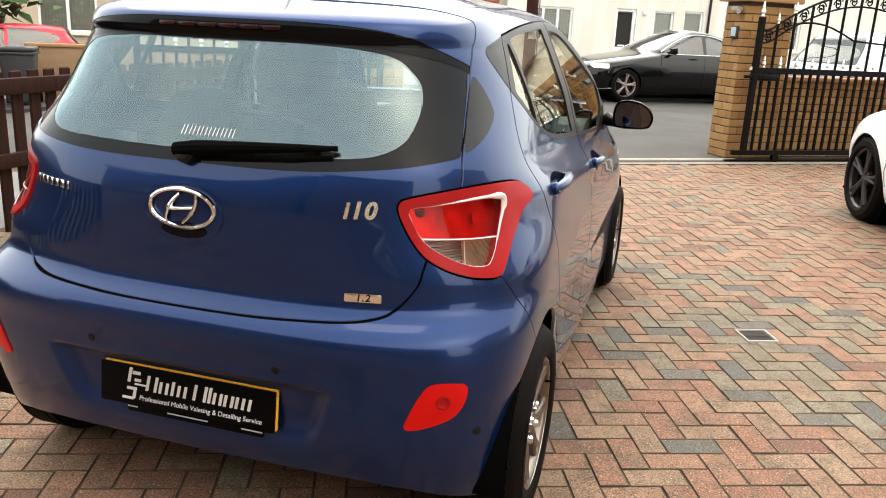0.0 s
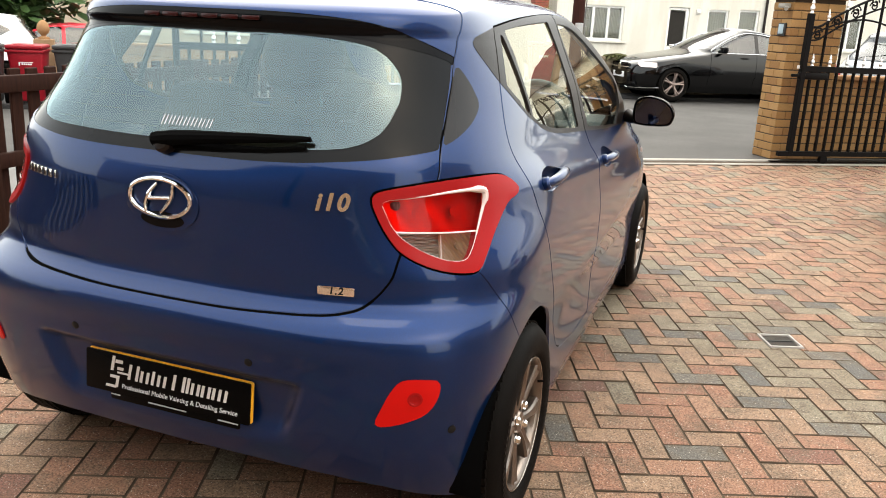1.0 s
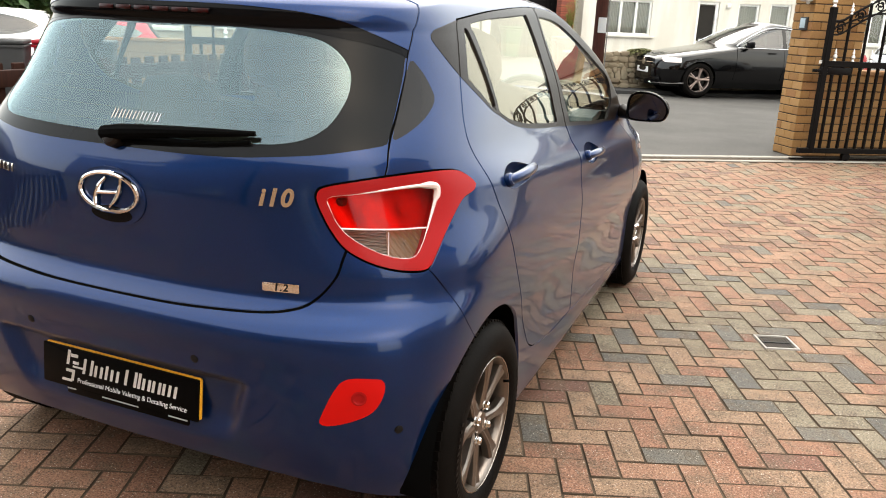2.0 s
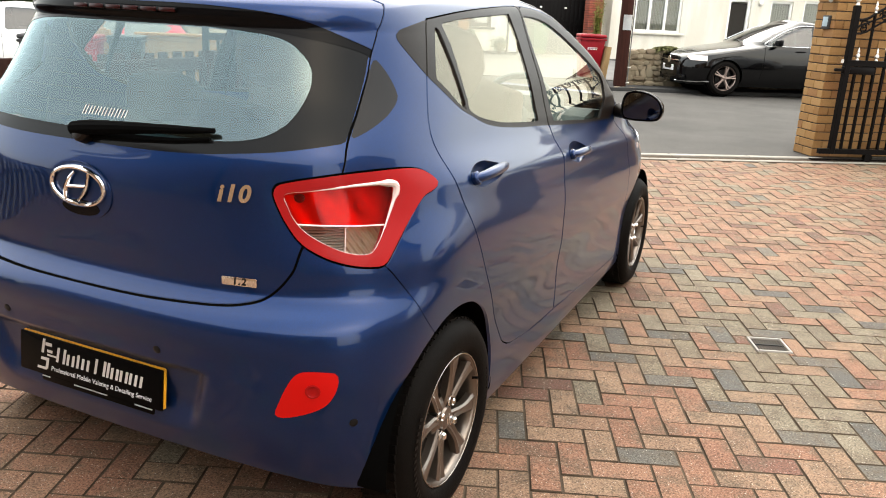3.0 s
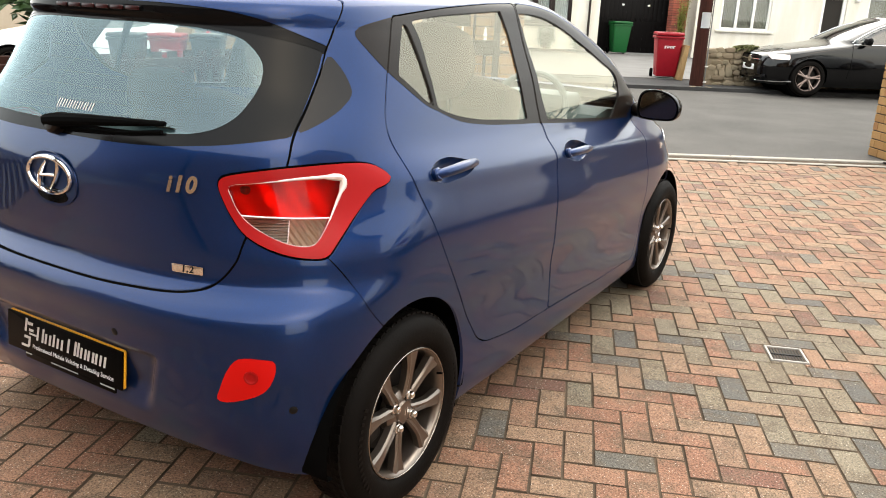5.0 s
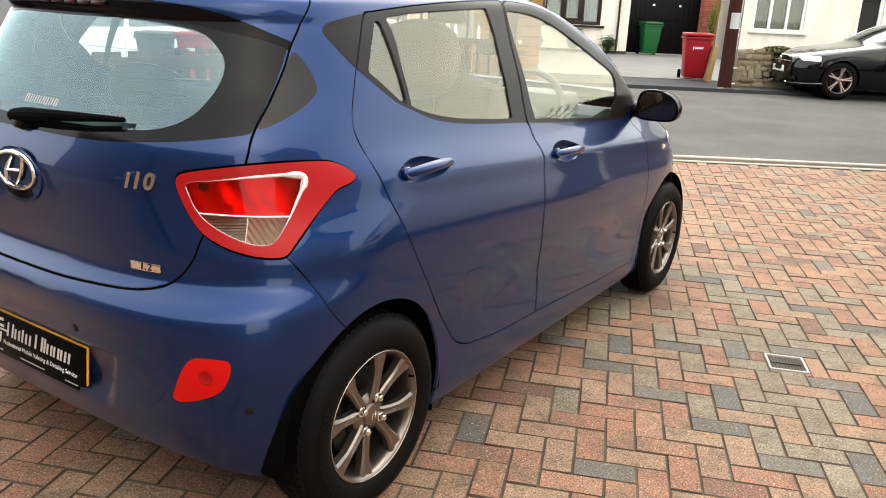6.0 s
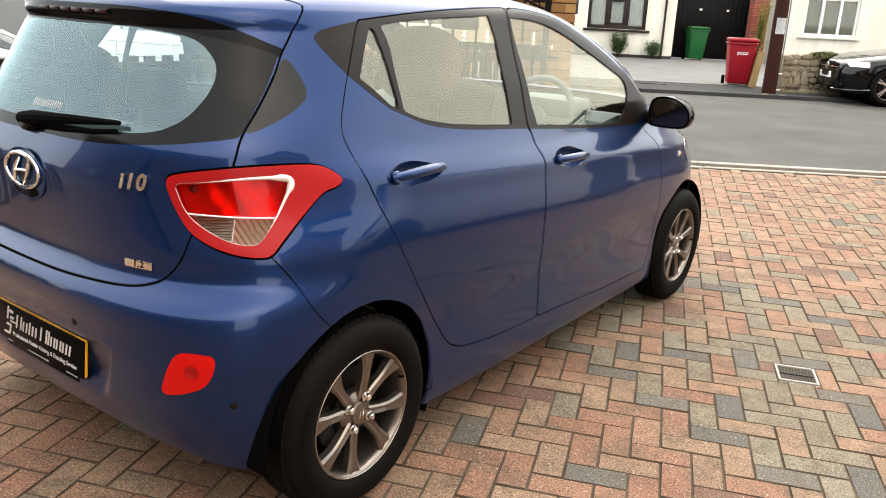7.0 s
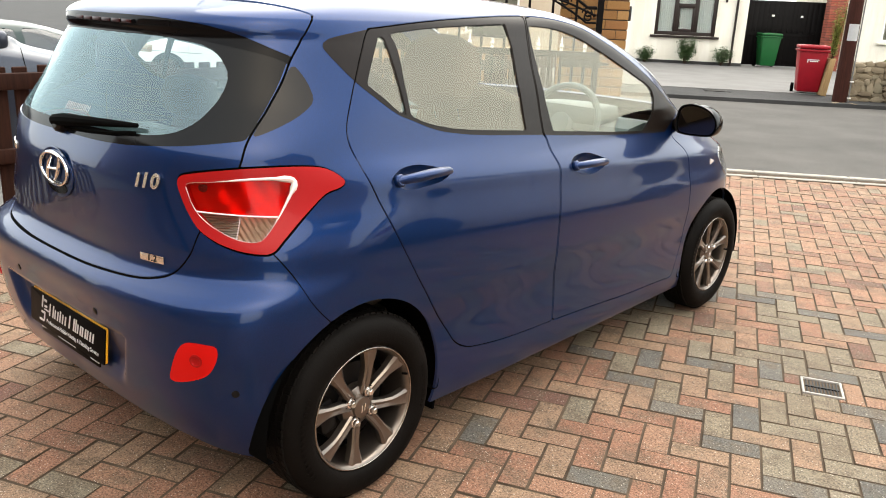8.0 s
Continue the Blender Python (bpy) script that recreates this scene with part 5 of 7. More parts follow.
# ---- sliding gate ----
def build_gate(m, label, width):
    gate = thing("iron_gate", label, "gate", m, "iron gates")


    def bar(name, p, q, r, square=True, label=""):
        bm = bmesh.new()
        p, q = Vector(p), Vector(q)
        d = q - p
        add_box(bm, (p + q) / 2, (r * 2, r * 2, d.length), basis((0, 0, 0), Vector((0, 1, 0)).cross(d) if abs(d.normalized().y) < .9 else (1, 0, 0), d), .003, 1)
        return part(name, bm, IRON, gate, label)

    bar("gate_post", (0, 0, .08), (0, 0, 1.53), .028)
    bar("gate_post", (width, 0, .08), (width, 0, 1.53), .028)
    bar("bottom_rail", (-.14, 0, .105), (width, 0, .105), .026)
    bar("middle_rail", (-.02, 0, .985), (width, 0, .985), .03)
    bm = bmesh.new()
    add_box(bm, (.13, .0, .915), (.34, .05, .075), None, .012)
    add_box(bm, (-.06, 0, .915), (.12, .03, .03), None, .006)
    part("latch", bm, IRON, gate, "black lock box under the rail")
    bm = bmesh.new()
    add_lathe(bm, [(.014, 0), (.014, .03), (.005, .035)], 14, Matrix.Translation((-.06, -.01, .985)))
    part("latch_knob", bm, FINIAL, gate, "silver latch knob")
    bm = bmesh.new()
    add_lathe(bm, [(.045, -.02), (.045, .02)], 20, Matrix.Translation((.42, 0, .045)) @ pose(0, 0, 0, 90, 0, 0))
    part("roller", bm, IRON, gate, "guide roller on the ground")
    bm = bmesh.new()
    add_box(bm, (width / 2 + .15, .02, .018), (width + .7, .05, .012))
    part("floor_track", bm, IRON, gate, "floor track")

    def arch(x, lift=0.0):
        """Height of the gate's bowed top rail."""
        t = np.clip((x - .12) / 2.3, 0, 1)
        return 1.40 + .42 * math.sin(math.pi * t) ** .9 + lift if x < 2.42 else 1.40 + .42 * math.sin(math.pi * np.clip((x - 2.42) / 2.3, 0, 1)) ** .9 + lift

    def wave(x):
        return 1.335 + .16 * math.sin(math.pi * np.clip((x - .05) / 1.15, 0, 1)) - .03 * math.sin(math.pi * np.clip((x - 1.2) / 1.2, 0, 1)) + .16 * (math.sin(math.pi * np.clip((x - 2.4) / 1.2, 0, 1)))

    for f, r in ((arch, .013), (lambda x: arch(x, -.14) + .01, .010), (wave, .010)):
        bm = bmesh.new()
        add_tube(bm, [(x, 0, f(x)) for x in np.linspace(.03, width - .03, 70)], r, 8)
        part("bowed_rail", bm, IRON, gate, "bowed top rail")
    n = round(width / .1026)
    for k in range(1, n):
        x = width * k / n
        bar("lower_bar", (x, 0, .12), (x, 0, .97), .0135)

    def spear(x, z, k=1.0):
        bm = bmesh.new()
        add_lathe(bm, [(.010 * k, 0), (.019 * k, .006 * k), (.012 * k, .016 * k), (.010 * k, .022 * k), (.021 * k, .040 * k), (.017 * k, .058 * k), (.008 * k, .072 * k), (.014 * k, .080 * k), (.003, .125 * k)], 12, Matrix.Translation((x, 0, z)))
        part("spear_tip", bm, FINIAL, gate, "silver spear tip")

    m_up = n // 2
    for k in range(1, m_up):
        x = width * k / m_up
        bar("upper_bar", (x, 0, 1.0), (x, 0, arch(x) - .005), .0115)
        spear(x - .103, 1.012, 1.0)
        if k % 2 == 0 or k < 3:
            spear(x, arch(x) + .008, .9)
    spear(0, 1.53, 1.25)
    spear(width, 1.53, 1.25)
    for k in range(0, m_up - 1):
        x0 = width * (k + .5) / m_up
        zc = (arch(x0) + arch(x0, -.14)) / 2 + .005
        for up in (1, -1):
            bm = bmesh.new()
            pts = [(x0 + up * (.004 + .050 * (1 - .72 * t) * math.cos(8.2 * t)), 0, zc + up * .018 + .050 * (1 - .72 * t) * math.sin(8.2 * t)) for t in np.linspace(0, 1, 24)]
            add_tube(bm, pts, .0075, 6)
            part("scroll", bm, IRON, gate, "curled iron scroll")


build_gate(street(.60, .25) @ Matrix.Scale(1.07, 4), "black wrought iron gate with silver spear tips", 3.9)
build_gate(street(-3.74, .25) @ pose(0, 0, 0, 0, 0, 180) @ Matrix.Scale(1.07, 4), "black wrought iron gate leaf beyond the car", 2.1)

# ---- wheelie bins ----
def build_bin(name, label, mat, m, mark=None):
    b = thing(name, label, "wheelie bin", m, "wheelie bins")
    bm = bmesh.new()
    lo, hi = [(-.22, -.23), (.22, -.23), (.22, .22), (-.22, .22)], [(-.285, -.34), (.285, -.34), (.285, .30), (-.285, .30)]
    vs = [[bm.verts.new((x, y, z)) for x, y in ring] for ring, z in ((lo, .045), (hi, .93))]
    bm.faces.new(vs[0][::-1])
    for k in range(4):
        bm.faces.new((vs[0][k], vs[0][(k + 1) % 4], vs[1][(k + 1) % 4], vs[1][k]))
    bm.faces.new(vs[1])
    bmesh.ops.bevel(bm, geom=list(bm.edges), offset=.035, segments=3, affect="EDGES", profile=.5)
    add_box(bm, (0, -.02, .915), (.615, .69, .05), None, .014)
    part("bin_body", bm, mat, b)
    bm = bmesh.new()
    add_box(bm, (0, -.02, .985), (.60, .72, .075), None, .03, 3)
    add_box(bm, (0, -.30, 1.01), (.34, .12, .05), None, .02)
    part("bin_lid", bm, mat, b, "domed lid")
    bm = bmesh.new()
    add_tube(bm, [(-.22, .37, .95), (.22, .37, .95)], .018, 10)
    add_tube(bm, [(-.22, .30, .95), (-.22, .37, .95)], .014, 8)
    add_tube(bm, [(.22, .30, .95), (.22, .37, .95)], .014, 8)
    part("handle", bm, mat, b, "grab bar behind the lid")
    for x in (-.27, .27):
        bm = bmesh.new()
        add_lathe(bm, [(.10, -.025), (.10, .025), (.05, .03)], 24, Matrix.Translation((x, .24, .10)) @ pose(0, 0, 0, 0, 90, 0))
        part("bin_wheel", bm, RUBBER, b, "black rubber wheel")
    if mark:
        bm = bmesh.new()
        f = Matrix.Translation((.0, -.317, .70)) @ pose(0, 0, 0, 83, 0, 0)
        add_prism(bm, rounded(.23, .018, .006), .002, f @ Matrix.Translation((.01, .03, 0)))
        add_prism(bm, rounded(.018, .07, .006), .002, f @ Matrix.Translation((-.10, .0, 0)))
        for k in range(5):
            add_prism(bm, rounded(.024, .028, .006), .002, f @ Matrix.Translation((-.05 + .034 * k, -.005, 0)))
        part("bin_mark", bm, WHITE_INK, b, "white printed mark")
    return b


build_bin("wheelie_bin", "red plastic wheelie bin with a white mark on the pavement", RED_PLASTIC, street(.84, 9.55, .09, -8) @ Matrix.Scale(.93, 4), True)
build_bin("wheelie_bin", "green plastic wheelie bin beside a dark gate", GREEN_PLASTIC, street(2.12, 18.9, .10, 4))
build_bin("wheelie_bin", "red plastic wheelie bin between two dark ones", RED_PLASTIC, Matrix.Translation((-10.75, 8.98, -.365)) @ pose(0, 0, 0, 0, 0, 36), True)
build_bin("wheelie_bin", "dark grey plastic wheelie bin", GREY_PLASTIC, Matrix.Translation((-10.40, 9.66, -.365)) @ pose(0, 0, 0, 0, 0, 36))
build_bin("wheelie_bin", "dark grey plastic wheelie bin", GREY_PLASTIC, Matrix.Translation((-11.05, 8.30, -.365)) @ pose(0, 0, 0, 0, 0, 38))
TAN_WALL = rough_mat("tan_wall", (0.22, 0.135, 0.075), (0.30, 0.19, 0.11), 3, 60, 0.9)
low = thing("garden_wall", "low tan wall with a stone finial behind the bins", "wall", Matrix.Translation((-11.05, 9.95, -.365)) @ pose(0, 0, 0, 0, 0, 40), kind="structure")
bm = bmesh.new()
add_box(bm, (2.4, .12, .50), (4.0, .20, 1.0), None, .01)
part("wall_panel", bm, TAN_WALL, low, "tan rendered wall")
bm = bmesh.new()
add_box(bm, (2.4, .12, 1.03), (4.05, .27, .06), None, .012)
part("coping", bm, CAP_STONE, low, "stone coping")
bm = bmesh.new()
add_box(bm, (-.25, .12, .54), (.34, .34, 1.08), None, .012)
part("pier", bm, TAN_WALL, low, "square end pier")
bm = bmesh.new()
add_lathe(bm, [(.10, 1.08), (.10, 1.11), (.04, 1.13), (.05, 1.16), (.10, 1.21), (.115, 1.27), (.10, 1.34), (.06, 1.40), (.02, 1.43)], 16, Matrix.Translation((-.25, .12, 0)))
part("finial", bm, CAP_STONE, low, "carved stone finial")
bm = bmesh.new()
add_box(bm, (0, 0, .36), (.10, .34, .72), pose(0, 0, 0, 0, 6, 0), .006)
ob = mesh_object("board", bm, PLY)
ob.matrix_world = street(1.10, 9.3, .085)
tagged(ob, "pale wooden board leaning beside the red bin", "board")

# ---- telegraph pole ----
pole = thing("telegraph_pole", "brown wooden telegraph pole with a white notice", "pole", street(1.03, 8.05, .04))
bm = bmesh.new()
add_lathe(bm, [(.130, 0), (.124, .6), (.115, 3), (.10, 8)], 28)
part("shaft", bm, POLE_WOOD, pole)
bm = bmesh.new()
pts = [(math.sin(a) * .124, -math.cos(a) * .124) for a in np.linspace(-.75, .75, 9)]
vs = [[bm.verts.new((x * k, y * k, z)) for x, y in pts] for z, k in ((1.14, 1.02), (1.43, 1.02))]
for k in range(8):
    bm.faces.new((vs[0][k], vs[0][k + 1], vs[1][k + 1], vs[1][k]))
bmesh.ops.solidify(bm, geom=list(bm.faces), thickness=.004)
part("notice", bm, WHITE_INK, pole, "blank white notice")
bm = bmesh.new()
add_tube(bm, [(.138, -.05, 0), (.136, -.05, 1.0), (.130, -.05, 3.0)], .013, 8)
part("cable_guard", bm, FORECOURT, pole, "grey cable guard")
for z in (.12, .42):
    bm = bmesh.new()
    add_box(bm, (.140, -.06, z), (.07, .03, .025), None, .004)
    part("clip", bm, FINIAL, pole)
bm = bmesh.new()
for k in range(9):
    add_box(bm, (random.uniform(-.2, .2), -.2 + random.uniform(-.1, .08), .02), (random.uniform(.05, .14), random.uniform(.04, .08), .05), pose(0, 0, 0, 0, 0, random.uniform(0, 180)), .012)
ob = mesh_object("rubble", bm, WALL_STONE)
ob.matrix_world = street(1.0, 8.0, .045)
tagged(ob, "loose stones and leaves at the pole's foot", "rubble", kind="stuff")

# ---- rubble stone wall ----
WALL_MORTAR = rough_mat("sandy_mortar", (0.18, 0.14, 0.09), (0.25, 0.20, 0.135), 6, 90, 0.95)
swall = thing("stone_wall", "low rubble stone garden wall with moss", "wall", street(1.30, 8.35, .05), kind="structure")
bm = bmesh.new()
add_box(bm, (3.2, .21, .37), (6.4, .26, .74))
part("core", bm, WALL_MORTAR, swall, "sandy mortar")
rng = random.Random(5)
for row in range(7):
    x = -.02 - .07 * (row % 2)
    while x < 3.4:
        w, h = rng.uniform(.09, .27), .112
        tall = rng.random() < .2 and row < 6
        h = h * (1.9 if tall else rng.uniform(.75, 1.12))
        n_ = rng.choice((5, 6, 6, 7))
        turn = rng.uniform(0, 6.28)
        outline = []
        for q in range(n_):
            a = turn + 2 * math.pi * (q + rng.uniform(-.22, .22)) / n_
            k = min(.5 / max(abs(math.cos(a)), 1e-6), .5 / max(abs(math.sin(a)), 1e-6))
            outline.append((math.cos(a) * k * w * 1.02, math.sin(a) * k * h * 1.02))
        bm = bmesh.new()
        add_prism(bm, outline, .10 + rng.uniform(0, .035), Matrix.Translation((0, .10, 0)) @ pose(0, 0, 0, 90, 0, 0) @ pose(0, 0, 0, rng.uniform(-7, 7), rng.uniform(-7, 7), 0), bevel=.018)
        st = part("stone", bm, WALL_STONE, swall, "", 30)
        st.location = (x + w / 2, .06, .06 + row * .108 + rng.uniform(-.012, .012))
        x += w * .96
for cx, cz, n, sx_ in ((.85, .69, 1500, .38), (2.4, .68, 700, .3)):
    bm = bmesh.new()
    for k in range(n):
        a, r = rng.uniform(0, 6.28), rng.uniform(0, 1) ** .5
        p = Vector((cx + sx_ * r * math.cos(a), .16 + .16 * r * math.sin(a), cz + .13 * math.sqrt(max(0, 1 - r * r)) + rng.uniform(-.03, .02)))
        q = basis(p, (rng.uniform(-1, 1), rng.uniform(-1, 1), .2), (rng.uniform(-.7, .7), rng.uniform(-.7, .7), 1))
        s_ = rng.uniform(.015, .035)
        bm.faces.new([bm.verts.new(q @ Vector((u * s_, v * s_ * .7, 0))) for u, v in ((-1, 0), (0, -1), (1, 0), (0, 1))])
    part("moss", bm, MOSS, swall, "olive moss cushion on the wall", None)["kind"] = "stuff"


# ---- shrubs ----
def build_shrub(name, label, mat, m, w, h, n, seed):
    r = random.Random(seed)
    b = thing(name, label, "shrub", m)
    bm = bmesh.new()
    tips = []
    for k in range(9):
        a, lean = r.uniform(0, 6.28), r.uniform(.1, .9)
        tip = Vector((math.cos(a) * lean * w * .5, math.sin(a) * lean * w * .5, h * r.uniform(.55, 1)))
        add_tube(bm, [(0, 0, 0), tip * .5 + Vector((0, 0, h * .08)), tip], [.012, .008, .003], 5)
        tips.append(tip)
    part("stems", bm, POLE_WOOD, b, "thin woody stems")
    bm = bmesh.new()
    for k in range(n):
        t = r.choice(tips)
        p = t * r.uniform(.35, 1.05) + Vector((r.gauss(0, w * .11), r.gauss(0, w * .11), r.gauss(0, h * .07)))
        p.z = max(p.z, .02)
        q = basis(p, (r.uniform(-1, 1), r.uniform(-1, 1), r.uniform(-.4, .4)), (r.uniform(-.8, .8), r.uniform(-.8, .8), 1))
        s_ = r.uniform(.03, .065) * max(w, .6)
        bm.faces.new([bm.verts.new(q @ Vector((u * s_, v * s_ * .45, z_ * s_))) for u, v, z_ in ((-1, 0, 0), (0, -1, .12), (1.1, 0, -.1), (0, 1, .12))])
    part("foliage", bm, mat, b, "small leaves", None)["kind"] = "stuff"
    return b


build_shrub("shrub", "small green shrub against the white house", LEAF, street(-1.62, 18.15, .1), .55, .48, 1500, 1)
build_shrub("shrub", "taller dark green shrub against the white house", LEAF, street(-.42, 18.15, .1), .55, .80, 2600, 2)
build_shrub("shrub", "small green shrub beside the drainpipe", LEAF, street(.66, 18.15, .1), .6, .55, 1500, 3)
build_shrub("shrub", "yellow-green climber on the brick pier", LEAF_YELLOW, street(3.82, 18.1, .09), .45, 1.95, 2200, 4)
build_shrub("hedge", "dark clipped hedge beyond the parked cars", LEAF, Matrix.Translation((-16.5, 12.5, 0)), 5.0, 1.9, 5000, 6)

# ---- wooden fence ----
fence = thing("picket_fence", "dark stained wooden picket fence along the drive", "fence", pose(-2.85, 0, 0, 0, 0, 90))
for z, h in ((.90, .10), (.45, .09)):
    bm = bmesh.new()
    add_box(bm, (2.3, 0, z), (9.6, .05, h), None, .008)
    part("rail", bm, FENCE_WOOD, fence, "broad wooden rail")
bm = bmesh.new()
add_box(bm, (0, 0, .50), (.088, .022, .99), None, .006, 1)
pick = bpy.data.meshes.new("picket")
bm.to_mesh(pick)
bm.free()
pick.materials.append(FENCE_WOOD)
for k in range(68):
    p = new("picket", pick)
    p.parent = fence
    p.matrix_basis = Matrix.Translation((-2.45 + k * .142, .037, random.uniform(-.012, .006))) @ pose(0, 0, 0, 0, random.uniform(-.8, .8), 0)
for k in range(6):
    bm = bmesh.new()
    add_box(bm, (-2.4 + 1.88 * k, -.06, .50), (.09, .09, 1.0), None, .008)
    part("fence_post", bm, FENCE_WOOD, fence, "square fence post")
slab_n = bmesh.new()
add_prism(slab_n, [(-13, -9), (-2.99, -9), (-2.99, 4.2), (-13, -2.4)], .40, Matrix.Translation((0, 0, -.4025)))
ob = mesh_object("neighbour_drive", slab_n, FORECOURT)
tagged(ob, "pale grey paved neighbouring drive", "ground", kind="structure")


# ---- houses ----
def add_wall(bm, x0, x1, z0, z1, thick, holes):
    """A wall in the xz plane, its outer face at y = 0, with openings (x0, x1, z0, z1) through it."""
    xs = sorted({x0, x1, *(h[0] for h in holes), *(h[1] for h in holes)})
    zs = sorted({z0, z1, *(h[2] for h in holes), *(h[3] for h in holes)})
    for a, b in zip(xs, xs[1:]):
        for c, d in zip(zs, zs[1:]):
            mx, mz = (a + b) / 2, (c + d) / 2
            if not any(h[0] < mx < h[1] and h[2] < mz < h[3] for h in holes):
                add_box(bm, (mx, thick / 2, mz), (b - a, thick, d - c))
    bmesh.ops.remove_doubles(bm, verts=bm.verts, dist=1e-4)


def build_window(house, x0, x1, z0, z1, lights, mat, curtain=True, top=.0, sill=True):
    bm = bmesh.new()
    fw = .11 if mat is WINDOW_BROWN else .07
    for x in (x0 + fw / 2, x1 - fw / 2):
        add_box(bm, (x, .09, (z0 + z1) / 2), (fw, .07, z1 - z0), None, .006)
    for z in (z0 + fw / 2, z1 - fw / 2):
        add_box(bm, ((x0 + x1) / 2, .09, z), (x1 - x0 - 2 * fw, .068, fw), None, .006)
    w = part("window", bm, mat, house, "casement window frame")
    for k in range(1, lights):
        bm = bmesh.new()
        x = x0 + (x1 - x0) * k / lights
        add_box(bm, (x, .09, (z0 + z1) / 2), (fw + .015, .066, z1 - z0 - 2 * fw), None, .006)
        part("mullion", bm, mat, w)
    for k in range(lights):
        a, b = x0 + (x1 - x0) * k / lights, x0 + (x1 - x0) * (k + 1) / lights
        bm = bmesh.new()
        add_box(bm, ((a + b) / 2, .10, (z0 + z1) / 2), (b - a, .006, z1 - z0 - .1))
        pn = part("pane", bm, PANE, w, "window pane")
        pn.visible_shadow = False
        if curtain:
            bm = bmesh.new()
            n_ = 24
            vs = [[bm.verts.new((a + .05 + (b - a - .1) * i / n_, .132 + .010 * math.sin(i * 2.1), z)) for i in range(n_ + 1)] for z in (z0 + .06, z1 - .06)]
            for i in range(n_):
                bm.faces.new((vs[0][i], vs[0][i + 1], vs[1][i + 1], vs[1][i]))
            part("curtain", bm, CURTAIN if mat is WINDOW_BROWN else STRAW_NET, w, "pale net curtain", 60)
    if mat is WINDOW_BROWN:
        a, b, t = x0 + (x1 - x0) / 3 + fw / 2, x0 + (x1 - x0) * 2 / 3 - fw / 2, z1 - .42
        bm = bmesh.new()
        for p, q in (((a + .03, z0 + fw), (.06, t - z0 - fw)), ((b - .03, z0 + fw), (.06, t - z0 - fw))):
            add_box(bm, (p[0], .075, p[1] + q[1] / 2), (q[0], .06, q[1]), None, .006)
        add_box(bm, ((a + b) / 2, .075, z0 + fw + .04), (b - a - .12, .06, .08), None, .006)
        add_box(bm, ((a + b) / 2, .075, t), (b - a, .07, .12), None, .006)
        part("opener", bm, mat, w, "opening casement with its transom")
    # dark sheet that paints the room's lack of light behind the panes
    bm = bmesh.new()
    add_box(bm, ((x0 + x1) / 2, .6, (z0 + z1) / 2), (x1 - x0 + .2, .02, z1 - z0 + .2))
    part("room_back", bm, UNLIT_DARK, w, "dark panel for the unlit room behind")
    if sill:
        bm = bmesh.new()
        add_box(bm, ((x0 + x1) / 2, -.02, z0 - .04), (x1 - x0 + .24, .16, .07), None, .01)
        part("sill", bm, mat if mat is WINDOW_BROWN else RENDER_WHITE, w, "projecting sill")


def build_house(name, label, m, width, height, mat, windows, doors=(), depth=7.0, wmat=WINDOW_WHITE, gable=False, tile=ROOF_TILE):
    h = thing(name, label, "house", m)
    holes = [(a, b, c, d) for a, b, c, d, *_ in windows] + [(a, b, 0, d) for a, b, d, *_ in doors]
    bm = bmesh.new()
    add_wall(bm, 0, width, 0, height, .25, holes)
    part("front_wall", bm, mat, h, "rendered front wall", None)
    bm = bmesh.new()
    add_box(bm, (.125, depth / 2 + .12, height / 2), (.25, depth - .25, height))
    add_box(bm, (width - .125, depth / 2 + .12, height / 2), (.25, depth - .25, height))
    add_box(bm, (width / 2, depth - .02, height / 2), (width - .5, .25, height))
    part("side_wall", bm, mat, h, "", None)
    bm = bmesh.new()
    rise = 2.2 if not gable else 2.6
    if gable:
        pr = [(-.3, height - .15), (width / 2, height + rise), (width + .3, height - .15), (width + .3, height - .02), (width / 2, height + rise + .16), (-.3, height - .02)]
        add_prism(bm, pr, depth + .6, Matrix.Translation((0, depth + .3, 0)) @ pose(0, 0, 0, 90, 0, 0))
        rf = part("roof", bm, tile, h, "pitched tiled roof", None)
        bm = bmesh.new()
        add_prism(bm, [(0, height), (width, height), (width / 2, height + rise)], .25, Matrix.Translation((0, .25, 0)) @ pose(0, 0, 0, 90, 0, 0))
        part("gable", bm, mat, h, "rendered gable", None)
    else:
        pr = [(-.35, height - .1), (depth / 2, height + rise), (depth + .35, height - .1), (depth + .35, height + .03), (depth / 2, height + rise + .16), (-.35, height + .03)]
        add_prism(bm, pr, width, pose(0, 0, 0, 90, 0, 90))
        part("roof", bm, tile, h, "pitched tiled roof", None)
    for a, b, c, d, lights, *rest in windows:
        build_window(h, a, b, c, d, lights, wmat, *(rest[:1] or [True]))
    for a, b, d, dm in doors:
        bm = bmesh.new()
        for x in (a + .05, b - .05):
            add_box(bm, (x, .10, d / 2), (.10, .08, d), None, .006)
        add_box(bm, ((a + b) / 2, .10, d - .05), (b - a - .2, .078, .10), None, .006)
        dr = part("door", bm, WINDOW_WHITE, h, "white door frame")
        bm = bmesh.new()
        add_box(bm, ((a + b) / 2, .14, .42), (b - a - .2, .05, .78), None, .01)
        part("door_panel", bm, WINDOW_WHITE, dr, "lower door panel")
        bm = bmesh.new()
        add_box(bm, ((a + b) / 2, .14, (d + .82) / 2 - .06), (b - a - .2, .02, d - .98))
        part("door_glass", bm, dm, dr, "dark door glass")
        bm = bmesh.new()
        add_box(bm, ((a + b) / 2 - .05, .10, .86), (.26, .03, .06), None, .006)
        part("letter_box", bm, FINIAL, dr, "metal letter plate")
    return h


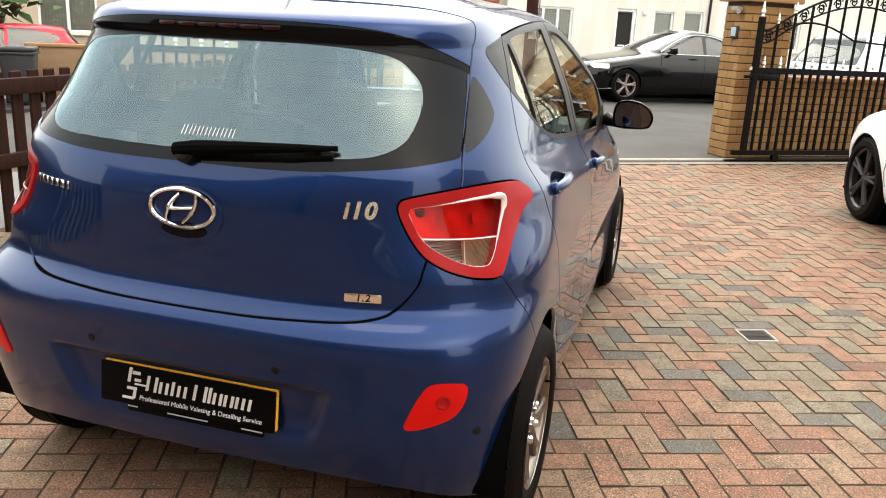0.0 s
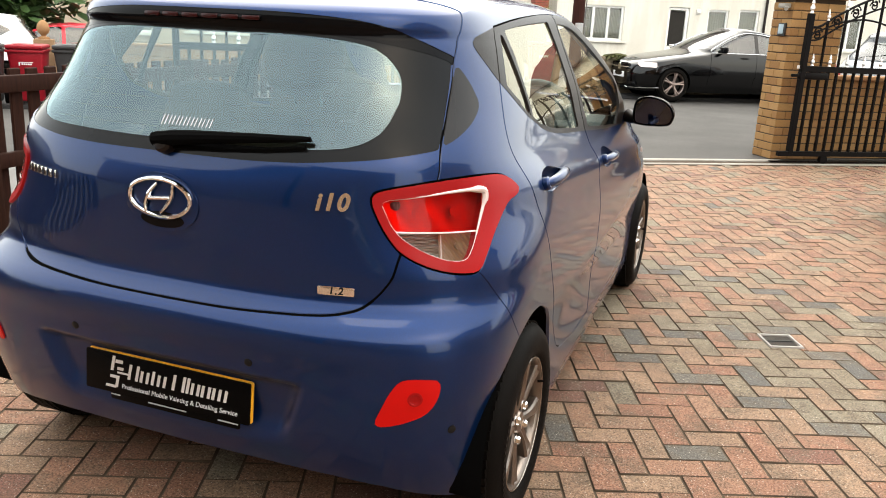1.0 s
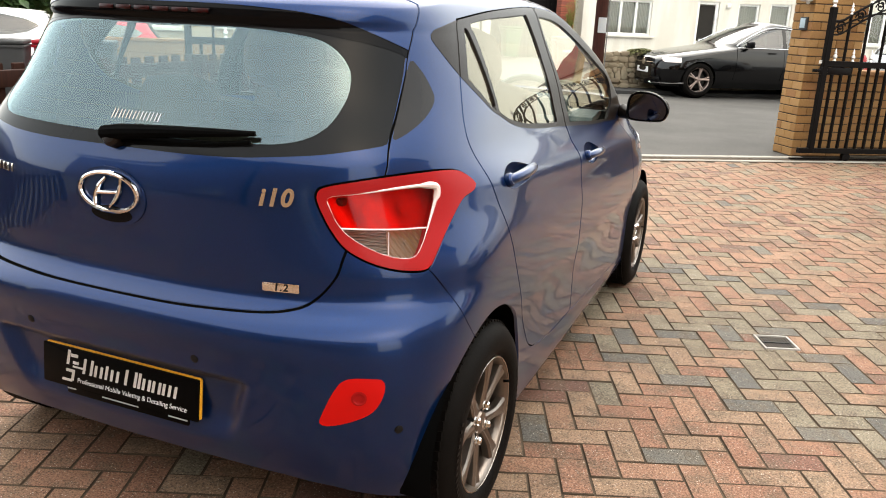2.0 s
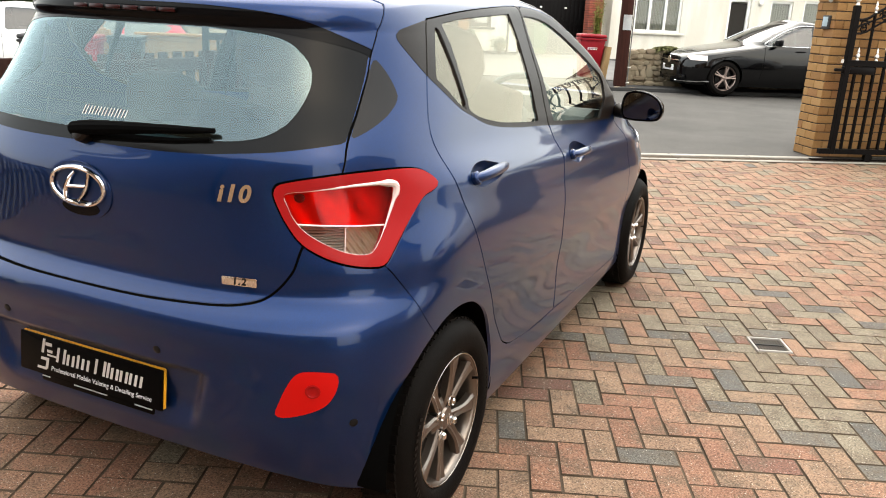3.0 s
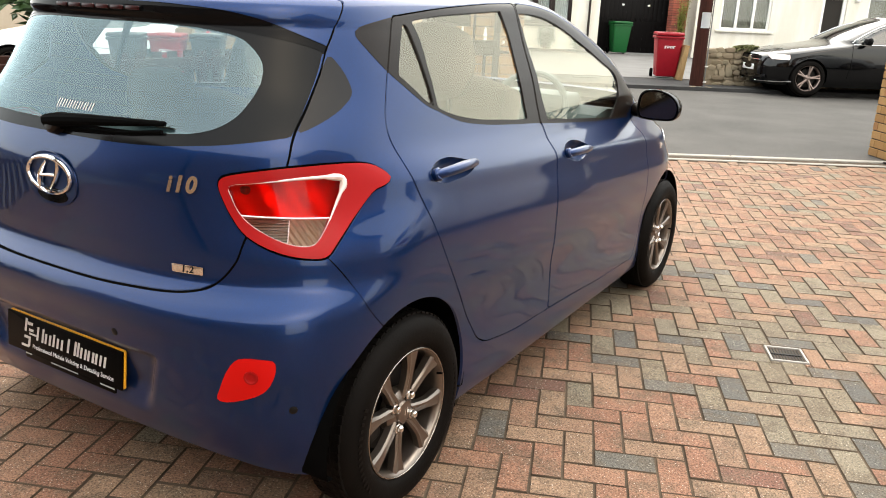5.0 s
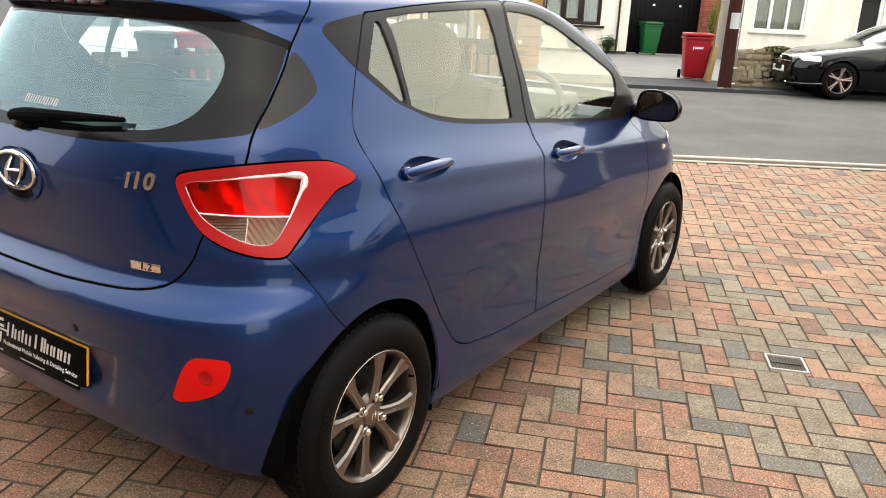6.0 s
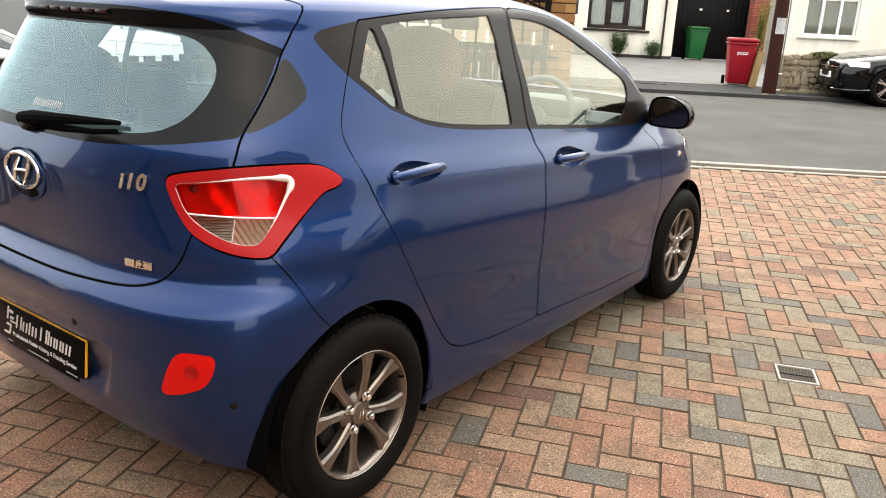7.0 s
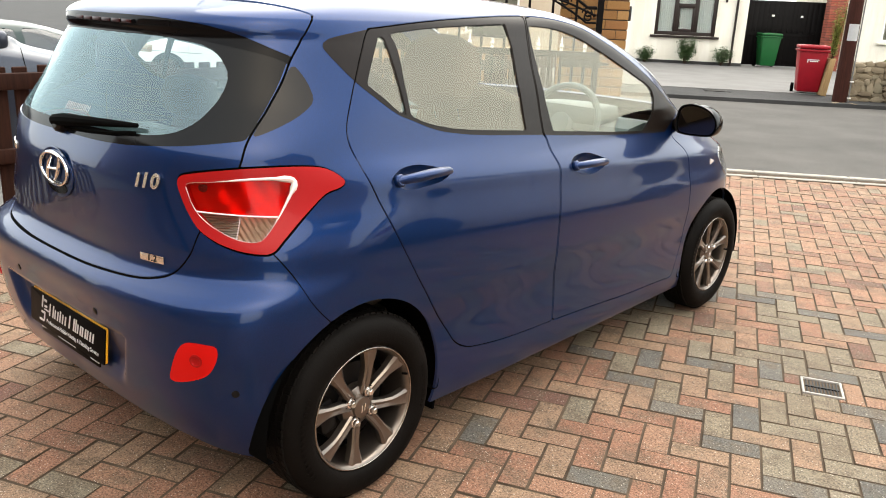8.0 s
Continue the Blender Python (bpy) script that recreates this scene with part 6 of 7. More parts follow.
HOUSE_S = 18.5
left_house = build_house("white_house", "white rendered house with a dark framed window", street(-2.30, HOUSE_S, .09), 3.62, 5.4, RENDER_WHITE,
            [(.91, 2.73, .85, 2.15, 3), (.91, 2.73, 3.3, 4.5, 3)], (), wmat=WINDOW_BROWN)
bm = bmesh.new()
add_box(bm, (1.81, -.012, .05), (3.62, .03, .10))
part("plinth", bm, DARK_ASPHALT, left_house, "dark plinth strip")
bm = bmesh.new()
add_tube(bm, [(3.28, -.06, .0), (3.28, -.06, 5.2)], .035, 10)
part("drainpipe", bm, WINDOW_BROWN, left_house, "dark drainpipe")
for x in (.30, 2.95):
    bm = bmesh.new()
    add_box(bm, (x, -.05, 1.95), (.06, .10, .16), None, .01)
    part("wall_lamp", bm, WINDOW_BROWN, left_house, "small dark wall lamp")
right_house = build_house("white_house", "long white rendered house with net-curtained windows", street(4.42, HOUSE_S, .09), 18.0, 5.4, RENDER_WHITE,
            [(.80, 2.42, .92, 2.05, 3), (5.55, 6.35, .95, 2.10, 1), (6.75, 7.55, .55, 2.15, 1), (10.2, 11.8, .92, 2.05, 3), (.8, 2.4, 3.3, 4.5, 3), (5.4, 7.4, 3.3, 4.5, 3)], [(4.05, 4.85, 2.12, UNLIT_DARK)])
bm = bmesh.new()
add_tube(bm, [(7.75, -.06, .0), (7.75, -.06, 5.2)], .045, 10)
part("drainpipe", bm, WINDOW_BROWN, right_house, "dark drainpipe")
bm = bmesh.new()
add_box(bm, (5.15, -.04, 2.0), (.14, .08, .16), None, .02)
part("wall_lamp", bm, FINIAL, right_house, "small wall lamp by the door")
build_house("beige_house", "beige rendered house with white framed windows", street(-17.5, HOUSE_S, .05), 13.2, 5.4, RENDER_BEIGE,
            [(1.0, 2.6, .9, 2.3, 2), (3.6, 5.6, .6, 2.3, 3), (7.6, 9.2, .6, 2.3, 2), (10.2, 11.9, .7, 2.3, 2), (1.5, 3.2, 3.3, 4.5, 2), (8.5, 10.2, 3.3, 4.5, 2)])
yard = thing("double_gate", "tall black boarded double gate between the houses", "gate", street(1.34, 19.3, .09))
for k in range(17):
    bm = bmesh.new()
    add_box(bm, (.08 + k * .148, .004 * (k % 2), 1.02), (.150, .03, 1.95), None, .004)
    part("board", bm, IRON, yard)
bm = bmesh.new()
add_box(bm, (1.25, -.03, 1.0), (2.5, .04, .10))
part("ledge", bm, IRON, yard)
for k in range(14):
    bm = bmesh.new()
    add_lathe(bm, [(.018, 0), (.02, .05), (.003, .13)], 8, Matrix.Translation((.25 + .16 * k, -.06, 1.05)))
    part("spike", bm, IRON, yard)
for x in (.9, 1.75):
    bm = bmesh.new()
    add_box(bm, (x, -.03, 1.55), (.08, .02, .06), None, .006)
    part("reflector", bm, FINIAL, yard, "small pale plate")
pier = thing("brick_pier", "red brick pier at the gate opening", "pier", street(3.62, 18.4, .09))
bm = bmesh.new()
add_box(bm, (.24, .24, 1.4), (.46, .46, 2.8))
part("core", bm, MORTAR, pier)
brick_courses(pier, RED_BRICK, [((0, 0, 0), (1, 0, 0), .48, (0, -1, 0)), ((0, .48, 0), (0, -1, 0), .48, (-1, 0, 0))], .075, .225, .0, 2.8)
# unseen houses close the place behind and beside the camera, and block low light
build_house("brick_house", "brown brick house behind the drive", Matrix.Translation((9.0, -7.6, 0)) @ pose(0, 0, 0, 0, 0, 180), 9.4, 5.2, rough_mat("brown_brick", (0.16, 0.10, 0.06), (0.24, 0.15, 0.09), 3, 40),
            [(1.0, 2.8, .9, 2.1, 3), (4.4, 6.0, .9, 2.1, 2)])
build_house("brick_house", "dark brick neighbouring house behind the drive", Matrix.Translation((-.9, -8.2, 0)) @ pose(0, 0, 0, 0, 0, 180), 9.0, 5.2, rough_mat("dark_brown_brick", (0.12, 0.075, 0.055), (0.19, 0.12, 0.085), 3, 40),
            [(1.0, 2.8, .9, 2.1, 3), (4.6, 6.2, .9, 2.1, 2)])
# unseen; kept pale so that the car's rear wing reflects something bright
build_house("rendered_house", "pale pinkish rendered house across the side boundary", Matrix.Translation((9.5, 4.0, 0)) @ pose(0, 0, 0, 0, 0, -90), 7.5, 4.6, rough_mat("pinkish_render", (0.44, 0.35, 0.32), (0.52, 0.42, 0.38), 0.5, 70, 0.9, 0.25),
            [(1.2, 2.9, .9, 2.1, 2), (4.3, 6.0, .9, 2.1, 2)], gable=True)

# ---- parked cars ----
SALOON = dict(
    width=[(.18, .80), (.3, .875), (.55, .905), (.75, .90), (.9, .88), (.95, .86), (1.1, .79), (1.3, .69), (1.40, .62), (1.45, .5), (1.47, .1)],
    rear=[(.18, -.9), (.5, -1.04), (.8, -1.03), (.95, -.95), (1.0, -.75), (1.05, -.4), (1.2, .0), (1.35, .45), (1.44, .95), (1.47, 1.2)],
    front=[(.18, 3.52), (.3, 3.62), (.5, 3.64), (.66, 3.60), (.75, 3.50), (.82, 3.25), (.88, 2.95), (.95, 2.5), (1.0, 2.3), (1.05, 2.2), (1.2, 1.9), (1.35, 1.55), (1.44, 1.30), (1.47, 1.24)],
    windows=[[(.15, 1.04), (.35, 1.16), (.7, 1.30), (1.0, 1.345), (1.02, .975), (.3, .985)], [(1.07, 1.35), (1.3, 1.345), (1.6, 1.25), (1.95, 1.07), (2.06, 1.0), (1.9, .965), (1.09, .972)]],
    base=2.84, arch=.355, top=1.47, belt=1.0, lamp=(3.22, 3.50, .645, .735))
HATCHBACK = dict(
    width=[(.18, .76), (.3, .82), (.6, .87), (.8, .865), (.95, .83), (1.05, .78), (1.2, .72), (1.4, .62), (1.47, .54), (1.5, .4), (1.52, .1)],
    rear=[(.18, -.5), (.4, -.66), (.6, -.70), (.7, -.68), (.75, -.62), (.95, -.62), (1.1, -.56), (1.35, -.38), (1.42, -.36), (1.47, -.2), (1.5, .2), (1.52, .8)],
    front=[(.18, 3.15), (.3, 3.28), (.5, 3.32), (.7, 3.26), (.82, 3.1), (.92, 2.75), (1.0, 2.4), (1.1, 2.2), (1.25, 1.95), (1.4, 1.6), (1.47, 1.3), (1.52, .84)],
    windows=[[(-.12, 1.22), (.1, 1.33), (.5, 1.41), (.98, 1.43), (1.0, 1.02), (.4, 1.05), (.1, 1.10)], [(1.06, 1.43), (1.3, 1.42), (1.65, 1.30), (2.0, 1.12), (2.1, 1.03), (1.9, 1.0), (1.08, 1.02)]],
    base=2.55, arch=.365, top=1.52, belt=1.04, lamp=(2.85, 3.2, .68, .83))


def simple_wheel(r, mat, spokes):
    w = new("wheel")
    bm = bmesh.new()
    add_lathe(bm, [(r * .70, .075), (r * .76, .10), (r * .88, .10), (r * .97, .075), (r, .03), (r, -.05), (r * .9, -.1), (r * .7, -.08)], 48, closed=True)
    tyre = part("tyre", bm, TYRE, w, "black tyre")
    bm = bmesh.new()
    add_lathe(bm, [(r * .66, .07), (r * .70, .085), (r * .715, .075), (r * .70, -.06), (r * .66, -.06)], 48, closed=True)
    rim = part("rim", bm, mat, w, "alloy rim")
    bm = bmesh.new()
    for k in range(spokes):
        for off in (-.11, .11):
            a = 2 * math.pi * k / spokes
            p, q = a, a + off * 1.1
            add_tube(bm, [(r * .10 * math.cos(p), r * .10 * math.sin(p), .062), (r * .4 * math.cos(a + off * .8), r * .4 * math.sin(a + off * .8), .068), (r * .68 * math.cos(q), r * .68 * math.sin(q), .074)], [.022, .016, .017], 6)
    add_lathe(bm, [(r * .2, .03), (r * .19, .06), (r * .1, .075)], 20)
    part("spokes", bm, mat, rim, "double spokes")
    bm = bmesh.new()
    add_lathe(bm, [(r * .5, -.02), (r * .5, .01), (r * .2, .015)], 32)
    part("brake_disc", bm, DULL_STEEL, w, "dark brake disc")
    return w


def parked_car(name, label, shape, paint, m, wheel_mat, wheel_r=.325, chrome=False, group=""):
    c = thing(name, label, "car", m, group)
    zs = np.concatenate([np.linspace(.18, shape["top"] - .08, 40), shape["top"] - .08 + .08 * np.sin(np.linspace(0, np.pi / 2, 9)[1:])])
    pts, arcs = [], []
    for z in zs:
        w, yr, yf = (curve(shape[k], z) for k in ("width", "rear", "front"))
        d, e = min(.6, .5 * (yf - yr)), min(.8 if z < shape["belt"] else .5, .5 * (yf - yr))
        a = np.linspace(0, np.pi / 2, 300)
        line = np.concatenate([np.stack([w * np.sin(a) ** .62, yr + d * (1 - np.cos(a) ** .62)], 1), np.stack([w * np.cos(a) ** .66, yf - e * (1 - np.sin(a) ** .66)], 1)])
        step = np.r_[0, np.cumsum(np.hypot(*np.diff(line, axis=0).T))] + np.arange(len(line)) * 1e-9
        s = np.linspace(0, step[-1], 96)
        pts.append(np.stack([np.interp(s, step, line[:, 0]), np.interp(s, step, line[:, 1]), np.full(96, z)], 1))
        arcs.append(s)
    pts, arcs = np.array(pts), np.array(arcs)
    nor = np.cross(np.gradient(pts, axis=1), np.gradient(pts, axis=0))
    nor /= np.maximum(np.linalg.norm(nor, axis=2, keepdims=True), 1e-9)
    nor[:, 0, 0] = 0
    s_ = Shell(pts, nor, arcs)
    s_.par = s_.pos[:, 1:3].copy()
    polys = s_.all
    for y in (0.0, shape["base"]):
        d = np.hypot(s_.pos[:, 1] - y, s_.pos[:, 2] - wheel_r) - shape["arch"]
        _, polys = s_.cut(polys, np.where(s_.pos[:, 0] > .5, d, 1.0))

    def width_at():
        return np.interp(s_.pos[:, 2], [a for a, _ in shape["width"]], [b for _, b in shape["width"]])

    panes = []
    for lp in shape["windows"]:
        loop = smooth_loop([q for p in lp for q in (p, p)], 4)
        inner, polys = s_.cut(polys, np.maximum(side_of(loop, s_.par), .80 * width_at() - s_.pos[:, 0]))
        panes.append(inner)
    mid = .5 * shape["base"]
    ends = []
    for sg, nm in ((1, "windscreen"), (-1, "rear_screen")):
        v = np.maximum.reduce([s_.pos[:, 0] - .82 * width_at(), shape["belt"] + .03 - s_.pos[:, 2], s_.pos[:, 2] - shape["top"] + .06, sg * (mid - s_.pos[:, 1])])
        inner, polys = s_.cut(polys, v)
        ends.append((nm, inner))
    y0, y1, z0, z1 = shape["lamp"]
    lampf = np.maximum.reduce([y0 - s_.pos[:, 1], s_.pos[:, 1] - y1, z0 + .25 * (s_.pos[:, 1] - y0) * 0 - s_.pos[:, 2], s_.pos[:, 2] - z1])
    head_, polys = s_.cut(polys, lampf)
    tail_, polys = s_.cut(polys, np.maximum.reduce([s_.pos[:, 1] + .36 * (shape is HATCHBACK) + .70 * (shape is SALOON), .72 - s_.pos[:, 2], s_.pos[:, 2] - .92, .52 - s_.pos[:, 0]]))
    s_.panel("body", polys, paint, c, "painted body")
    for nm, inner in ends:
        s_.panel(nm, inner, CAR_GLASS, c, "tinted glass", lift=-.004, skirt=0)
    for sx in (1, -1):
        for inner in panes:
            s_.panel("side_window", inner, CAR_GLASS, c, "tinted side window", lift=-.004, skirt=0, sides=(sx,))
        s_.panel("headlamp", head_, REFLECT_BRIGHT if not chrome else GUIDE, c, "bright headlamp", lift=.004, sides=(sx,))
        s_.panel("tail_lamp", tail_, LENS_RED, c, "red tail lamp", lift=.004, sides=(sx,))
        if chrome:
            bm = bmesh.new()
            line = [(.30, 1.155), (.7, 1.315), (1.0, 1.362), (1.3, 1.36), (1.62, 1.265), (1.98, 1.08), (2.1, 1.0)]
            add_tube(bm, [(sx * (curve(shape["width"], z) + .004), y, z) for y, z in smooth_loop(line, 5, False)], .011, 6)
            add_tube(bm, [(sx * (curve(shape["width"], .968) + .004), y, .968) for y in np.linspace(.1, 2.08, 12)], .009, 6)
            part("window_trim", bm, CHROME, c, "chrome window trim")
        bm = bmesh.new()
        yy = float(shape["windows"][1][3][0]) - .08
        add_box(bm, (sx * (curve(shape["width"], shape["belt"]) + .12), yy, shape["belt"] + .035), (.20, .10, .13), None, .04, 3)
        add_tube(bm, [(sx * curve(shape["width"], shape["belt"]), yy + .02, shape["belt"] + .01), (sx * (curve(shape["width"], shape["belt"]) + .08), yy, shape["belt"] + .01)], .02, 8)
        part("door_mirror", bm, GLOSS_BLACK if chrome else paint, c, "door mirror")
        # black rods laid on the uncut skin paint the shade of the door gaps
        for y in (shape["windows"][0][-1][0] - .02, shape["windows"][1][-1][0] - .02, shape["windows"][1][4][0] + .03):
            bm = bmesh.new()
            add_tube(bm, [(sx * (curve(shape["width"], z) + .0005), y + (.03 if z < .5 else 0), z) for z in np.linspace(.35, shape["belt"] - .04, 12)], .0035, 4)
            part("door_gap_line", bm, RUBBER, c)
        for y in (.55, 1.25):
            bm = bmesh.new()
            add_tube(bm, [(sx * (curve(shape["width"], .88) + .018), y + k * .05, .885) for k in range(5)], [.006, .013, .014, .013, .006], 8)
            part("door_handle", bm, paint if not chrome else GLOSS_BLACK, c)
    for y in (0.0, shape["base"]):
        bm = bmesh.new()
        add_lathe(bm, [(shape["arch"] + .012, -.78), (shape["arch"] + .012, .78)], 40, Matrix.Translation((0, y, wheel_r)) @ pose(0, 0, 0, 0, 90, 0))
        part("wheel_well", bm, RUBBER, c, "black wheel well")
    bm = bmesh.new()
    add_box(bm, (0, shape["base"] / 2, .24), (1.3, shape["base"] + 1.0, .12), None, .03)
    part("underbody", bm, RUBBER, c)
    bm = bmesh.new()
    add_box(bm, (0, 1.2, .80), (1.36, 2.2, .14), None, .05)
    for x in (-.36, .36):
        add_box(bm, (x, .95, 1.02), (.48, .16, .5), pose(0, 0, 0, -14, 0, 0), .06)
        add_box(bm, (x, 2.05, .90), (.6, .35, .16), None, .06)
    part("cabin", bm, UNLIT_DARK, c, "dark seats and cabin")
    yfr = curve(shape["front"], .5)
    bm = bmesh.new()
    add_box(bm, (0, yfr - .012, .47), (.52, .02, .11), None, .004)
    part("front_plate", bm, WHITE_INK, c, "white front number plate")
    bm = bmesh.new()
    add_box(bm, (0, yfr - .05, .62), (.78, .06, .17), None, .05)
    add_box(bm, (0, yfr - .08, .30), (1.25, .10, .12), None, .04)
    part("grille", bm, GLOSS_BLACK, c, "black grille and intake")
    if chrome:
        bm = bmesh.new()
        add_tube(bm, [(x, yfr - .015 - .12 * (x / .62) ** 2 * .4, .62) for x in np.linspace(-.4, .4, 9)], .012, 6)
        add_lathe(bm, [(.07, 0), (.07, .02), (.055, .025)], 24, Matrix.Translation((0, yfr - .03, .62)) @ pose(0, 0, 0, -90, 0, 0))
        for sx in (1, -1):
            add_tube(bm, [(sx * .88, 3.15, .26), (sx * .70, 3.42, .24), (sx * .3, 3.60, .23)], .012, 6)
        part("grille_trim", bm, CHROME, c, "chrome grille bar and splitter")
    w = simple_wheel(wheel_r, wheel_mat, 5)
    w["label"] = "alloy wheel"
    put = []
    for sx in (1, -1):
        for y in (0.0, shape["base"]):
            put.append(Matrix.Translation((sx * (curve(shape["width"], .5) - .105), y, wheel_r)) @ pose(0, 0, 0, 90, 0, 90 * sx) @ pose(0, 0, 0, 0, 0, 17 * sx + 9 * y))
    w.matrix_basis = put[0]
    w.parent = c
    for q in put[1:]:
        copy_thing(w, q)
    return c


saloon_m = street(2.78, 7.06, .045, 90) @ Matrix.Translation((.905, -2.84, 0))
parked_car("saloon_car", "glossy black saloon parked against the far kerb", SALOON, BLACK_PAINT, saloon_m, BRONZE_RIM, .33, True)
white_m = Matrix.Translation((2.50, 5.05, 0)) @ pose(0, 0, 0, 0, 0, 12) @ Matrix.Translation((.88, -2.55, 0))
white_car = parked_car("white_car", "white hatchback with black wheels on the drive", HATCHBACK, WHITE_PAINT, white_m, DARK_RIM, .345)
bm = bmesh.new()
add_tube(bm, [(-.80, 2.95, .20), (-.72, 3.12, .19), (-.4, 3.26, .185), (0, 3.32, .185)], .018, 8)
part("front_splitter", bm, GLOSS_BLACK, white_car, "black lip under the bumper")
parked_car("silver_car", "silver hatchback parked beyond the gate", HATCHBACK, SILVER_PAINT, street(3.4, 1.9, .045, -90), ALLOY)
parked_car("grey_car", "dark grey hatchback parked beyond the fence", HATCHBACK, GREY_PAINT, Matrix.Translation((-4.95, -1.1, 0)) @ pose(0, 0, 0, 0, 0, 4), ALLOY)
parked_car("teal_car", "dark teal hatchback parked beside the grey one", HATCHBACK, TEAL_PAINT, Matrix.Translation((-7.9, 1.2, -.40)) @ pose(0, 0, 0, 0, 0, -3), ALLOY)
parked_car("red_car", "red hatchback parked before the beige house", HATCHBACK, RED_PAINT, Matrix.Translation((-13.6, 14.0, -.57)) @ pose(0, 0, 0, 0, 0, 138), ALLOY)
parked_car("white_car", "white hatchback parked behind the bins across the street", HATCHBACK, WHITE_PAINT, Matrix.Translation((-13.7, 11.1, -.57)) @ pose(0, 0, 0, 0, 0, 138.7) @ Matrix.Scale(1.13, 4), ALLOY)

# ---- block paving ----
BLOCK, TURN_P = .1, radians(22.0)
EX, EY = Vector((math.cos(TURN_P), math.sin(TURN_P), 0)), Vector((-math.sin(TURN_P), math.cos(TURN_P), 0))
PAVE_O = Vector((1.43, 1.03, 0))
bm = bmesh.new()
outline = [(-2.98, -6.4), (9.4, -6.4), (9.4, 12.0)]
far_l, far_r = CORNER + ALONG * -8.0 + ACROSS * .11, CORNER + ALONG * 9.0 + ACROSS * .11
bm.faces.new([bm.verts.new((x, y, -.0042)) for x, y in ((-2.98, -8.0), (9.4, -8.0), (far_r.x, far_r.y), (far_l.x, far_l.y), (-2.98, far_l.y))])
drive = mesh_object("drive", bm, JOINT_SAND)
tagged(drive, "herringbone block paved drive in warm brindle and grey", "paving", kind="structure")

GULLY = Vector((1.578, 1.855, 0))


def block_kind(c, flat):
    """0 warm, 1 blue-grey, 2 pale buff: a diamond band of grey blocks with buff ones inside it."""
    up = c.x * .391 + c.y * .920
    across = c.x * .920 - c.y * .391
    lo, hi, left = 1.575, 3.09, -.27
    if across > left - .08:
        if abs(up - lo) < .072 and flat or abs(up - hi) < .072 and flat:
            return 1
        if 0 < up - lo < .16 and not flat or 0 < hi - up < .15 and not flat:
            return 2
    if abs(across - left) < .075 and lo < up < hi and not flat:
        return 1
    if lo < up < hi and across > left:
        return random.choice((0, 0, 2, 2, 2, 2, 1)) if random.random() < .72 else 0
    r = random.random()
    return 1 if r < .006 else 2 if r < .10 else 0


def block_mesh_data(l, w, seed):
    """Chamfered block, its top at z = 0."""
    r = random.Random(seed)
    g, ch = .0021, .0026
    a, b = l / 2 - g, w / 2 - g
    j = [(r.uniform(-.0007, .0007), r.uniform(-.0007, .0007)) for _ in range(4)]
    cs = [(-a, -b), (a, -b), (a, b), (-a, b)]
    top = [(x * (1 - ch / a) + q[0], y * (1 - ch / b) + q[1], r.uniform(-.0006, .0006)) for (x, y), q in zip(cs, j)]
    mid = [(x + q[0], y + q[1], -.0035) for (x, y), q in zip(cs, j)]
    low = [(x + q[0], y + q[1], -.03) for (x, y), q in zip(cs, j)]
    f = [(0, 1, 2, 3)] + [(4 + k, 4 + (k + 1) % 4, (k + 1) % 4, k) for k in range(4)] + [(8 + k, 8 + (k + 1) % 4, 4 + (k + 1) % 4, 4 + k) for k in range(4)]
    return top + mid + low, f


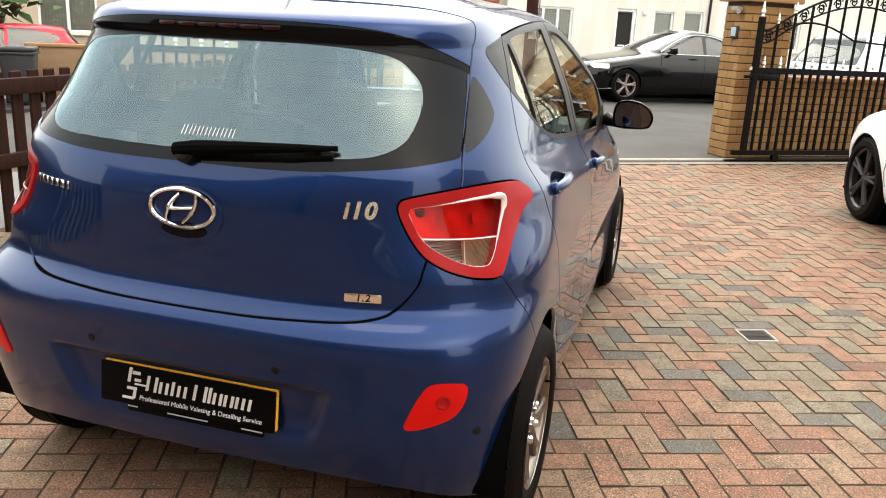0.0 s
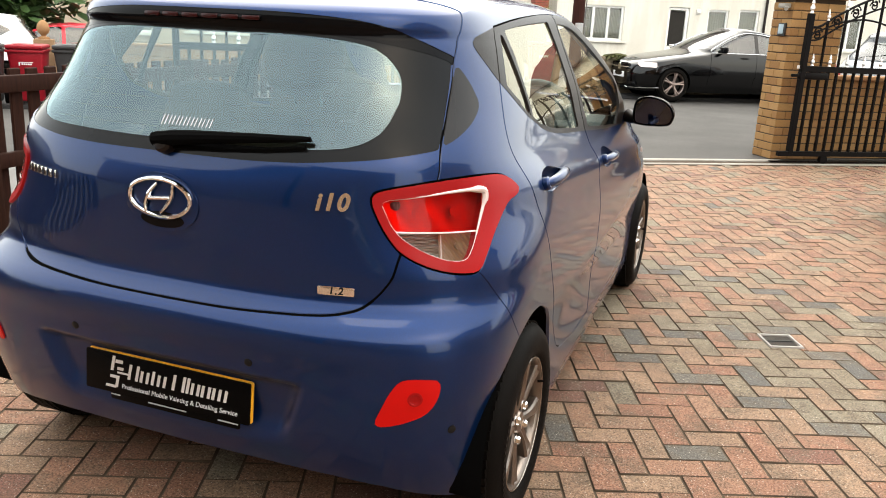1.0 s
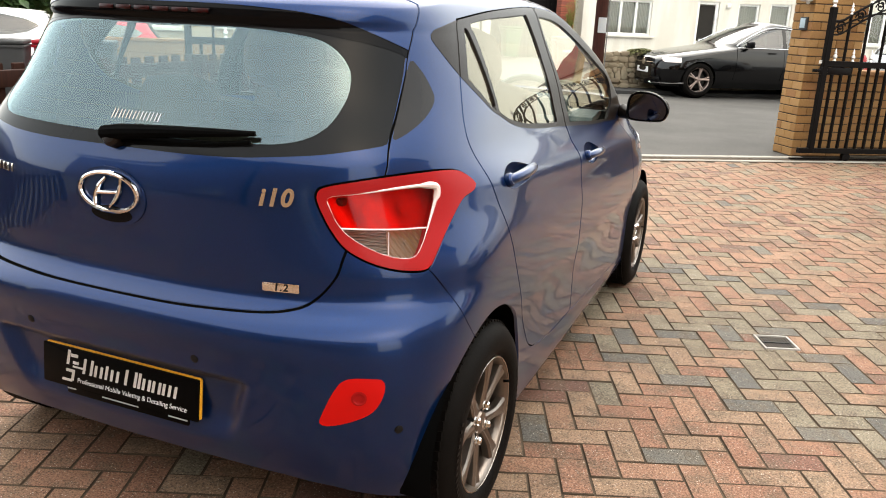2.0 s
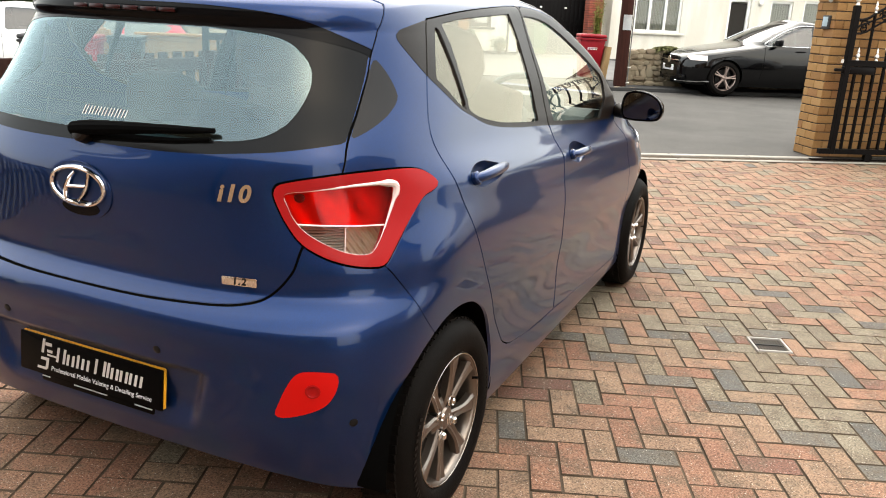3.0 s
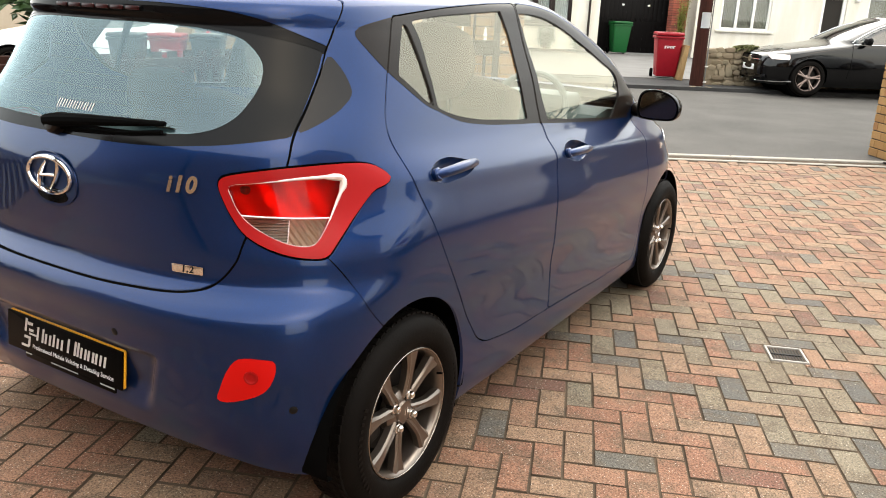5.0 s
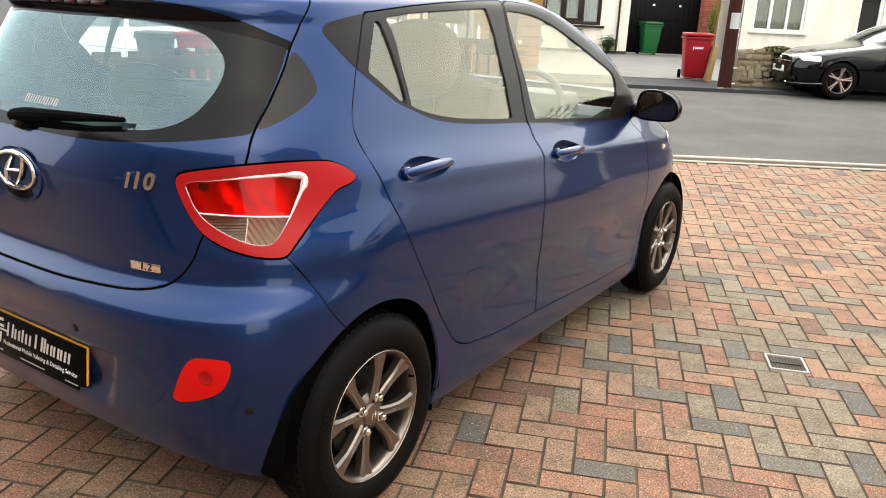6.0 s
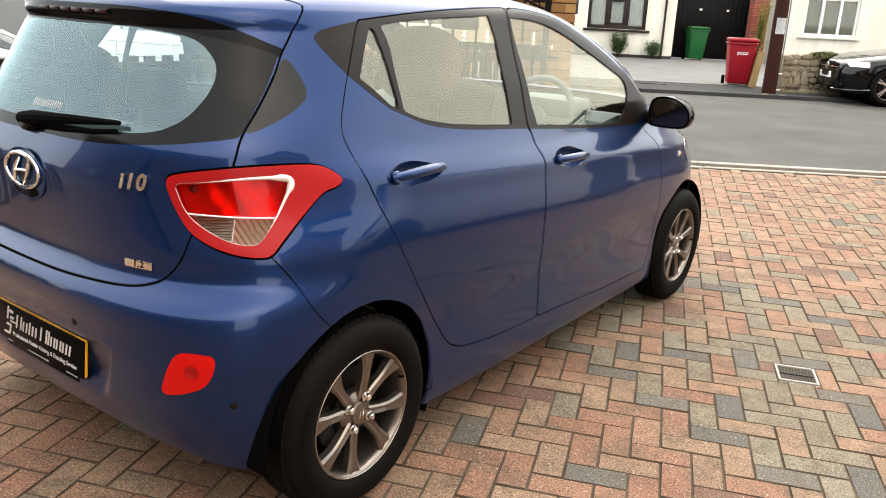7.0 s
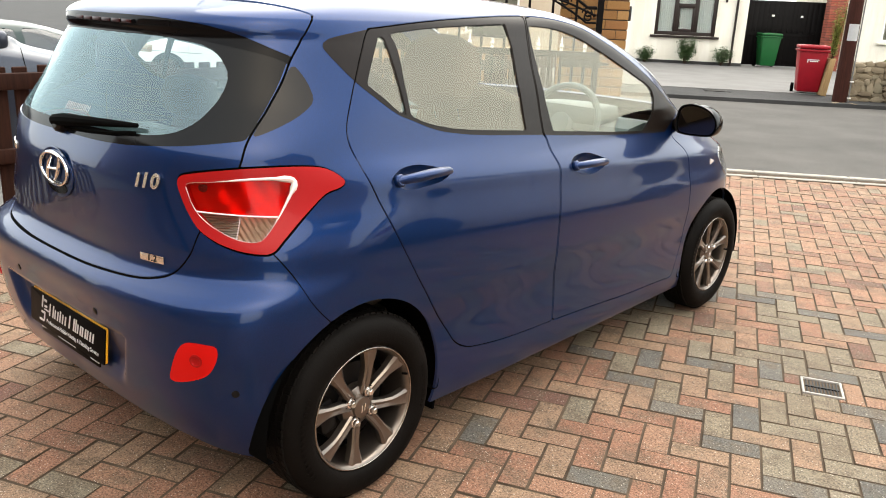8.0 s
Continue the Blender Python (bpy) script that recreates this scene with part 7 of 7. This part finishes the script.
random.seed(11)
RIM, cut_rects = .083, []
shared = {}
for kind in range(3):
    for seed in range(4):
        vs, fs = block_mesh_data(.2, .1, seed)
        me = bpy.data.meshes.new("paver")
        me.from_pydata(vs, [], fs)
        me.materials.append(PAVER_SINGLE[kind])
        me.materials.append(JOINT_SAND)
        me.polygons.foreach_set("material_index", [0] + [1] * 8)
        shared[(kind, seed)] = me
near, verts, faces, slots = 0, [], [], []
for i in range(-75, 110):
    for j in range(-85, 110):
        k = (i - j) % 4
        if k == 0:
            c, flat = PAVE_O + EX * (BLOCK * (i + 1)) + EY * (BLOCK * (j + .5)), True
        elif k == 2:
            c, flat = PAVE_O + EX * (BLOCK * (i + .5)) + EY * (BLOCK * j), False
        else:
            continue
        if not (-2.9 < c.x < 9.3 and c.y > -7.9) or (c - CORNER).dot(ACROSS) > .06 or c.y > 11.5:
            continue
        g = c - GULLY
        gu, gv = g.dot(EX), g.dot(EY)
        hu, hv = (.1, .05) if flat else (.05, .1)
        if abs(gu) < hu + RIM and abs(gv) < hv + RIM:
            cut_rects.append((gu - hu, gu + hu, gv - hv, gv + hv))
            continue
        kind = block_kind(c, flat)
        turn = TURN_P + (0 if flat else math.pi / 2) + radians(random.uniform(-.6, .6))
        z = random.uniform(-.0022, .0022)
        tip = (random.uniform(-.25, .25), random.uniform(-.25, .25))
        seed = random.randrange(4)
        m = Matrix.Translation((c.x, c.y, z)) @ Euler((radians(tip[0]), radians(tip[1]), turn)).to_matrix().to_4x4()
        if near < 300 and .95 < c.x < 2.75 and .35 < c.y < 3.6 and (c.x - .9) * 1.2 + .2 < c.y + 1.2:
            near += 1
            p = new("paver", shared[(kind, seed)])
            p.parent = drive
            p.matrix_basis = m
        else:
            vs, fs = block_mesh_data(.2, .1, seed)
            o = len(verts)
            verts += [tuple(m @ Vector(v)) for v in vs]
            faces += [tuple(o + q for q in f) for f in fs]
            slots += [kind] + [3] * (len(fs) - 1)
me = bpy.data.meshes.new("paver_field")
me.from_pydata(verts, [], faces)
for m in PAVER_JOINED + [JOINT_SAND]:
    me.materials.append(m)
me.polygons.foreach_set("material_index", slots)
ob = new("paver_field", me)
ob.parent = drive
tagged(ob, "weathered warm brindle paving blocks", kind="stuff")

# gully grate
gully = thing("drain_grate", "small square drain grate with a pale metal rim", "drain grate", Matrix.Translation((GULLY.x, GULLY.y, .001)) @ pose(0, 0, 0, 0, 0, 22))
bm = bmesh.new()
for x, y, w, d in ((-.0745, 0, .010, .159), (.0745, 0, .010, .159), (0, -.0745, .139, .010), (0, .0745, .139, .010)):
    add_box(bm, (x, y, -.006), (w, d, .018), None, .002, 1)
part("rim", bm, solid("pale_plastic_rim", (0.36, 0.34, 0.31), 0.5, 0, 0, 0.2, 200), gully, "pale rim")
for x in np.linspace(-.058, .058, 10):
    bm = bmesh.new()
    add_box(bm, (x, 0, -.008), (.006, .13, .012), None, .001, 1)
    part("slat", bm, BADGE_DARK, gully)
bm = bmesh.new()
add_box(bm, (0, 0, -.006), (.13, .010, .012))
part("cross_bar", bm, BADGE_DARK, gully)
bm = bmesh.new()
add_box(bm, (0, 0, -.03), (.14, .14, .02))
part("sump", bm, BADGE_DARK, gully, "dark sump under the grate")
for u0, u1, v0, v1 in cut_rects:
    q = random.choice((0, 2, 0))
    for a0, a1, b0, b1 in ((u0, min(u1, -RIM), v0, v1), (max(u0, RIM), u1, v0, v1), (max(u0, -RIM), min(u1, RIM), v0, min(v1, -RIM)), (max(u0, -RIM), min(u1, RIM), max(v0, RIM), v1)):
        if a1 - a0 > .015 and b1 - b0 > .015:
            bm = bmesh.new()
            add_box(bm, ((a0 + a1) / 2, (b0 + b1) / 2, -.02), (a1 - a0 - .0048, b1 - b0 - .0048, .038), None, .003, 1)
            part("cut_block", bm, PAVER_SINGLE[q], gully, "cut block beside the grate", None)
